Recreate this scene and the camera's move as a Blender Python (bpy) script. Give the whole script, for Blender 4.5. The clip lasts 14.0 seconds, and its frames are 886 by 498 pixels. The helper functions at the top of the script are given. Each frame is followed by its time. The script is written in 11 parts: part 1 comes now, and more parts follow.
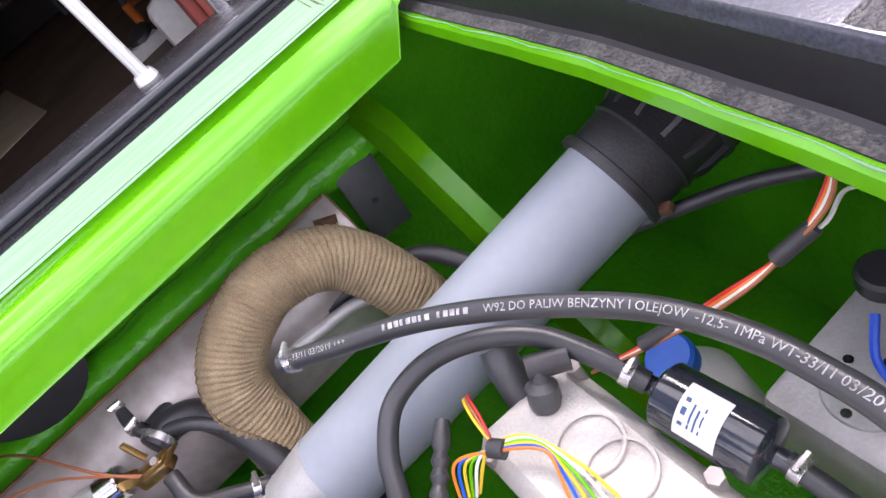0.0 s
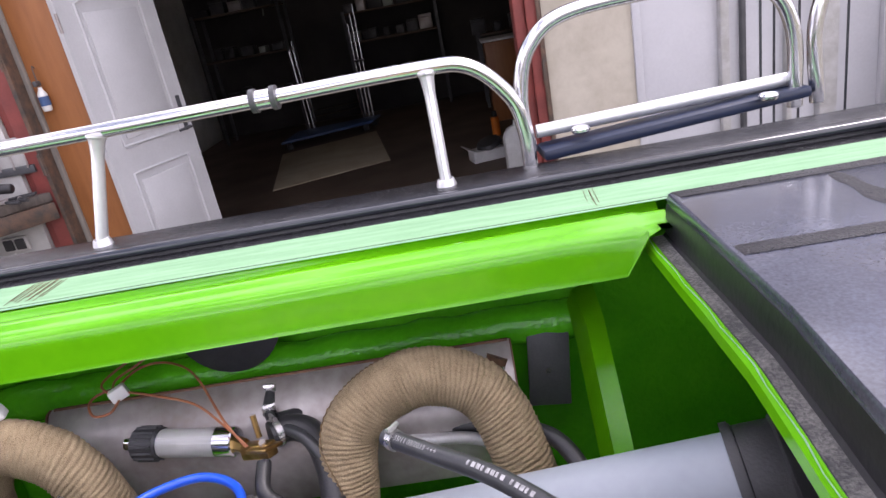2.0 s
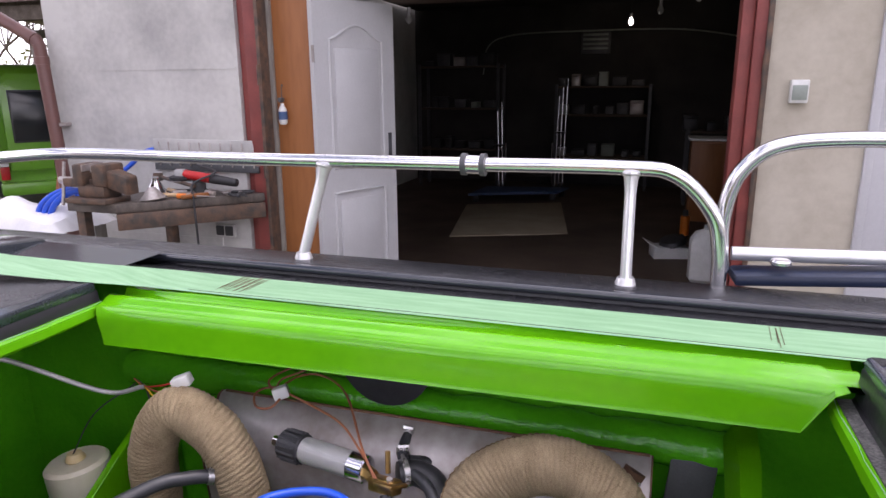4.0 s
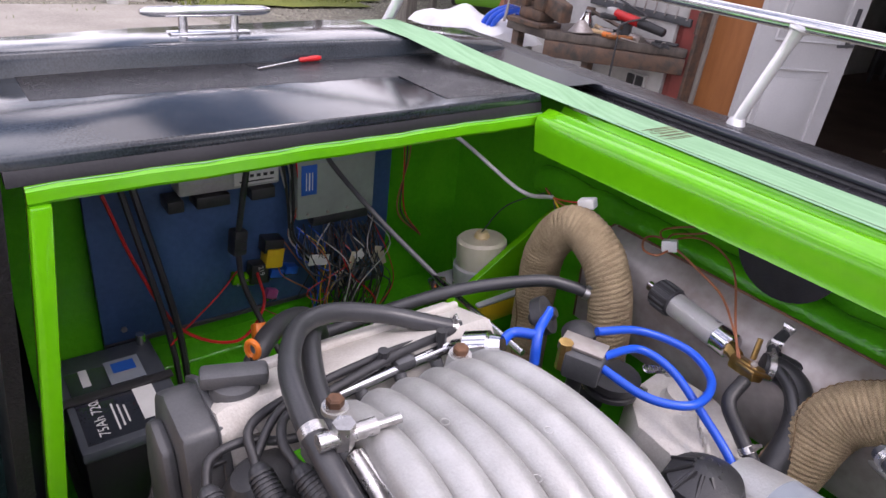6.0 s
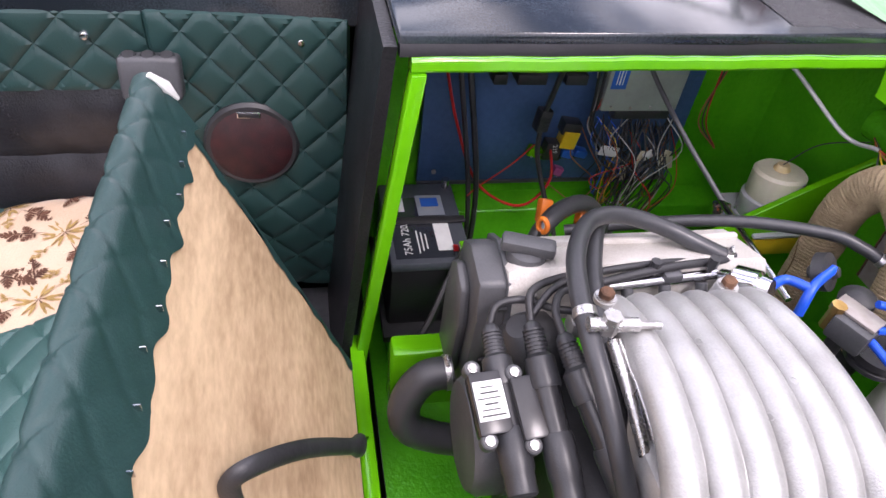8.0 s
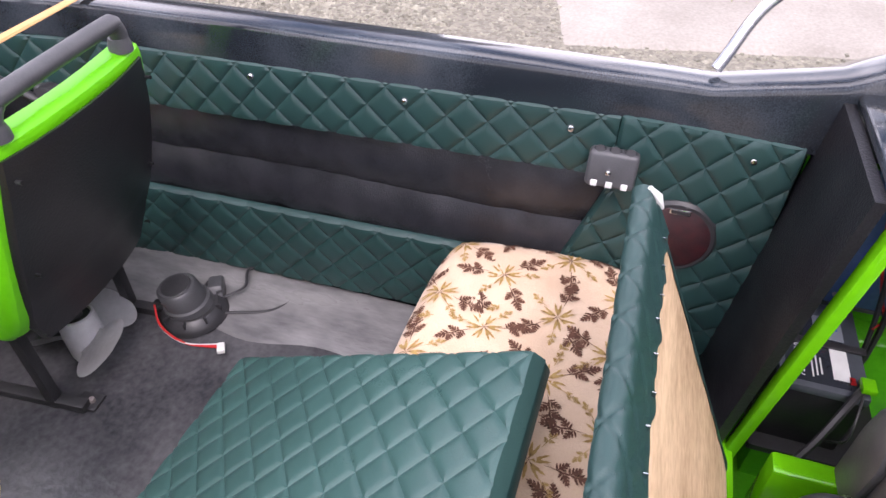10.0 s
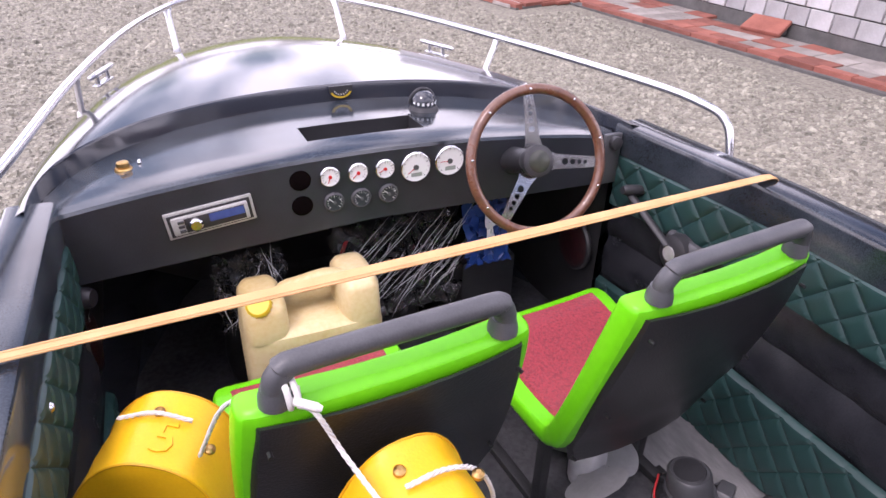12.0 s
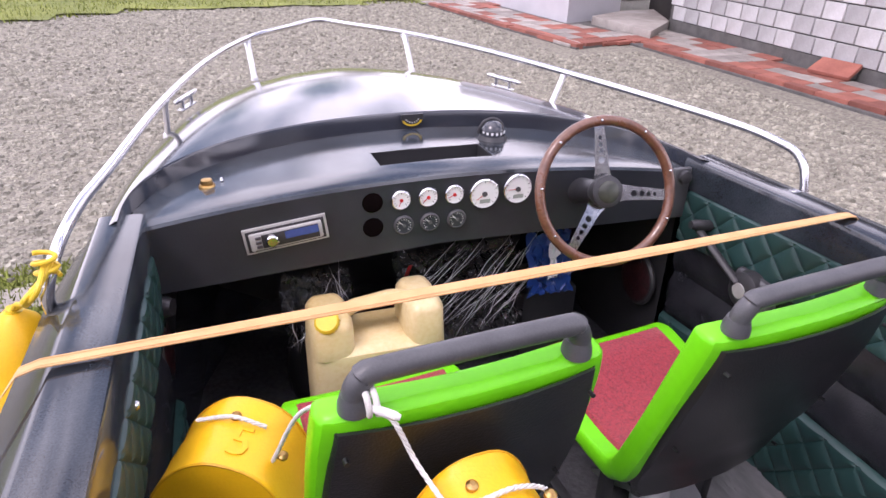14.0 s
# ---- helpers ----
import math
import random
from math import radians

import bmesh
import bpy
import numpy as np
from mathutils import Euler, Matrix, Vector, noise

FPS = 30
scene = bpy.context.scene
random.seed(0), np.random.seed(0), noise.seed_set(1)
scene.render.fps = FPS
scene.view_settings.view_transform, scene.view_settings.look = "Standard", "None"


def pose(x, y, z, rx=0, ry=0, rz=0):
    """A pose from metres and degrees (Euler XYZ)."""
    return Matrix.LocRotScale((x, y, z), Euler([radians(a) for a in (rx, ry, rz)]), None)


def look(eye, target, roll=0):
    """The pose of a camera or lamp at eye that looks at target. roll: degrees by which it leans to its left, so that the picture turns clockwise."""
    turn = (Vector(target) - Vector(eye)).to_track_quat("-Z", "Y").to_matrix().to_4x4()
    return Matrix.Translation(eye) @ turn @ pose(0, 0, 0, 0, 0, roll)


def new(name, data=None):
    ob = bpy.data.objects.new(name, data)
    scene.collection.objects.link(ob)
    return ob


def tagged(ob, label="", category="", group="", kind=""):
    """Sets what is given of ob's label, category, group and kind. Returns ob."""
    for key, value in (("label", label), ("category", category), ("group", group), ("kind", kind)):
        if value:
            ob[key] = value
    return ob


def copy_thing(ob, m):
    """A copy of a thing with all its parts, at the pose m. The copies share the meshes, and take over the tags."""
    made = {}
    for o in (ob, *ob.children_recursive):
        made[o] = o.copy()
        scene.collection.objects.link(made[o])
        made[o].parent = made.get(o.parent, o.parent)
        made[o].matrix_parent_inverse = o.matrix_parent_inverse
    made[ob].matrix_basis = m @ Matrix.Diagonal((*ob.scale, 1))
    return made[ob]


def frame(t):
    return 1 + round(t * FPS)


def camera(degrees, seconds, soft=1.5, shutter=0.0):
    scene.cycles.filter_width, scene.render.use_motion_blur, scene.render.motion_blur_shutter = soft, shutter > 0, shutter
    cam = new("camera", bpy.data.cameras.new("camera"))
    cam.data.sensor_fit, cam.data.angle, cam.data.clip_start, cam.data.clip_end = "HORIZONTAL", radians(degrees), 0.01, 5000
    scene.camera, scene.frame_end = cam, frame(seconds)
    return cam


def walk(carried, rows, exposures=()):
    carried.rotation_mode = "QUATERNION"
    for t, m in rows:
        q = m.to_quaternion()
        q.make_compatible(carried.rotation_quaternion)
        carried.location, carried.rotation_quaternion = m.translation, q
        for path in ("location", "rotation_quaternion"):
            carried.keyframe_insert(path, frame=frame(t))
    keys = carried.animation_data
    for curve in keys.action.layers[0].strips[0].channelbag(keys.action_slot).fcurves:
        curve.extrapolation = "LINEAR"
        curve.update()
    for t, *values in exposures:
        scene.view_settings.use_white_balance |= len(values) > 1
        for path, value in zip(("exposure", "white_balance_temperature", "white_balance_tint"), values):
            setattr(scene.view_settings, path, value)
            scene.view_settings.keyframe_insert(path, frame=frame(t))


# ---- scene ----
CAM_DEG = 68.04
PATH = [
    (0, (-0.2995, 0.6869, 1.4775), (-0.5145, -0.4259, 0.4949), -37.38),
    (0.5, (-0.2972, 0.7271, 1.5064), (-0.3205, -0.5148, 0.6655), -32.50),
    (1, (-0.3398, 0.7491, 1.5301), (-0.3035, -0.6298, 0.9407), -22.22),
    (1.5, (-0.3417, 0.7823, 1.5298), (-0.3139, -0.6021, 0.9531), -18.72),
    (2, (-0.3520, 0.7892, 1.5113), (-0.2536, -0.6094, 0.9782), -10.96),
    (2.2, (-0.3520, 0.7894, 1.5045), (-0.2382, -0.6164, 0.9940), -8.59),
    (4.3, (-0.3319, 0.8247, 1.5457), (0.2319, -0.5241, 1.2096), 0.76),
    (4.5, (-0.3277, 0.8298, 1.5464), (0.3235, -0.4821, 1.2227), 1.54),
    (5, (-0.3319, 0.8415, 1.5468), (0.4842, -0.3314, 1.0905), 2.76),
    (5.5, (-0.3240, 0.8405, 1.5512), (0.6019, -0.1814, 0.9607), 4.80),
    (6, (-0.3034, 0.8964, 1.5277), (0.7110, 0.0448, 0.8235), 7.12),
    (6.5, (-0.3108, 0.9029, 1.5313), (0.7797, 0.2839, 0.7081), 6.57),
    (7, (-0.3116, 0.9225, 1.5505), (0.7646, 0.4085, 0.6407), 8.89),
    (7.2, (-0.3135, 0.9307, 1.5552), (0.7651, 0.4539, 0.6282), 8.81),
    (9.3, (-0.4174, 1.1573, 1.7585), (0.6637, 1.2159, 0.7203), 4.36),
    (9.5, (-0.4234, 1.1850, 1.7646), (0.6780, 1.3094, 0.7539), 3.42),
    (10, (-0.4269, 1.2615, 1.7796), (0.6568, 1.5864, 0.7946), 1.00),
    (10.5, (-0.4215, 1.3560, 1.7898), (0.5655, 1.9881, 0.8537), -0.29),
    (11, (-0.4347, 1.4299, 1.8185), (0.4570, 2.2520, 0.9359), 0.19),
    (11.5, (-0.4556, 1.5094, 1.8343), (0.2528, 2.5501, 1.0187), -0.94),
    (12, (-0.4700, 1.5407, 1.8352), (0.0589, 2.7174, 1.0700), 1.62),
    (12.5, (-0.4804, 1.5548, 1.8351), (-0.1046, 2.8160, 1.1152), 2.29),
    (13, (-0.4843, 1.5483, 1.8336), (-0.1440, 2.8153, 1.1064), 2.18),
    (13.5, (-0.4950, 1.5373, 1.8126), (-0.0894, 2.7750, 1.0687), 2.27),
    (14, (-0.5220, 1.5284, 1.8211), (-0.0852, 2.7824, 1.1235), 1.54),
]
cam = camera(CAM_DEG, 14.0)
walk(cam, [(t, look(e, g, r)) for t, e, g, r in PATH], [(0, 0.6, 6400, 27), (1, 0.4, 6400, 27), (2.2, 0.33, 6400, 27), (4.3, 0, 6400, 27), (6.5, 0.1, 6400, 27), (9.3, 0.68, 6400, 27), (10.5, 0.55, 6350, 30), (11, 0.88, 6300, 33), (11.6, 1.18, 6300, 33), (12, 0.34, 6300, 33), (12.5, 0.08, 6300, 33), (13, 0.46, 6300, 33), (13.5, 0.46, 6300, 33), (14, 0.25, 6300, 32)])

# ---------------------------------------------------------------- sky and sun
world = bpy.data.worlds.new("sky")
scene.world = world
world.use_nodes = True
wn, wl = world.node_tree.nodes, world.node_tree.links
wn.clear()
w_out = wn.new("ShaderNodeOutputWorld")
w_bg = wn.new("ShaderNodeBackground")
w_sky = wn.new("ShaderNodeTexSky")
w_sky.sky_type, w_sky.sun_disc = "NISHITA", False
w_sky.sun_elevation, w_sky.sun_rotation = radians(58), radians(245)
w_sky.air_density, w_sky.dust_density = 1.2, 3.0
w_tc, w_cl, w_ramp, w_mix = wn.new("ShaderNodeTexCoord"), wn.new("ShaderNodeTexNoise"), wn.new("ShaderNodeValToRGB"), wn.new("ShaderNodeMix")
w_mix.data_type = "RGBA"
w_cl.inputs["Scale"].default_value, w_cl.inputs["Detail"].default_value = 3.4, 7
w_ramp.color_ramp.elements[0].position, w_ramp.color_ramp.elements[1].position = 0.41, 0.57
wl.new(w_tc.outputs["Generated"], w_cl.inputs["Vector"])
wl.new(w_cl.outputs["Fac"], w_ramp.inputs["Fac"])
wl.new(w_ramp.outputs["Color"], w_mix.inputs[0])
wl.new(w_sky.outputs["Color"], w_mix.inputs[6])
w_mix.inputs[7].default_value = (18.2, 18.4, 18.8, 1)
wl.new(w_mix.outputs[2], w_bg.inputs["Color"])
w_bg.inputs["Strength"].default_value = 0.15
wl.new(w_bg.outputs["Background"], w_out.inputs["Surface"])
sun = new("sun", bpy.data.lights.new("sun", "SUN"))
sun.data.energy, sun.data.angle, sun.data.color = 1.4, radians(14), (1.0, 0.96, 0.9)
sun.matrix_world = look((-4, -1, 7), (0, 1, 0))


# ---------------------------------------------------------------- materials
def mat(name, c1, c2=None, rough=0.5, scale=6.0, metal=0.0, bump=0.0, bscale=80.0, coat=0.0, rvar=0.12, fine=0.25, trans=0.0, alpha=1.0, emit=None, contrast=(0.35, 0.65), stretch=None, sheen=0.0, spec=0.5):
    m = bpy.data.materials.new(name)
    m.use_nodes = True
    n, l = m.node_tree.nodes, m.node_tree.links
    b = n["Principled BSDF"]
    c2 = c2 or tuple(v * 0.8 for v in c1)
    tc = n.new("ShaderNodeTexCoord")
    vec = tc.outputs["Object"]
    if stretch:
        mp = n.new("ShaderNodeMapping")
        mp.inputs["Scale"].default_value = stretch
        l.new(vec, mp.inputs["Vector"])
        vec = mp.outputs["Vector"]
    big, sm = n.new("ShaderNodeTexNoise"), n.new("ShaderNodeTexNoise")
    big.inputs["Scale"].default_value, big.inputs["Detail"].default_value = scale, 5
    sm.inputs["Scale"].default_value, sm.inputs["Detail"].default_value = bscale, 3
    l.new(vec, big.inputs["Vector"])
    l.new(vec, sm.inputs["Vector"])
    add = n.new("ShaderNodeMix")
    add.inputs[0].default_value = fine
    l.new(big.outputs["Fac"], add.inputs[2])
    l.new(sm.outputs["Fac"], add.inputs[3])
    ramp = n.new("ShaderNodeValToRGB")
    ramp.color_ramp.elements[0].position, ramp.color_ramp.elements[1].position = contrast
    ramp.color_ramp.elements[0].color, ramp.color_ramp.elements[1].color = (*c2, 1), (*c1, 1)
    l.new(add.outputs[0], ramp.inputs["Fac"])
    l.new(ramp.outputs["Color"], b.inputs["Base Color"])
    rr = n.new("ShaderNodeMapRange")
    rr.inputs["To Min"].default_value, rr.inputs["To Max"].default_value = min(1, rough + rvar), max(0.02, rough - rvar)
    l.new(add.outputs[0], rr.inputs["Value"])
    l.new(rr.outputs["Result"], b.inputs["Roughness"])
    b.inputs["Metallic"].default_value, b.inputs["Coat Weight"].default_value = metal, coat
    b.inputs["Coat Roughness"].default_value = 0.08
    b.inputs["Transmission Weight"].default_value, b.inputs["Alpha"].default_value = trans, alpha
    b.inputs["Specular IOR Level"].default_value = spec
    b.inputs["Sheen Weight"].default_value = sheen
    if emit:
        b.inputs["Emission Color"].default_value, b.inputs["Emission Strength"].default_value = (*emit[:3], 1), emit[3]
    if bump:
        bp = n.new("ShaderNodeBump")
        bp.inputs["Strength"].default_value, bp.inputs["Distance"].default_value = bump, 0.004
        l.new(sm.outputs["Fac"], bp.inputs["Height"])
        l.new(bp.outputs["Normal"], b.inputs["Normal"])
    return m


M = {}
M["green"] = mat("green_gloss_paint", (0.115, 0.44, 0.0015), (0.085, 0.37, 0.001), 0.13, 5, bump=0.05, bscale=45, spec=0.5, rvar=0.05)
M["green_rough"] = mat("green_painted_laminate", (0.085, 0.47, 0.010), (0.05, 0.36, 0.006), 0.2, 8, bump=0.6, bscale=85, spec=0.45)
M["tape"] = mat("pale_green_masking_tape", (0.255, 0.46, 0.265), (0.18, 0.36, 0.19), 0.6, 30, bump=0.15, bscale=300, stretch=(0.3, 3, 1))
M["black_gel"] = mat("black_gelcoat", (0.030, 0.034, 0.044), (0.018, 0.021, 0.028), 0.085, 3, bump=0.03, bscale=260, coat=0.55, rvar=0.05)
M["black_dusty"] = mat("dusty_black_gelcoat", (0.045, 0.055, 0.066), (0.013, 0.017, 0.022), 0.11, 4, bump=0.03, bscale=320, coat=0.2, fine=0.3, contrast=(0.42, 0.62), rvar=0.1)
M["black_text"] = mat("textured_black_paint", (0.034, 0.035, 0.039), (0.007, 0.007, 0.009), 0.24, 20, bump=0.3, bscale=480, fine=0.6, contrast=(0.36, 0.72), rvar=0.18)
M["dust"] = mat("dusty_black_ledge", (0.20, 0.19, 0.175), (0.05, 0.05, 0.05), 0.6, 55, bump=0.5, bscale=300, fine=0.5, contrast=(0.42, 0.7))
M["bulkhead"] = mat("worn_black_bulkhead_paint", (0.019, 0.019, 0.022), (0.006, 0.006, 0.008), 0.36, 9, bump=0.45, bscale=210, fine=0.45, contrast=(0.4, 0.75), rvar=0.12, spec=0.35)
M["black_matt"] = mat("matt_black_paint", (0.03, 0.03, 0.032), (0.018, 0.018, 0.02), 0.5, 7, bump=0.2, bscale=150)
M["rubber"] = mat("black_rubber", (0.036, 0.036, 0.039), (0.02, 0.02, 0.022), 0.42, 20, bump=0.12, bscale=300)
M["hose"] = mat("grey_black_hose_rubber", (0.045, 0.046, 0.05), (0.028, 0.029, 0.032), 0.36, 15, bump=0.08, bscale=400)
M["plastic"] = mat("dark_grey_plastic", (0.082, 0.084, 0.089), (0.05, 0.051, 0.055), 0.42, 12, bump=0.1, bscale=300)
M["vinyl_black"] = mat("black_vinyl_lining", (0.030, 0.031, 0.036), (0.013, 0.014, 0.018), 0.24, 9, bump=0.35, bscale=260)
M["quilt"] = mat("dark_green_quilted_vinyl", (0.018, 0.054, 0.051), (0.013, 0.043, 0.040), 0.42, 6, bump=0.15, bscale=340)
# lighter copy of the quilt: sky sheen is put into the colour
M["quilt_skylit"] = mat("skylit_green_quilted_vinyl", (0.046, 0.108, 0.098), (0.037, 0.09, 0.082), 0.31, 6, bump=0.15, bscale=340)
M["carpet"] = mat("grey_black_floor_laminate", (0.105, 0.105, 0.11), (0.03, 0.03, 0.035), 0.22, 3.5, bump=0.5, bscale=55, fine=0.3)
M["chrome"] = mat("stainless_steel", (0.74, 0.74, 0.75), (0.62, 0.62, 0.64), 0.17, 12, metal=1.0, rvar=0.06)
M["alu_post"] = mat("whitened_aluminium", (0.78, 0.78, 0.79), (0.68, 0.68, 0.69), 0.34, 20, metal=0.7)
M["steel_dull"] = mat("dull_sheet_steel", (0.47, 0.44, 0.425), (0.26, 0.22, 0.20), 0.38, 7, metal=0.45, bump=0.1, bscale=60)
M["cast_alu"] = mat("cast_aluminium", (0.53, 0.53, 0.52), (0.33, 0.325, 0.31), 0.42, 13, metal=0.45, bump=0.2, bscale=330, fine=0.2, contrast=(0.3, 0.7))
M["fitting"] = mat("worn_plated_steel", (0.62, 0.61, 0.60), (0.36, 0.345, 0.33), 0.28, 40, metal=0.85, bump=0.1, bscale=200)
M["coil_gloss"] = mat("smooth_black_coil_plastic", (0.035, 0.035, 0.037), (0.022, 0.022, 0.024), 0.25, 14, rvar=0.06)
M["lid_grey"] = mat("blue_grey_battery_lid", (0.07, 0.08, 0.095), (0.045, 0.052, 0.065), 0.4, 12)
M["pvc"] = mat("grey_plastic_pipe", (0.28, 0.31, 0.35), (0.235, 0.262, 0.30), 0.36, 8, bump=0.04)
M["silver"] = mat("silver_paint", (0.5, 0.5, 0.5), (0.36, 0.35, 0.33), 0.4, 16, metal=0.25, bump=0.15, bscale=260)
M["cover_white"] = mat("pale_grey_cast_cover", (0.60, 0.58, 0.54), (0.47, 0.44, 0.40), 0.46, 18, bump=0.3, bscale=330, fine=0.4)
M["brass"] = mat("brass", (0.62, 0.42, 0.16), (0.35, 0.2, 0.07), 0.35, 30, metal=1.0)
M["rust"] = mat("rusty_steel", (0.22, 0.11, 0.06), (0.1, 0.055, 0.035), 0.7, 30, metal=0.4, bump=0.3)
M["blue_hose"] = mat("blue_silicone", (0.012, 0.09, 0.62), (0.01, 0.075, 0.5), 0.33, 12)
M["wrap"] = None
M["wood"] = mat("plywood", (0.68, 0.50, 0.30), (0.43, 0.27, 0.13), 0.55, 3.2, bump=0.3, bscale=26, stretch=(11, 1.1, 1.0), fine=0.35, contrast=(0.3, 0.7))
M["yellow"] = mat("yellow_coated_fabric", (0.86, 0.50, 0.004), (0.74, 0.4, 0.003), 0.36, 7, bump=0.15, bscale=200)
M["yellow_seam"] = mat("yellow_seam_piping", (0.70, 0.36, 0.003), (0.6, 0.3, 0.003), 0.4, 9)
M["rope_white"] = mat("white_rope", (0.72, 0.70, 0.66), (0.55, 0.53, 0.5), 0.8, 60, bump=0.5, bscale=500)
M["strap"] = mat("orange_webbing", (0.64, 0.38, 0.17), (0.54, 0.31, 0.125), 0.7, 15, bump=0.4, bscale=700)
M["red_cloth"] = mat("red_seat_moquette", (0.42, 0.035, 0.05), (0.16, 0.012, 0.025), 0.85, 130, bump=0.5, bscale=300, fine=0.5, sheen=0.3)
M["seat_green"] = mat("bright_green_plastic", (0.13, 0.60, 0.002), (0.11, 0.54, 0.002), 0.32, 6, spec=0.35)
M["jerry"] = mat("yellowed_plastic", (0.68, 0.56, 0.32), (0.55, 0.39, 0.14), 0.36, 5, contrast=(0.3, 0.6))
M["white_plastic"] = mat("white_plastic", (0.72, 0.72, 0.7), (0.6, 0.6, 0.57), 0.4, 14)
M["white_face"] = mat("white_dial", (0.8, 0.8, 0.79), (0.74, 0.74, 0.73), 0.3, 10)
M["dark_face"] = mat("dark_dial", (0.05, 0.055, 0.062), (0.03, 0.033, 0.04), 0.25, 10)
M["red"] = mat("red_plastic", (0.55, 0.02, 0.02), (0.42, 0.015, 0.015), 0.35, 14)
M["wheel_wood"] = mat("varnished_wheel_wood", (0.16, 0.07, 0.04), (0.1, 0.04, 0.022), 0.3, 40, coat=0.6)
M["glass"] = mat("clear_plastic", (0.95, 0.95, 0.95), (0.9, 0.9, 0.9), 0.08, 5, trans=0.92, rvar=0.04)
M["blue_panel"] = mat("blue_grey_panel", (0.058, 0.115, 0.25), (0.03, 0.066, 0.16), 0.45, 4, bump=0.15)
M["lcd"] = mat("blue_display", (0.06, 0.09, 0.26), (0.04, 0.06, 0.18), 0.25, 20)
M["gravel"] = None
M["concrete"] = mat("pale_concrete", (0.37, 0.345, 0.305), (0.25, 0.23, 0.2), 0.9, 1.6, bump=0.6, bscale=45, fine=0.4)
M["plaster"] = mat("stained_grey_plaster", (0.55, 0.54, 0.515), (0.34, 0.333, 0.322), 0.9, 1.9, bump=0.35, bscale=24, fine=0.2, contrast=(0.3, 0.6))
M["beige_wall"] = mat("beige_plaster", (0.5, 0.46, 0.38), (0.4, 0.36, 0.29), 0.9, 3, bump=0.3, bscale=24)
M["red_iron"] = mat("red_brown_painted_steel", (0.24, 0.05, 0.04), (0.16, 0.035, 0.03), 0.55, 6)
M["brown_wood"] = mat("orange_brown_panel", (0.32, 0.12, 0.035), (0.25, 0.09, 0.025), 0.5, 4, stretch=(6, 1, 1))
M["white_door"] = mat("white_door_paint", (0.56, 0.56, 0.565), (0.48, 0.48, 0.485), 0.45, 3)
# unlit room surfaces: the indoor shade is put into this colour
M["room_shade"] = mat("shade_dark_wall", (0.05, 0.045, 0.042), (0.028, 0.026, 0.025), 0.85, 2)
M["room_floor"] = mat("brown_workshop_floor", (0.12, 0.085, 0.06), (0.075, 0.05, 0.036), 0.6, 2, bump=0.2)
M["mat_beige"] = mat("beige_board", (0.42, 0.36, 0.25), (0.34, 0.28, 0.19), 0.8, 4)
M["blades"] = mat("grass_blades", (0.20, 0.235, 0.04), (0.10, 0.125, 0.02), 0.8, 3)
M["grass"] = mat("grass", (0.20, 0.225, 0.035), (0.09, 0.115, 0.02), 0.9, 0.9, bump=1.0, bscale=60, fine=0.5)
M["leaf"] = mat("leaves", (0.085, 0.13, 0.02), (0.035, 0.06, 0.01), 0.7, 3)
M["bark"] = mat("grey_bark", (0.15, 0.12, 0.1), (0.08, 0.065, 0.05), 0.9, 12, bump=0.5)
M["post_wood"] = mat("weathered_timber", (0.27, 0.25, 0.22), (0.17, 0.15, 0.13), 0.85, 8, bump=0.4, stretch=(4, 4, 0.5))
M["fence"] = mat("dark_weathered_fence", (0.055, 0.042, 0.035), (0.028, 0.022, 0.02), 0.85, 6, bump=0.3)
M["van"] = mat("green_van_paint", (0.16, 0.42, 0.03), (0.13, 0.36, 0.025), 0.3, 3, coat=0.4)
M["window_dark"] = mat("dark_window", (0.02, 0.025, 0.03), (0.015, 0.018, 0.02), 0.1, 3)
M["red_brick"] = mat("red_paving_brick", (0.34, 0.12, 0.085), (0.2, 0.07, 0.05), 0.85, 3, bump=0.4, bscale=60)
M["white_brick"] = mat("grey_white_block", (0.52, 0.52, 0.52), (0.36, 0.36, 0.35), 0.85, 2, bump=0.4, bscale=50)
M["mortar"] = mat("dark_mortar", (0.13, 0.125, 0.12), (0.08, 0.08, 0.075), 0.9, 6, bump=0.3)
M["stone"] = mat("gravel_stones", (0.325, 0.312, 0.25), (0.188, 0.18, 0.145), 0.9, 9, bump=0.3)
M["orange"] = mat("orange_plastic", (0.75, 0.2, 0.02), (0.6, 0.15, 0.015), 0.4, 14)
M["yellow_plastic"] = mat("yellow_plastic", (0.72, 0.5, 0.02), (0.6, 0.4, 0.015), 0.4, 14)
M["hose_print"] = mat("worn_white_hose_print", (0.40, 0.40, 0.40), (0.20, 0.20, 0.20), 0.6, 160, contrast=(0.35, 0.6))
M["copper_wire"] = mat("copper_brown_wire", (0.34, 0.12, 0.05), (0.25, 0.085, 0.035), 0.5, 14)
M["grey_box"] = mat("grey_enclosure", (0.3, 0.34, 0.30), (0.24, 0.27, 0.24), 0.5, 9)
M["blue"] = mat("blue_label", (0.02, 0.12, 0.5), (0.015, 0.09, 0.4), 0.4, 9)
M["white_print"] = mat("white_print", (0.72, 0.73, 0.73), (0.62, 0.63, 0.63), 0.6, 30)
M["navy"] = mat("dark_blue_padding", (0.014, 0.024, 0.055), (0.009, 0.016, 0.04), 0.4, 9)
M["bag_film"] = mat("clear_crumpled_film", (0.9, 0.9, 0.9), (0.85, 0.85, 0.85), 0.06, 20, bump=0.2, bscale=60, trans=0.97, spec=0.9, rvar=0.04)
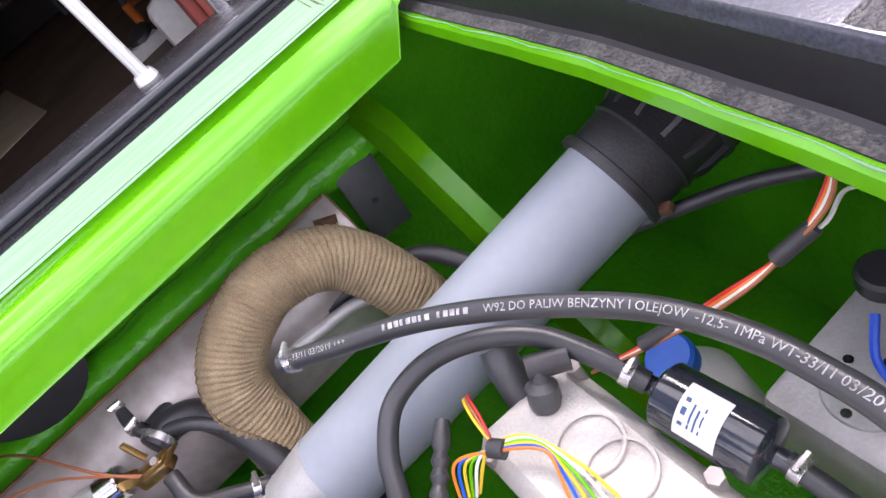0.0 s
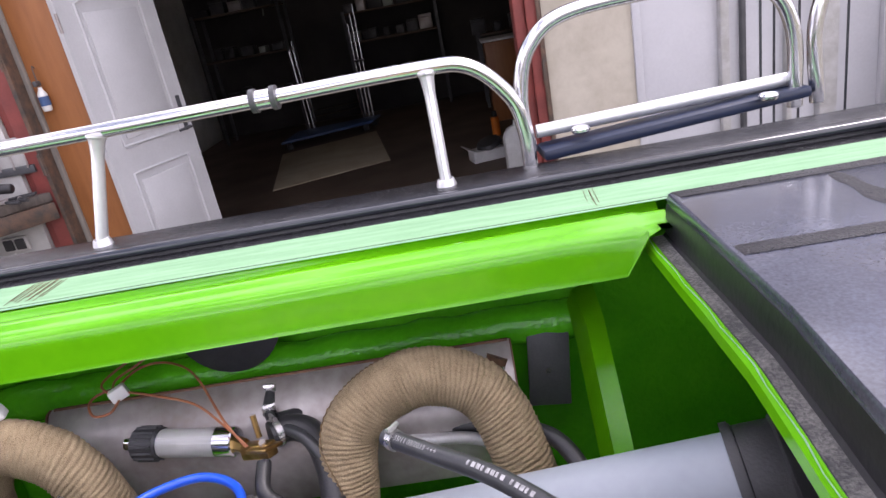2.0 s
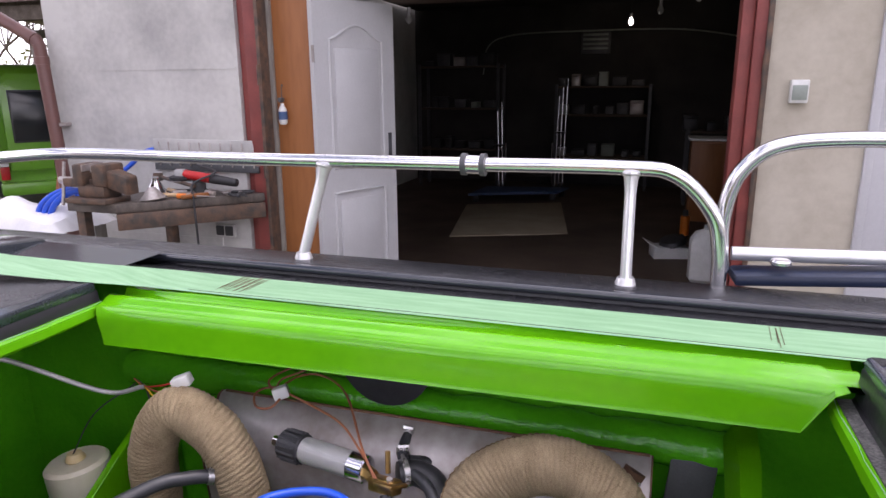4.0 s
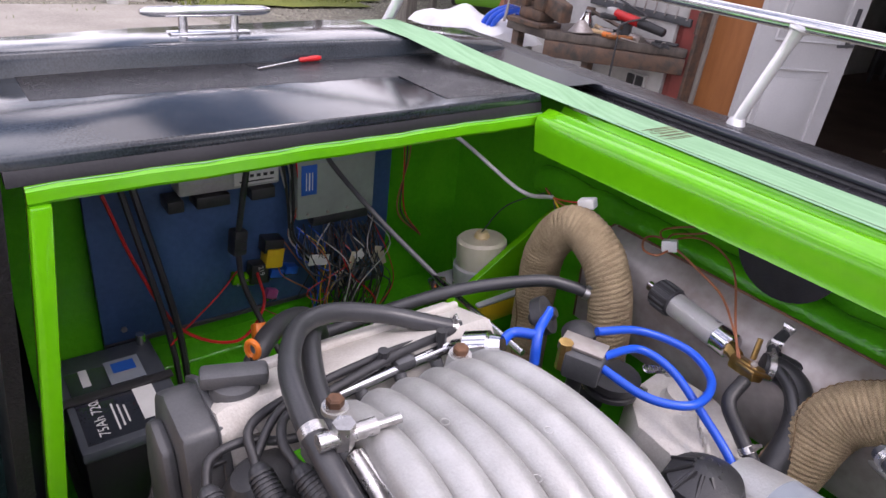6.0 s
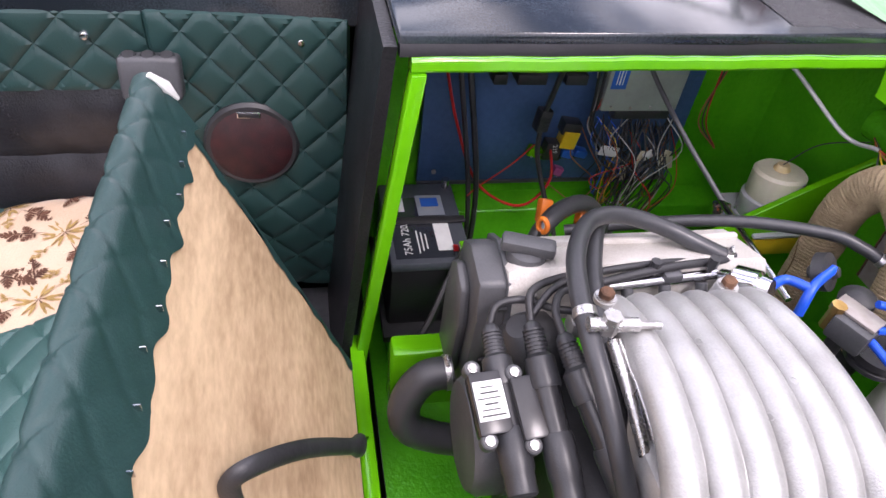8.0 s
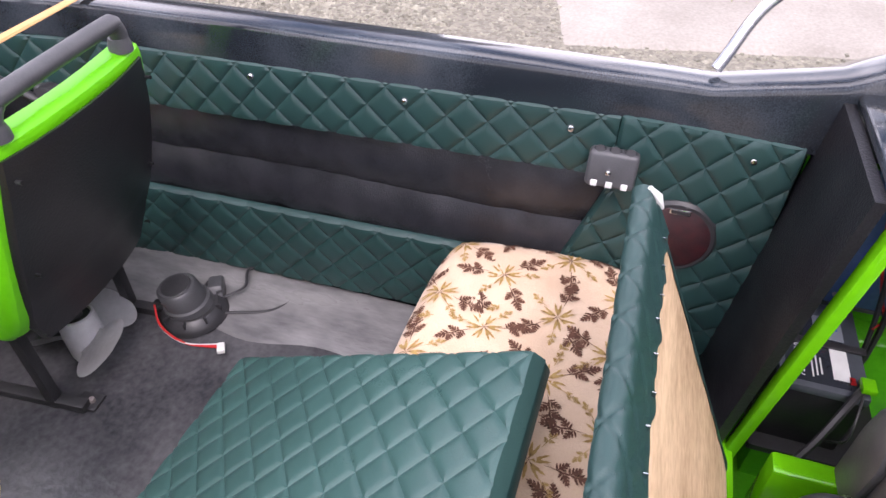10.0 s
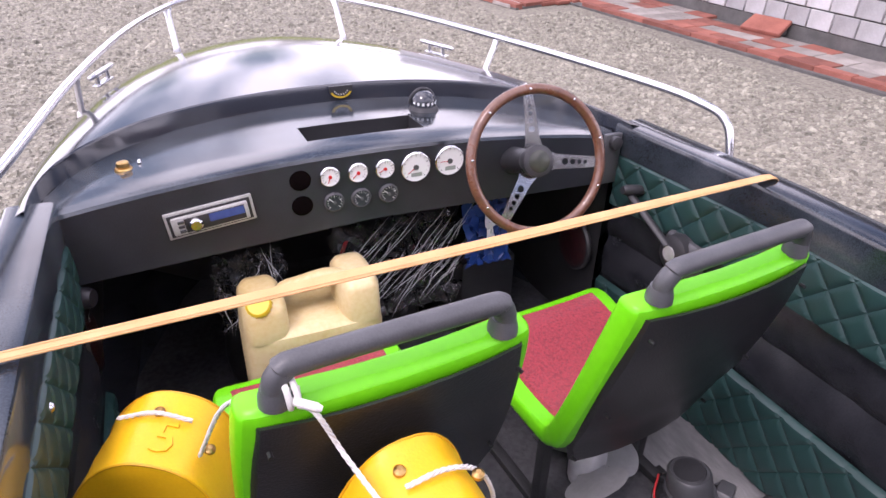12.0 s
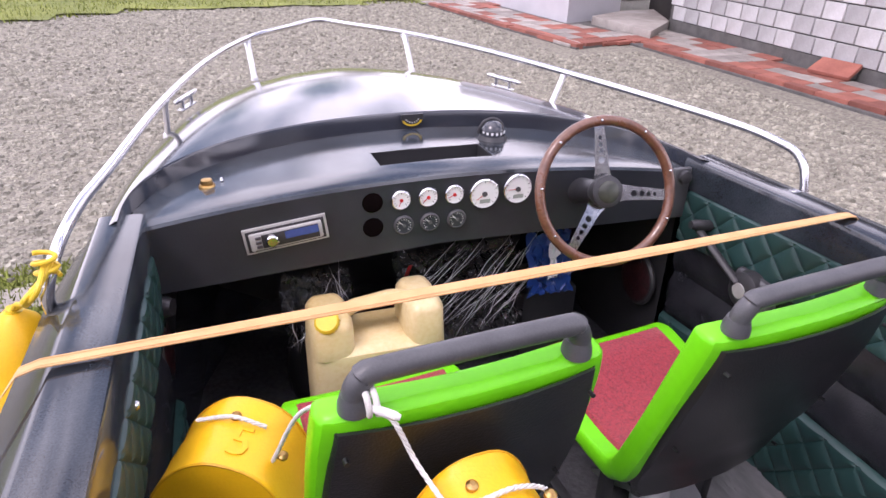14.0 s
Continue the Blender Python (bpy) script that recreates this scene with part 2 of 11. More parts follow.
# pale colour for the glints drawn on the film's creases
M["film_glint"] = mat("painted_fold_glint", (0.55, 0.56, 0.58), (0.42, 0.43, 0.45), 0.2, 30)
M["bag_blue"] = mat("blue_printed_bag", (0.014, 0.05, 0.24), (0.008, 0.03, 0.14), 0.35, 9)


M["shed_sheet"] = mat("brown_corrugated_sheet", (0.15, 0.085, 0.08), (0.09, 0.055, 0.052), 0.5, 3, bump=0.1, stretch=(1, 1, 4))
M["downpipe"] = mat("brown_downpipe", (0.15, 0.065, 0.055), (0.11, 0.05, 0.042), 0.35, 4)
M["rust_iron"] = mat("rusty_cast_iron", (0.17, 0.10, 0.065), (0.055, 0.05, 0.045), 0.6, 16, metal=0.3, bump=0.4, bscale=180)
M["siding"] = mat("pale_grey_sheet", (0.52, 0.52, 0.54), (0.44, 0.44, 0.46), 0.45, 2)
M["slab_grey"] = mat("grey_paving_slab", (0.34, 0.315, 0.285), (0.21, 0.19, 0.17), 0.9, 3, bump=0.4, bscale=60)
M["blossom"] = mat("young_leaves", (0.20, 0.21, 0.05), (0.11, 0.12, 0.025), 0.8, 3)
M["lit_bulb"] = mat("lit_bulb", (1, 0.9, 0.75), rough=0.4, emit=(1.0, 0.86, 0.68, 20.0))
M["cloth"] = mat("white_cloth", (0.78, 0.78, 0.78), (0.68, 0.68, 0.69), 0.9, 9, bump=0.3)


def wrap_material():
    """Woven heat wrap: fine spiral ribs along the local U of the tube."""
    m = mat("tan_heat_wrap", (0.50, 0.385, 0.235), (0.14, 0.095, 0.045), 0.8, 42, bump=0.8, bscale=900, fine=0.7, contrast=(0.3, 0.66))
    return m


M["wrap"] = wrap_material()
M["twine"] = mat("brown_twine", (0.20, 0.13, 0.06), (0.09, 0.055, 0.025), 0.85, 80)


def vary(m, low=0.72, high=1.2):
    """Pieces of one material differ a little, each by its own random number."""
    n, l = m.node_tree.nodes, m.node_tree.links
    b = n["Principled BSDF"]
    src = b.inputs["Base Color"].links[0].from_socket
    oi, mr, vm = n.new("ShaderNodeObjectInfo"), n.new("ShaderNodeMapRange"), n.new("ShaderNodeVectorMath")
    mr.inputs["To Min"].default_value, mr.inputs["To Max"].default_value = low, high
    vm.operation = "SCALE"
    l.new(oi.outputs["Random"], mr.inputs["Value"])
    l.new(src, vm.inputs[0])
    l.new(mr.outputs["Result"], vm.inputs["Scale"])
    l.new(vm.outputs["Vector"], b.inputs["Base Color"])


def vary_islands(m, low, high):
    n, l = m.node_tree.nodes, m.node_tree.links
    b = n["Principled BSDF"]
    src = b.inputs["Base Color"].links[0].from_socket
    geo, mr, vm = n.new("ShaderNodeNewGeometry"), n.new("ShaderNodeMapRange"), n.new("ShaderNodeVectorMath")
    mr.inputs["To Min"].default_value, mr.inputs["To Max"].default_value = low, high
    vm.operation = "SCALE"
    l.new(geo.outputs["Random Per Island"], mr.inputs["Value"])
    l.new(src, vm.inputs[0])
    l.new(mr.outputs["Result"], vm.inputs["Scale"])
    l.new(vm.outputs["Vector"], b.inputs["Base Color"])


for key in ("white_brick", "red_brick", "slab_grey", "fence"):
    vary(M[key])
vary_islands(M["stone"], 0.62, 1.38)
vary_islands(M["leaf"], 0.5, 1.6)
vary_islands(M["blades"], 0.5, 1.5)
vary_islands(M["blossom"], 0.6, 1.5)


def gravel_material():
    m = bpy.data.materials.new("gravel_ground")
    m.use_nodes = True
    n, l = m.node_tree.nodes, m.node_tree.links
    b = n["Principled BSDF"]
    tc, v, no = n.new("ShaderNodeTexCoord"), n.new("ShaderNodeTexVoronoi"), n.new("ShaderNodeTexNoise")
    v.inputs["Scale"].default_value, no.inputs["Scale"].default_value, no.inputs["Detail"].default_value = 32.0, 0.45, 6
    ramp = n.new("ShaderNodeValToRGB")
    ramp.color_ramp.elements[0].color, ramp.color_ramp.elements[1].color = (0.115, 0.105, 0.088, 1), (0.305, 0.29, 0.226, 1)
    sep, mx = n.new("ShaderNodeSeparateColor"), n.new("ShaderNodeMix")
    mx.inputs[0].default_value = 0.4
    l.new(tc.outputs["Object"], v.inputs["Vector"])
    l.new(tc.outputs["Object"], no.inputs["Vector"])
    l.new(v.outputs["Color"], sep.inputs["Color"])
    l.new(sep.outputs["Red"], mx.inputs[2])
    l.new(no.outputs["Fac"], mx.inputs[3])
    l.new(mx.outputs[0], ramp.inputs["Fac"])
    l.new(ramp.outputs["Color"], b.inputs["Base Color"])
    b.inputs["Roughness"].default_value = 0.9
    bp = n.new("ShaderNodeBump")
    bp.inputs["Strength"].default_value, bp.inputs["Distance"].default_value, bp.invert = 0.9, 0.02, True
    l.new(v.outputs["Distance"], bp.inputs["Height"])
    l.new(bp.outputs["Normal"], b.inputs["Normal"])
    return m


M["gravel"] = gravel_material()


# ---------------------------------------------------------------- building helpers
def thing(name, label, category, group="", kind="", at=(0, 0, 0)):
    ob = new(name)
    ob.empty_display_size = 0.05
    ob.location = at
    return tagged(ob, label, category, group, kind)


def mesh_of(bm, name, material, smooth=True):
    me = bpy.data.meshes.new(name)
    bmesh.ops.recalc_face_normals(bm, faces=bm.faces)
    for f in bm.faces:
        f.smooth = smooth
    bm.to_mesh(me)
    bm.free()
    if smooth:
        me.set_sharp_from_angle(angle=radians(38))
    me.materials.append(material)
    return me


def part(name, bm, material, parent, label="", smooth=True):
    """One mesh under a thing or a part; the bmesh is in world coordinates."""
    root = parent
    while root.parent:
        root = root.parent
    bmesh.ops.translate(bm, verts=bm.verts, vec=-root.location)
    ob = new(name, mesh_of(bm, name, material, smooth))
    ob.parent = parent
    return tagged(ob, label)


def solid(name, bm, material, label, category, group="", kind="", smooth=True):
    return tagged(new(name, mesh_of(bm, name, material, smooth)), label, category, group, kind)


def fresh(bm):
    return bm if bm is not None else bmesh.new()


def merge(bm, other):
    me = bpy.data.meshes.new("tmp")
    other.to_mesh(me)
    other.free()
    bm.from_mesh(me)
    bpy.data.meshes.remove(me)
    return bm


def box(c, s, bevel=0.0, turn=None, bm=None, seg=2):
    b = bmesh.new()
    bmesh.ops.create_cube(b, size=1.0)
    bmesh.ops.scale(b, verts=b.verts, vec=s)
    if bevel:
        bmesh.ops.bevel(b, geom=b.edges[:], offset=bevel, segments=seg, affect="EDGES", profile=0.5)
    m = Matrix.Translation(c) @ (Euler([radians(a) for a in turn]).to_matrix().to_4x4() if turn else Matrix())
    bmesh.ops.transform(b, matrix=m, verts=b.verts)
    return merge(bm, b) if bm is not None else b


def axis_matrix(p0, p1):
    p0, p1 = Vector(p0), Vector(p1)
    return Matrix.Translation(p0) @ (p1 - p0).to_track_quat("Z", "Y").to_matrix().to_4x4()


def lathe(profile, p0, p1, seg=24, bm=None):
    """Turns (radius, fraction along the axis p0-p1) rows; ends are closed."""
    b = bmesh.new()
    d = (Vector(p1) - Vector(p0)).length
    m = axis_matrix(p0, p1)
    rings = []
    for r, f in profile:
        rings.append([b.verts.new(m @ Vector((r * math.cos(2 * math.pi * k / seg), r * math.sin(2 * math.pi * k / seg), f * d))) for k in range(seg)])
    for a, c in zip(rings, rings[1:]):
        for k in range(seg):
            b.faces.new((a[k], a[(k + 1) % seg], c[(k + 1) % seg], c[k]))
    b.faces.new(rings[0][::-1])
    b.faces.new(rings[-1])
    return merge(bm, b) if bm is not None else b


def cyl(p0, p1, r, r1=None, seg=20, bm=None, edge=0.0):
    r1 = r if r1 is None else r1
    if edge:
        d = (Vector(p1) - Vector(p0)).length
        e = min(0.4, edge / d)
        return lathe([(r - edge, 0), (r, e), (r1, 1 - e), (r1 - edge, 1)], p0, p1, seg, bm)
    return lathe([(r, 0), (r1, 1)], p0, p1, seg, bm)


def curve_points(pts, n=8):
    """Catmull-Rom through the points."""
    p = [Vector(q) for q in pts]
    p = [p[0] * 2 - p[1], *p, p[-1] * 2 - p[-2]]
    out = []
    for i in range(1, len(p) - 2):
        for k in range(n):
            t = k / n
            a, b, c, d = p[i - 1], p[i], p[i + 1], p[i + 2]
            out.append(0.5 * (2 * b + (c - a) * t + (2 * a - 5 * b + 4 * c - d) * t * t + (3 * b - a - 3 * c + d) * t ** 3))
    out.append(p[-2].copy())
    return out


def tube(pts, r, seg=10, n=8, bm=None, smooth=True, flat=1.0):
    """A tube along the points; r is a number or a function of the fraction of the way."""
    b = fresh(bm)
    path = curve_points(pts, n) if smooth and len(pts) > 2 else [Vector(q) for q in pts]
    radius = r if callable(r) else (lambda f: r)
    tang = [(path[min(i + 1, len(path) - 1)] - path[max(i - 1, 0)]).normalized() for i in range(len(path))]
    up = Vector((0, 0, 1)) if abs(tang[0].z) < 0.9 else Vector((1, 0, 0))
    side = tang[0].cross(up).normalized()
    rings = []
    for i, (q, t) in enumerate(zip(path, tang)):
        side = (side - t * side.dot(t)).normalized()
        nor = side.cross(t)
        rad = radius(i / (len(path) - 1))
        rings.append([b.verts.new(q + side * rad * math.cos(2 * math.pi * k / seg) + nor * rad * flat * math.sin(2 * math.pi * k / seg)) for k in range(seg)])
    for a, c in zip(rings, rings[1:]):
        for k in range(seg):
            b.faces.new((a[k], a[(k + 1) % seg], c[(k + 1) % seg], c[k]))
    b.faces.new(rings[0][::-1])
    b.faces.new(rings[-1])
    return b


def loft(rows, bm=None, close=False, cap=False):
    b = fresh(bm)
    grid = [[b.verts.new(q) for q in row] for row in rows]
    for a, c in zip(grid, grid[1:]):
        k = len(a)
        for i in range(k if close else k - 1):
            j = (i + 1) % k
            b.faces.new((a[i], a[j], c[j], c[i]))
    if cap:
        b.faces.new(grid[0][::-1])
        b.faces.new(grid[-1])
    return b


def prism(poly, vec, bevel=0.0, bm=None):
    """A polygon of points pushed along vec."""
    b = bmesh.new()
    lo = [b.verts.new(p) for p in poly]
    hi = [b.verts.new(Vector(p) + Vector(vec)) for p in poly]
    b.faces.new(lo[::-1])
    b.faces.new(hi)
    for i in range(len(lo)):
        j = (i + 1) % len(lo)
        b.faces.new((lo[i], lo[j], hi[j], hi[i]))
    if bevel:
        bmesh.ops.bevel(b, geom=b.edges[:], offset=bevel, segments=2, affect="EDGES", profile=0.5)
    return merge(bm, b) if bm is not None else b


def quilt(place, w, h, d=0.07, amp=0.007, thick=0.018):
    """A padded sheet stitched in diamonds. place(s, t, up) gives the point at s along, t across, up off the backing."""
    b = bmesh.new()
    step = d / 12
    ns, nt = int(math.ceil(w / step)), int(math.ceil(h / step))

    def up(s, t):
        u, v = (s + t) / d, (s - t) / d
        pad = (abs(math.sin(math.pi * u)) * abs(math.sin(math.pi * v))) ** 0.2
        rim = min(1.0, min(s, w - s, t, h - t) / 0.014)
        return thick * math.sqrt(max(0.0, 1 - (1 - rim) ** 2)) + amp * (pad - 1) * min(1, rim + 0.3)

    verts = {}
    for i in range(ns + 1):
        for j in range(nt + 1):
            s, t = min(w, step * i), min(h, step * j)
            verts[i, j] = b.verts.new(place(s, t, max(0.0, up(s, t))))
    for i in range(ns):
        for j in range(nt):
            p, q, r, o = verts[i, j], verts[i + 1, j], verts[i + 1, j + 1], verts[i, j + 1]
            along_up = (i - j) % 12 == 0 or ((i + j + 1) % 12 and (i // 6 + j // 6) % 2)
            for tri in (((p, q, r), (p, r, o)) if along_up else ((p, q, o), (q, r, o))):
                b.faces.new(tri)
    return b


def text_bm(words, size, m):
    """Flat letters in the built-in font, laid out from the pose m (x along, y up)."""
    cu = bpy.data.curves.new("letters", "FONT")
    cu.body, cu.size = words, size
    cu.resolution_u = 2
    ob = bpy.data.objects.new("letters", cu)
    me = bpy.data.meshes.new_from_object(ob)
    b = bmesh.new()
    b.from_mesh(me)
    bpy.data.objects.remove(ob)
    bpy.data.curves.remove(cu)
    bpy.data.meshes.remove(me)
    bmesh.ops.transform(b, matrix=m, verts=b.verts)
    return b


def along(path, s):
    """The point and direction at the length s along a row of points."""
    for a, c in zip(path, path[1:]):
        d = (c - a).length
        if s <= d:
            return a.lerp(c, s / d), (c - a).normalized()
        s -= d
    return path[-1].copy(), (path[-1] - path[-2]).normalized()


def print_on_tube(words, size, path, start, r, face):
    """Letters bent round a hose: they run along the path and face the direction given."""
    b = text_bm(words, size, Matrix())
    for v in b.verts:
        q, t = along(path, start + v.co.x)
        n = (face - t * face.dot(t)).normalized()
        across = n.cross(t)
        a = (v.co.y - size * 0.35) / r
        v.co = q + (n * math.cos(a) + across * math.sin(a)) * (r + 0.0006)
    return b


def ring(c, axis, r, w, thick=0.0015, seg=24, bm=None):
    """A band of width w round an axis."""
    c, a = Vector(c), Vector(axis).normalized()
    return lathe([(r, 0), (r + thick, 0.02), (r + thick, 0.98), (r, 1)], c - a * w / 2, c + a * w / 2, seg, bm)


def hose_clamp(c, axis, r, parent, up=(0, 0, 1)):
    c, a = Vector(c), Vector(axis).normalized()
    p = part("clamp_band", ring(c, a, r, 0.0095), M["fitting"], parent, "steel hose clamp")
    side = a.cross(Vector(up)).normalized()
    out = side.cross(a).normalized()
    part("clamp_housing", cyl(c + out * (r + 0.003) - side * 0.006, c + out * (r + 0.003) + side * 0.006, 0.0042, seg=6), M["fitting"], parent)
    part("clamp_screw", cyl(c + out * (r + 0.0045) - side * 0.011, c + out * (r + 0.0045) + side * 0.007, 0.0031, seg=6), M["fitting"], parent)
    return p


M["prop"] = mat("bright_grey_cast_metal", (0.66, 0.66, 0.67), (0.5, 0.5, 0.51), 0.4, 9, metal=0.3, bump=0.1)
# black without gloss: the shade inside a hole, as colour
M["hole"] = mat("hole_shade", (0.006, 0.004, 0.004), (0.004, 0.003, 0.003), 0.9, 9, spec=0.0)
M["strip_grey"] = mat("rough_grey_resin", (0.22, 0.218, 0.216), (0.085, 0.085, 0.088), 0.3, 11, bump=0.8, bscale=45, stretch=(1, 0.35, 1), fine=0.35)
M["badge"], M["dome"] = mat("dark_olive_emblem", (0.05, 0.055, 0.04), (0.03, 0.032, 0.025), 0.2, 30), M["black_gel"]


def lerp_table(table, y):
    """Linear reading of rows (y, value)."""
    if y <= table[0][0]:
        return table[0][1]
    for (a, u), (c, v) in zip(table, table[1:]):
        if y <= c:
            f = (y - a) / (c - a)
            return u + (v - u) * f
    return table[-1][1]


# ---------------------------------------------------------------- ground and far things
FLOOR = 0.38      # cockpit floor
LINE = 0.846      # half width of the cockpit lining
DECK = 1.23       # stern side decks


def ground_axis(lo, hi, step, far):
    core = [lo + step * k for k in range(int((hi - lo) / step) + 1)]
    return [-far, -90, -45, -28] + core + [hi + 18, 75, far]


def ground_sheet():
    xs, ys = ground_axis(-18, 22, 0.5, 260), ground_axis(-18, 20, 0.5, 260)
    solid("ground", loft([[(x, y, 0.0) for x in xs] for y in ys]), M["gravel"], "grey and brown gravel yard around the boat", "ground", kind="structure")


def laid_sheet(name, inside, x0, x1, y0, y1, step, lift, material, label, category, seed=3):
    """A thin layer that follows the ground, with a ragged edge."""
    rng = random.Random(seed)
    b = bmesh.new()
    nx, ny = int((x1 - x0) / step), int((y1 - y0) / step)
    grid = {}

    def at(i, j):
        if (i, j) not in grid:
            x, y = x0 + i * step + rng.uniform(-0.3, 0.3) * step, y0 + j * step + rng.uniform(-0.3, 0.3) * step
            grid[i, j] = b.verts.new((x, y, lift + rng.uniform(-0.3, 0.3) * lift))
        return grid[i, j]
    for i in range(nx):
        for j in range(ny):
            if inside(x0 + (i + 0.5) * step, y0 + (j + 0.5) * step):
                b.faces.new((at(i, j), at(i + 1, j), at(i + 1, j + 1), at(i, j + 1)))
    return solid(name, b, material, label, category, kind="structure")


def wave(x, y):
    return 0.35 * math.sin(1.3 * x + 0.7 * y) + 0.2 * math.sin(3.1 * x - 2.2 * y)


ground_sheet()
def concrete_pad():
    a, b, c, d = Vector((3.63, 1.742, 0)), Vector((8.4, 2.93, 0)), Vector((8.4, -1.7, 0)), Vector((4.55, -2.4, 0))
    rows = []
    for k in range(41):
        u = k / 40
        near, off = a.lerp(b, u), d.lerp(c, u)
        row = []
        for j in range(31):
            q = near.lerp(off, j / 30)
            q.x += 0.012 * math.sin(9 * q.y) * (k == 0)
            q.y += 0.012 * math.sin(7 * q.x) * (j == 0)
            row.append((q.x, q.y, -0.02 if k in (0, 40) or j in (0, 30) else 0.03))
        rows.append(row)
    return loft(rows)


solid("concrete_pad", concrete_pad(), M["concrete"], "pale worn concrete slab beside the boat", "pavement", kind="structure")
laid_sheet("lawn_east", lambda x, y: x > 8.3 + 0.5 * wave(x, y) + 0.16 * max(0, -y - 4) * 3 and y < -1.6 + 0.25 * (x - 9) + 0.3 * wave(x, y), 7.5, 40, -34, 8, 0.4, 0.03, M["grass"], "green lawn in front of the wooden fence", "grass")
laid_sheet("lawn_north", lambda x, y: y > (13.9 + 0.45 * (x + 3.7) if x < -1 else 15.2) + 0.4 * wave(x, y), -30, 30, 8, 44, 0.5, 0.03, M["grass"], "green lawn beyond the gravel yard", "grass")
laid_sheet("lawn_strip", lambda x, y: -3.6 < x < -1.32 + 0.06 * wave(3 * x, 3 * y) and 4.1 < y < 5.12 + 0.06 * wave(4 * x, 4 * y), -3.8, -1.1, 3.9, 5.3, 0.05, 0.012, M["grass"], "narrow grass strip beside a concrete path", "grass")

# ---------------------------------------------------------------- the boat's shell
OUT = [(-0.36, 1.15), (-0.2, 1.16), (0.5, 1.12), (0.87, 1.06), (1.4, 1.02), (2.2, 1.0), (2.8, 0.985), (3.2, 0.94), (3.5, 0.89), (3.8, 0.81), (4.2, 0.68), (4.5, 0.52), (4.7, 0.36), (4.82, 0.2), (4.88, 0.04)]
TOP = [(-0.3, 1.236), (0.8, 1.24), (0.87, 1.24), (1.1, 1.185), (2.4, 1.18), (3.4, 1.17)]
INN = [(-0.3, 1.02), (0.05, 0.965), (0.5, 0.872), (0.87, 0.81), (1.1, 0.785), (2.4, 0.775), (3.05, 0.765), (3.4, 0.75)]
INN_STARBOARD = [(-0.3, 0.868), (0.15, 0.856), (0.62, 0.843), (0.87, 0.81)]
boat = thing("motorboat", "black and green open motorboat standing in the yard", "boat", at=(0, 1.5, 0))


def out_side(s, y):
    """Half beam on one side: the port bow flares less."""
    cut = 0.075 * min(1.0, max(0.0, (y - 0.9) / 0.8)) * min(1.0, max(0.0, (4.4 - y) / 1.0)) if s < 0 else 0.0
    return lerp_table(OUT, y) - cut


def inner(s, y):
    """Inner edge of the gunwale; the port one sits a little further in."""
    if s > 0 and y < 0.87:
        return lerp_table(INN_STARBOARD, y)
    if s > 0:
        return lerp_table(INN, y) + 0.048 * min(1.0, max(0.0, (y - 0.87) / 0.25)) * min(1.0, max(0.0, (3.05 - y) / 0.5))
    return lerp_table(INN, y) - 0.042 * min(1.0, max(0.0, (y - 0.9) / 0.8))


def lining(s, y):
    return min(LINE, inner(s, y) + (0.014 if s > 0 else 0.014 + 0.02 * max(0.0, 1.7 - y)))


def out_at(y):
    return lerp_table(OUT, y)


def hull_shell():
    rows = []
    for y in [-0.34, 0, 0.5, 1, 1.5, 2, 2.5, 3, 3.4, 3.8, 4.2, 4.5, 4.7, 4.82, 4.88]:
        o = out_at(y)
        f = max(0.0, (y - 2.6) / 2.37)
        keel = 0.004 + 0.72 * f ** 2.2
        chine = 0.33 + 0.45 * f ** 2
        side = [(0, keel), (0.45 * o, keel * 0.6 + chine * 0.4), (0.84 * o, chine), (0.95 * o, 0.5 * (chine + 1.06)), (o, 1.06)]
        c = out_side(-1, y) / o
        rows.append([(-x * c, y, z) for x, z in side[::-1]] + [(x, y, z) for x, z in side[1:]])
    b = loft(rows)
    b.faces.new([v for v in b.verts if abs(v.co.y + 0.34) < 1e-5])
    return b


part("hull", hull_shell(), M["black_gel"], boat, "black gelcoat hull")


def gunwale(s):
    """A side deck edge of the boat: inner face, flat top, sloping outer face."""
    rows = []
    for y in [-0.2, -0.08, 0.03, 0.2, 0.6, 0.82, 0.88, 0.95, 1.02, 1.1, 1.2, 1.4, 1.8, 2.2, 2.5, 2.65, 2.8, 2.9, 3.05]:
        i, o, z = inner(s, y), out_side(s, y), lerp_table(TOP, y)
        low, flat = min(z - 0.10, 1.085), 0.088
        if s > 0 and y < 0.87:
            z, flat = z + 0.024 * min(1.0, (y + 0.2) / 0.23), 0.088 + 0.10 * min(1.0, (0.87 - y) / 0.6)
        prof = [(i + 0.012, low), (i, low + 0.01), (i, z - 0.012), (i + 0.004, z - 0.003), (i + 0.012, z), (i + flat, z + 0.002), (i + flat + 0.012, z - 0.003), (o - 0.022, z - 0.065), (o - 0.006, z - 0.078), (o, min(1.07, z - 0.1)), (o - 0.005, 1.045), (i + 0.05, low - 0.01)]
        rows.append([(s * x, y, h) for x, h in prof])
    return loft(rows, close=True, cap=True)


for s in (1, -1):
    part("gunwale", gunwale(s), M["black_dusty"], boat, "glossy black gunwale")


def deck_edge(k):
    """Inner edge of the foredeck, k from -1 (port) to 1, as x, y, z."""
    a = k * math.pi / 2
    x = 0.775 * math.copysign(abs(math.sin(a)) ** 0.85, k)
    y = 3.0 + 0.5 * max(0.0, 1 - abs(x / 0.775) ** 2.6) ** (1 / 2.6)
    return x, y, 1.183 + 0.052 * (1 - abs(x / 0.775) ** 2)


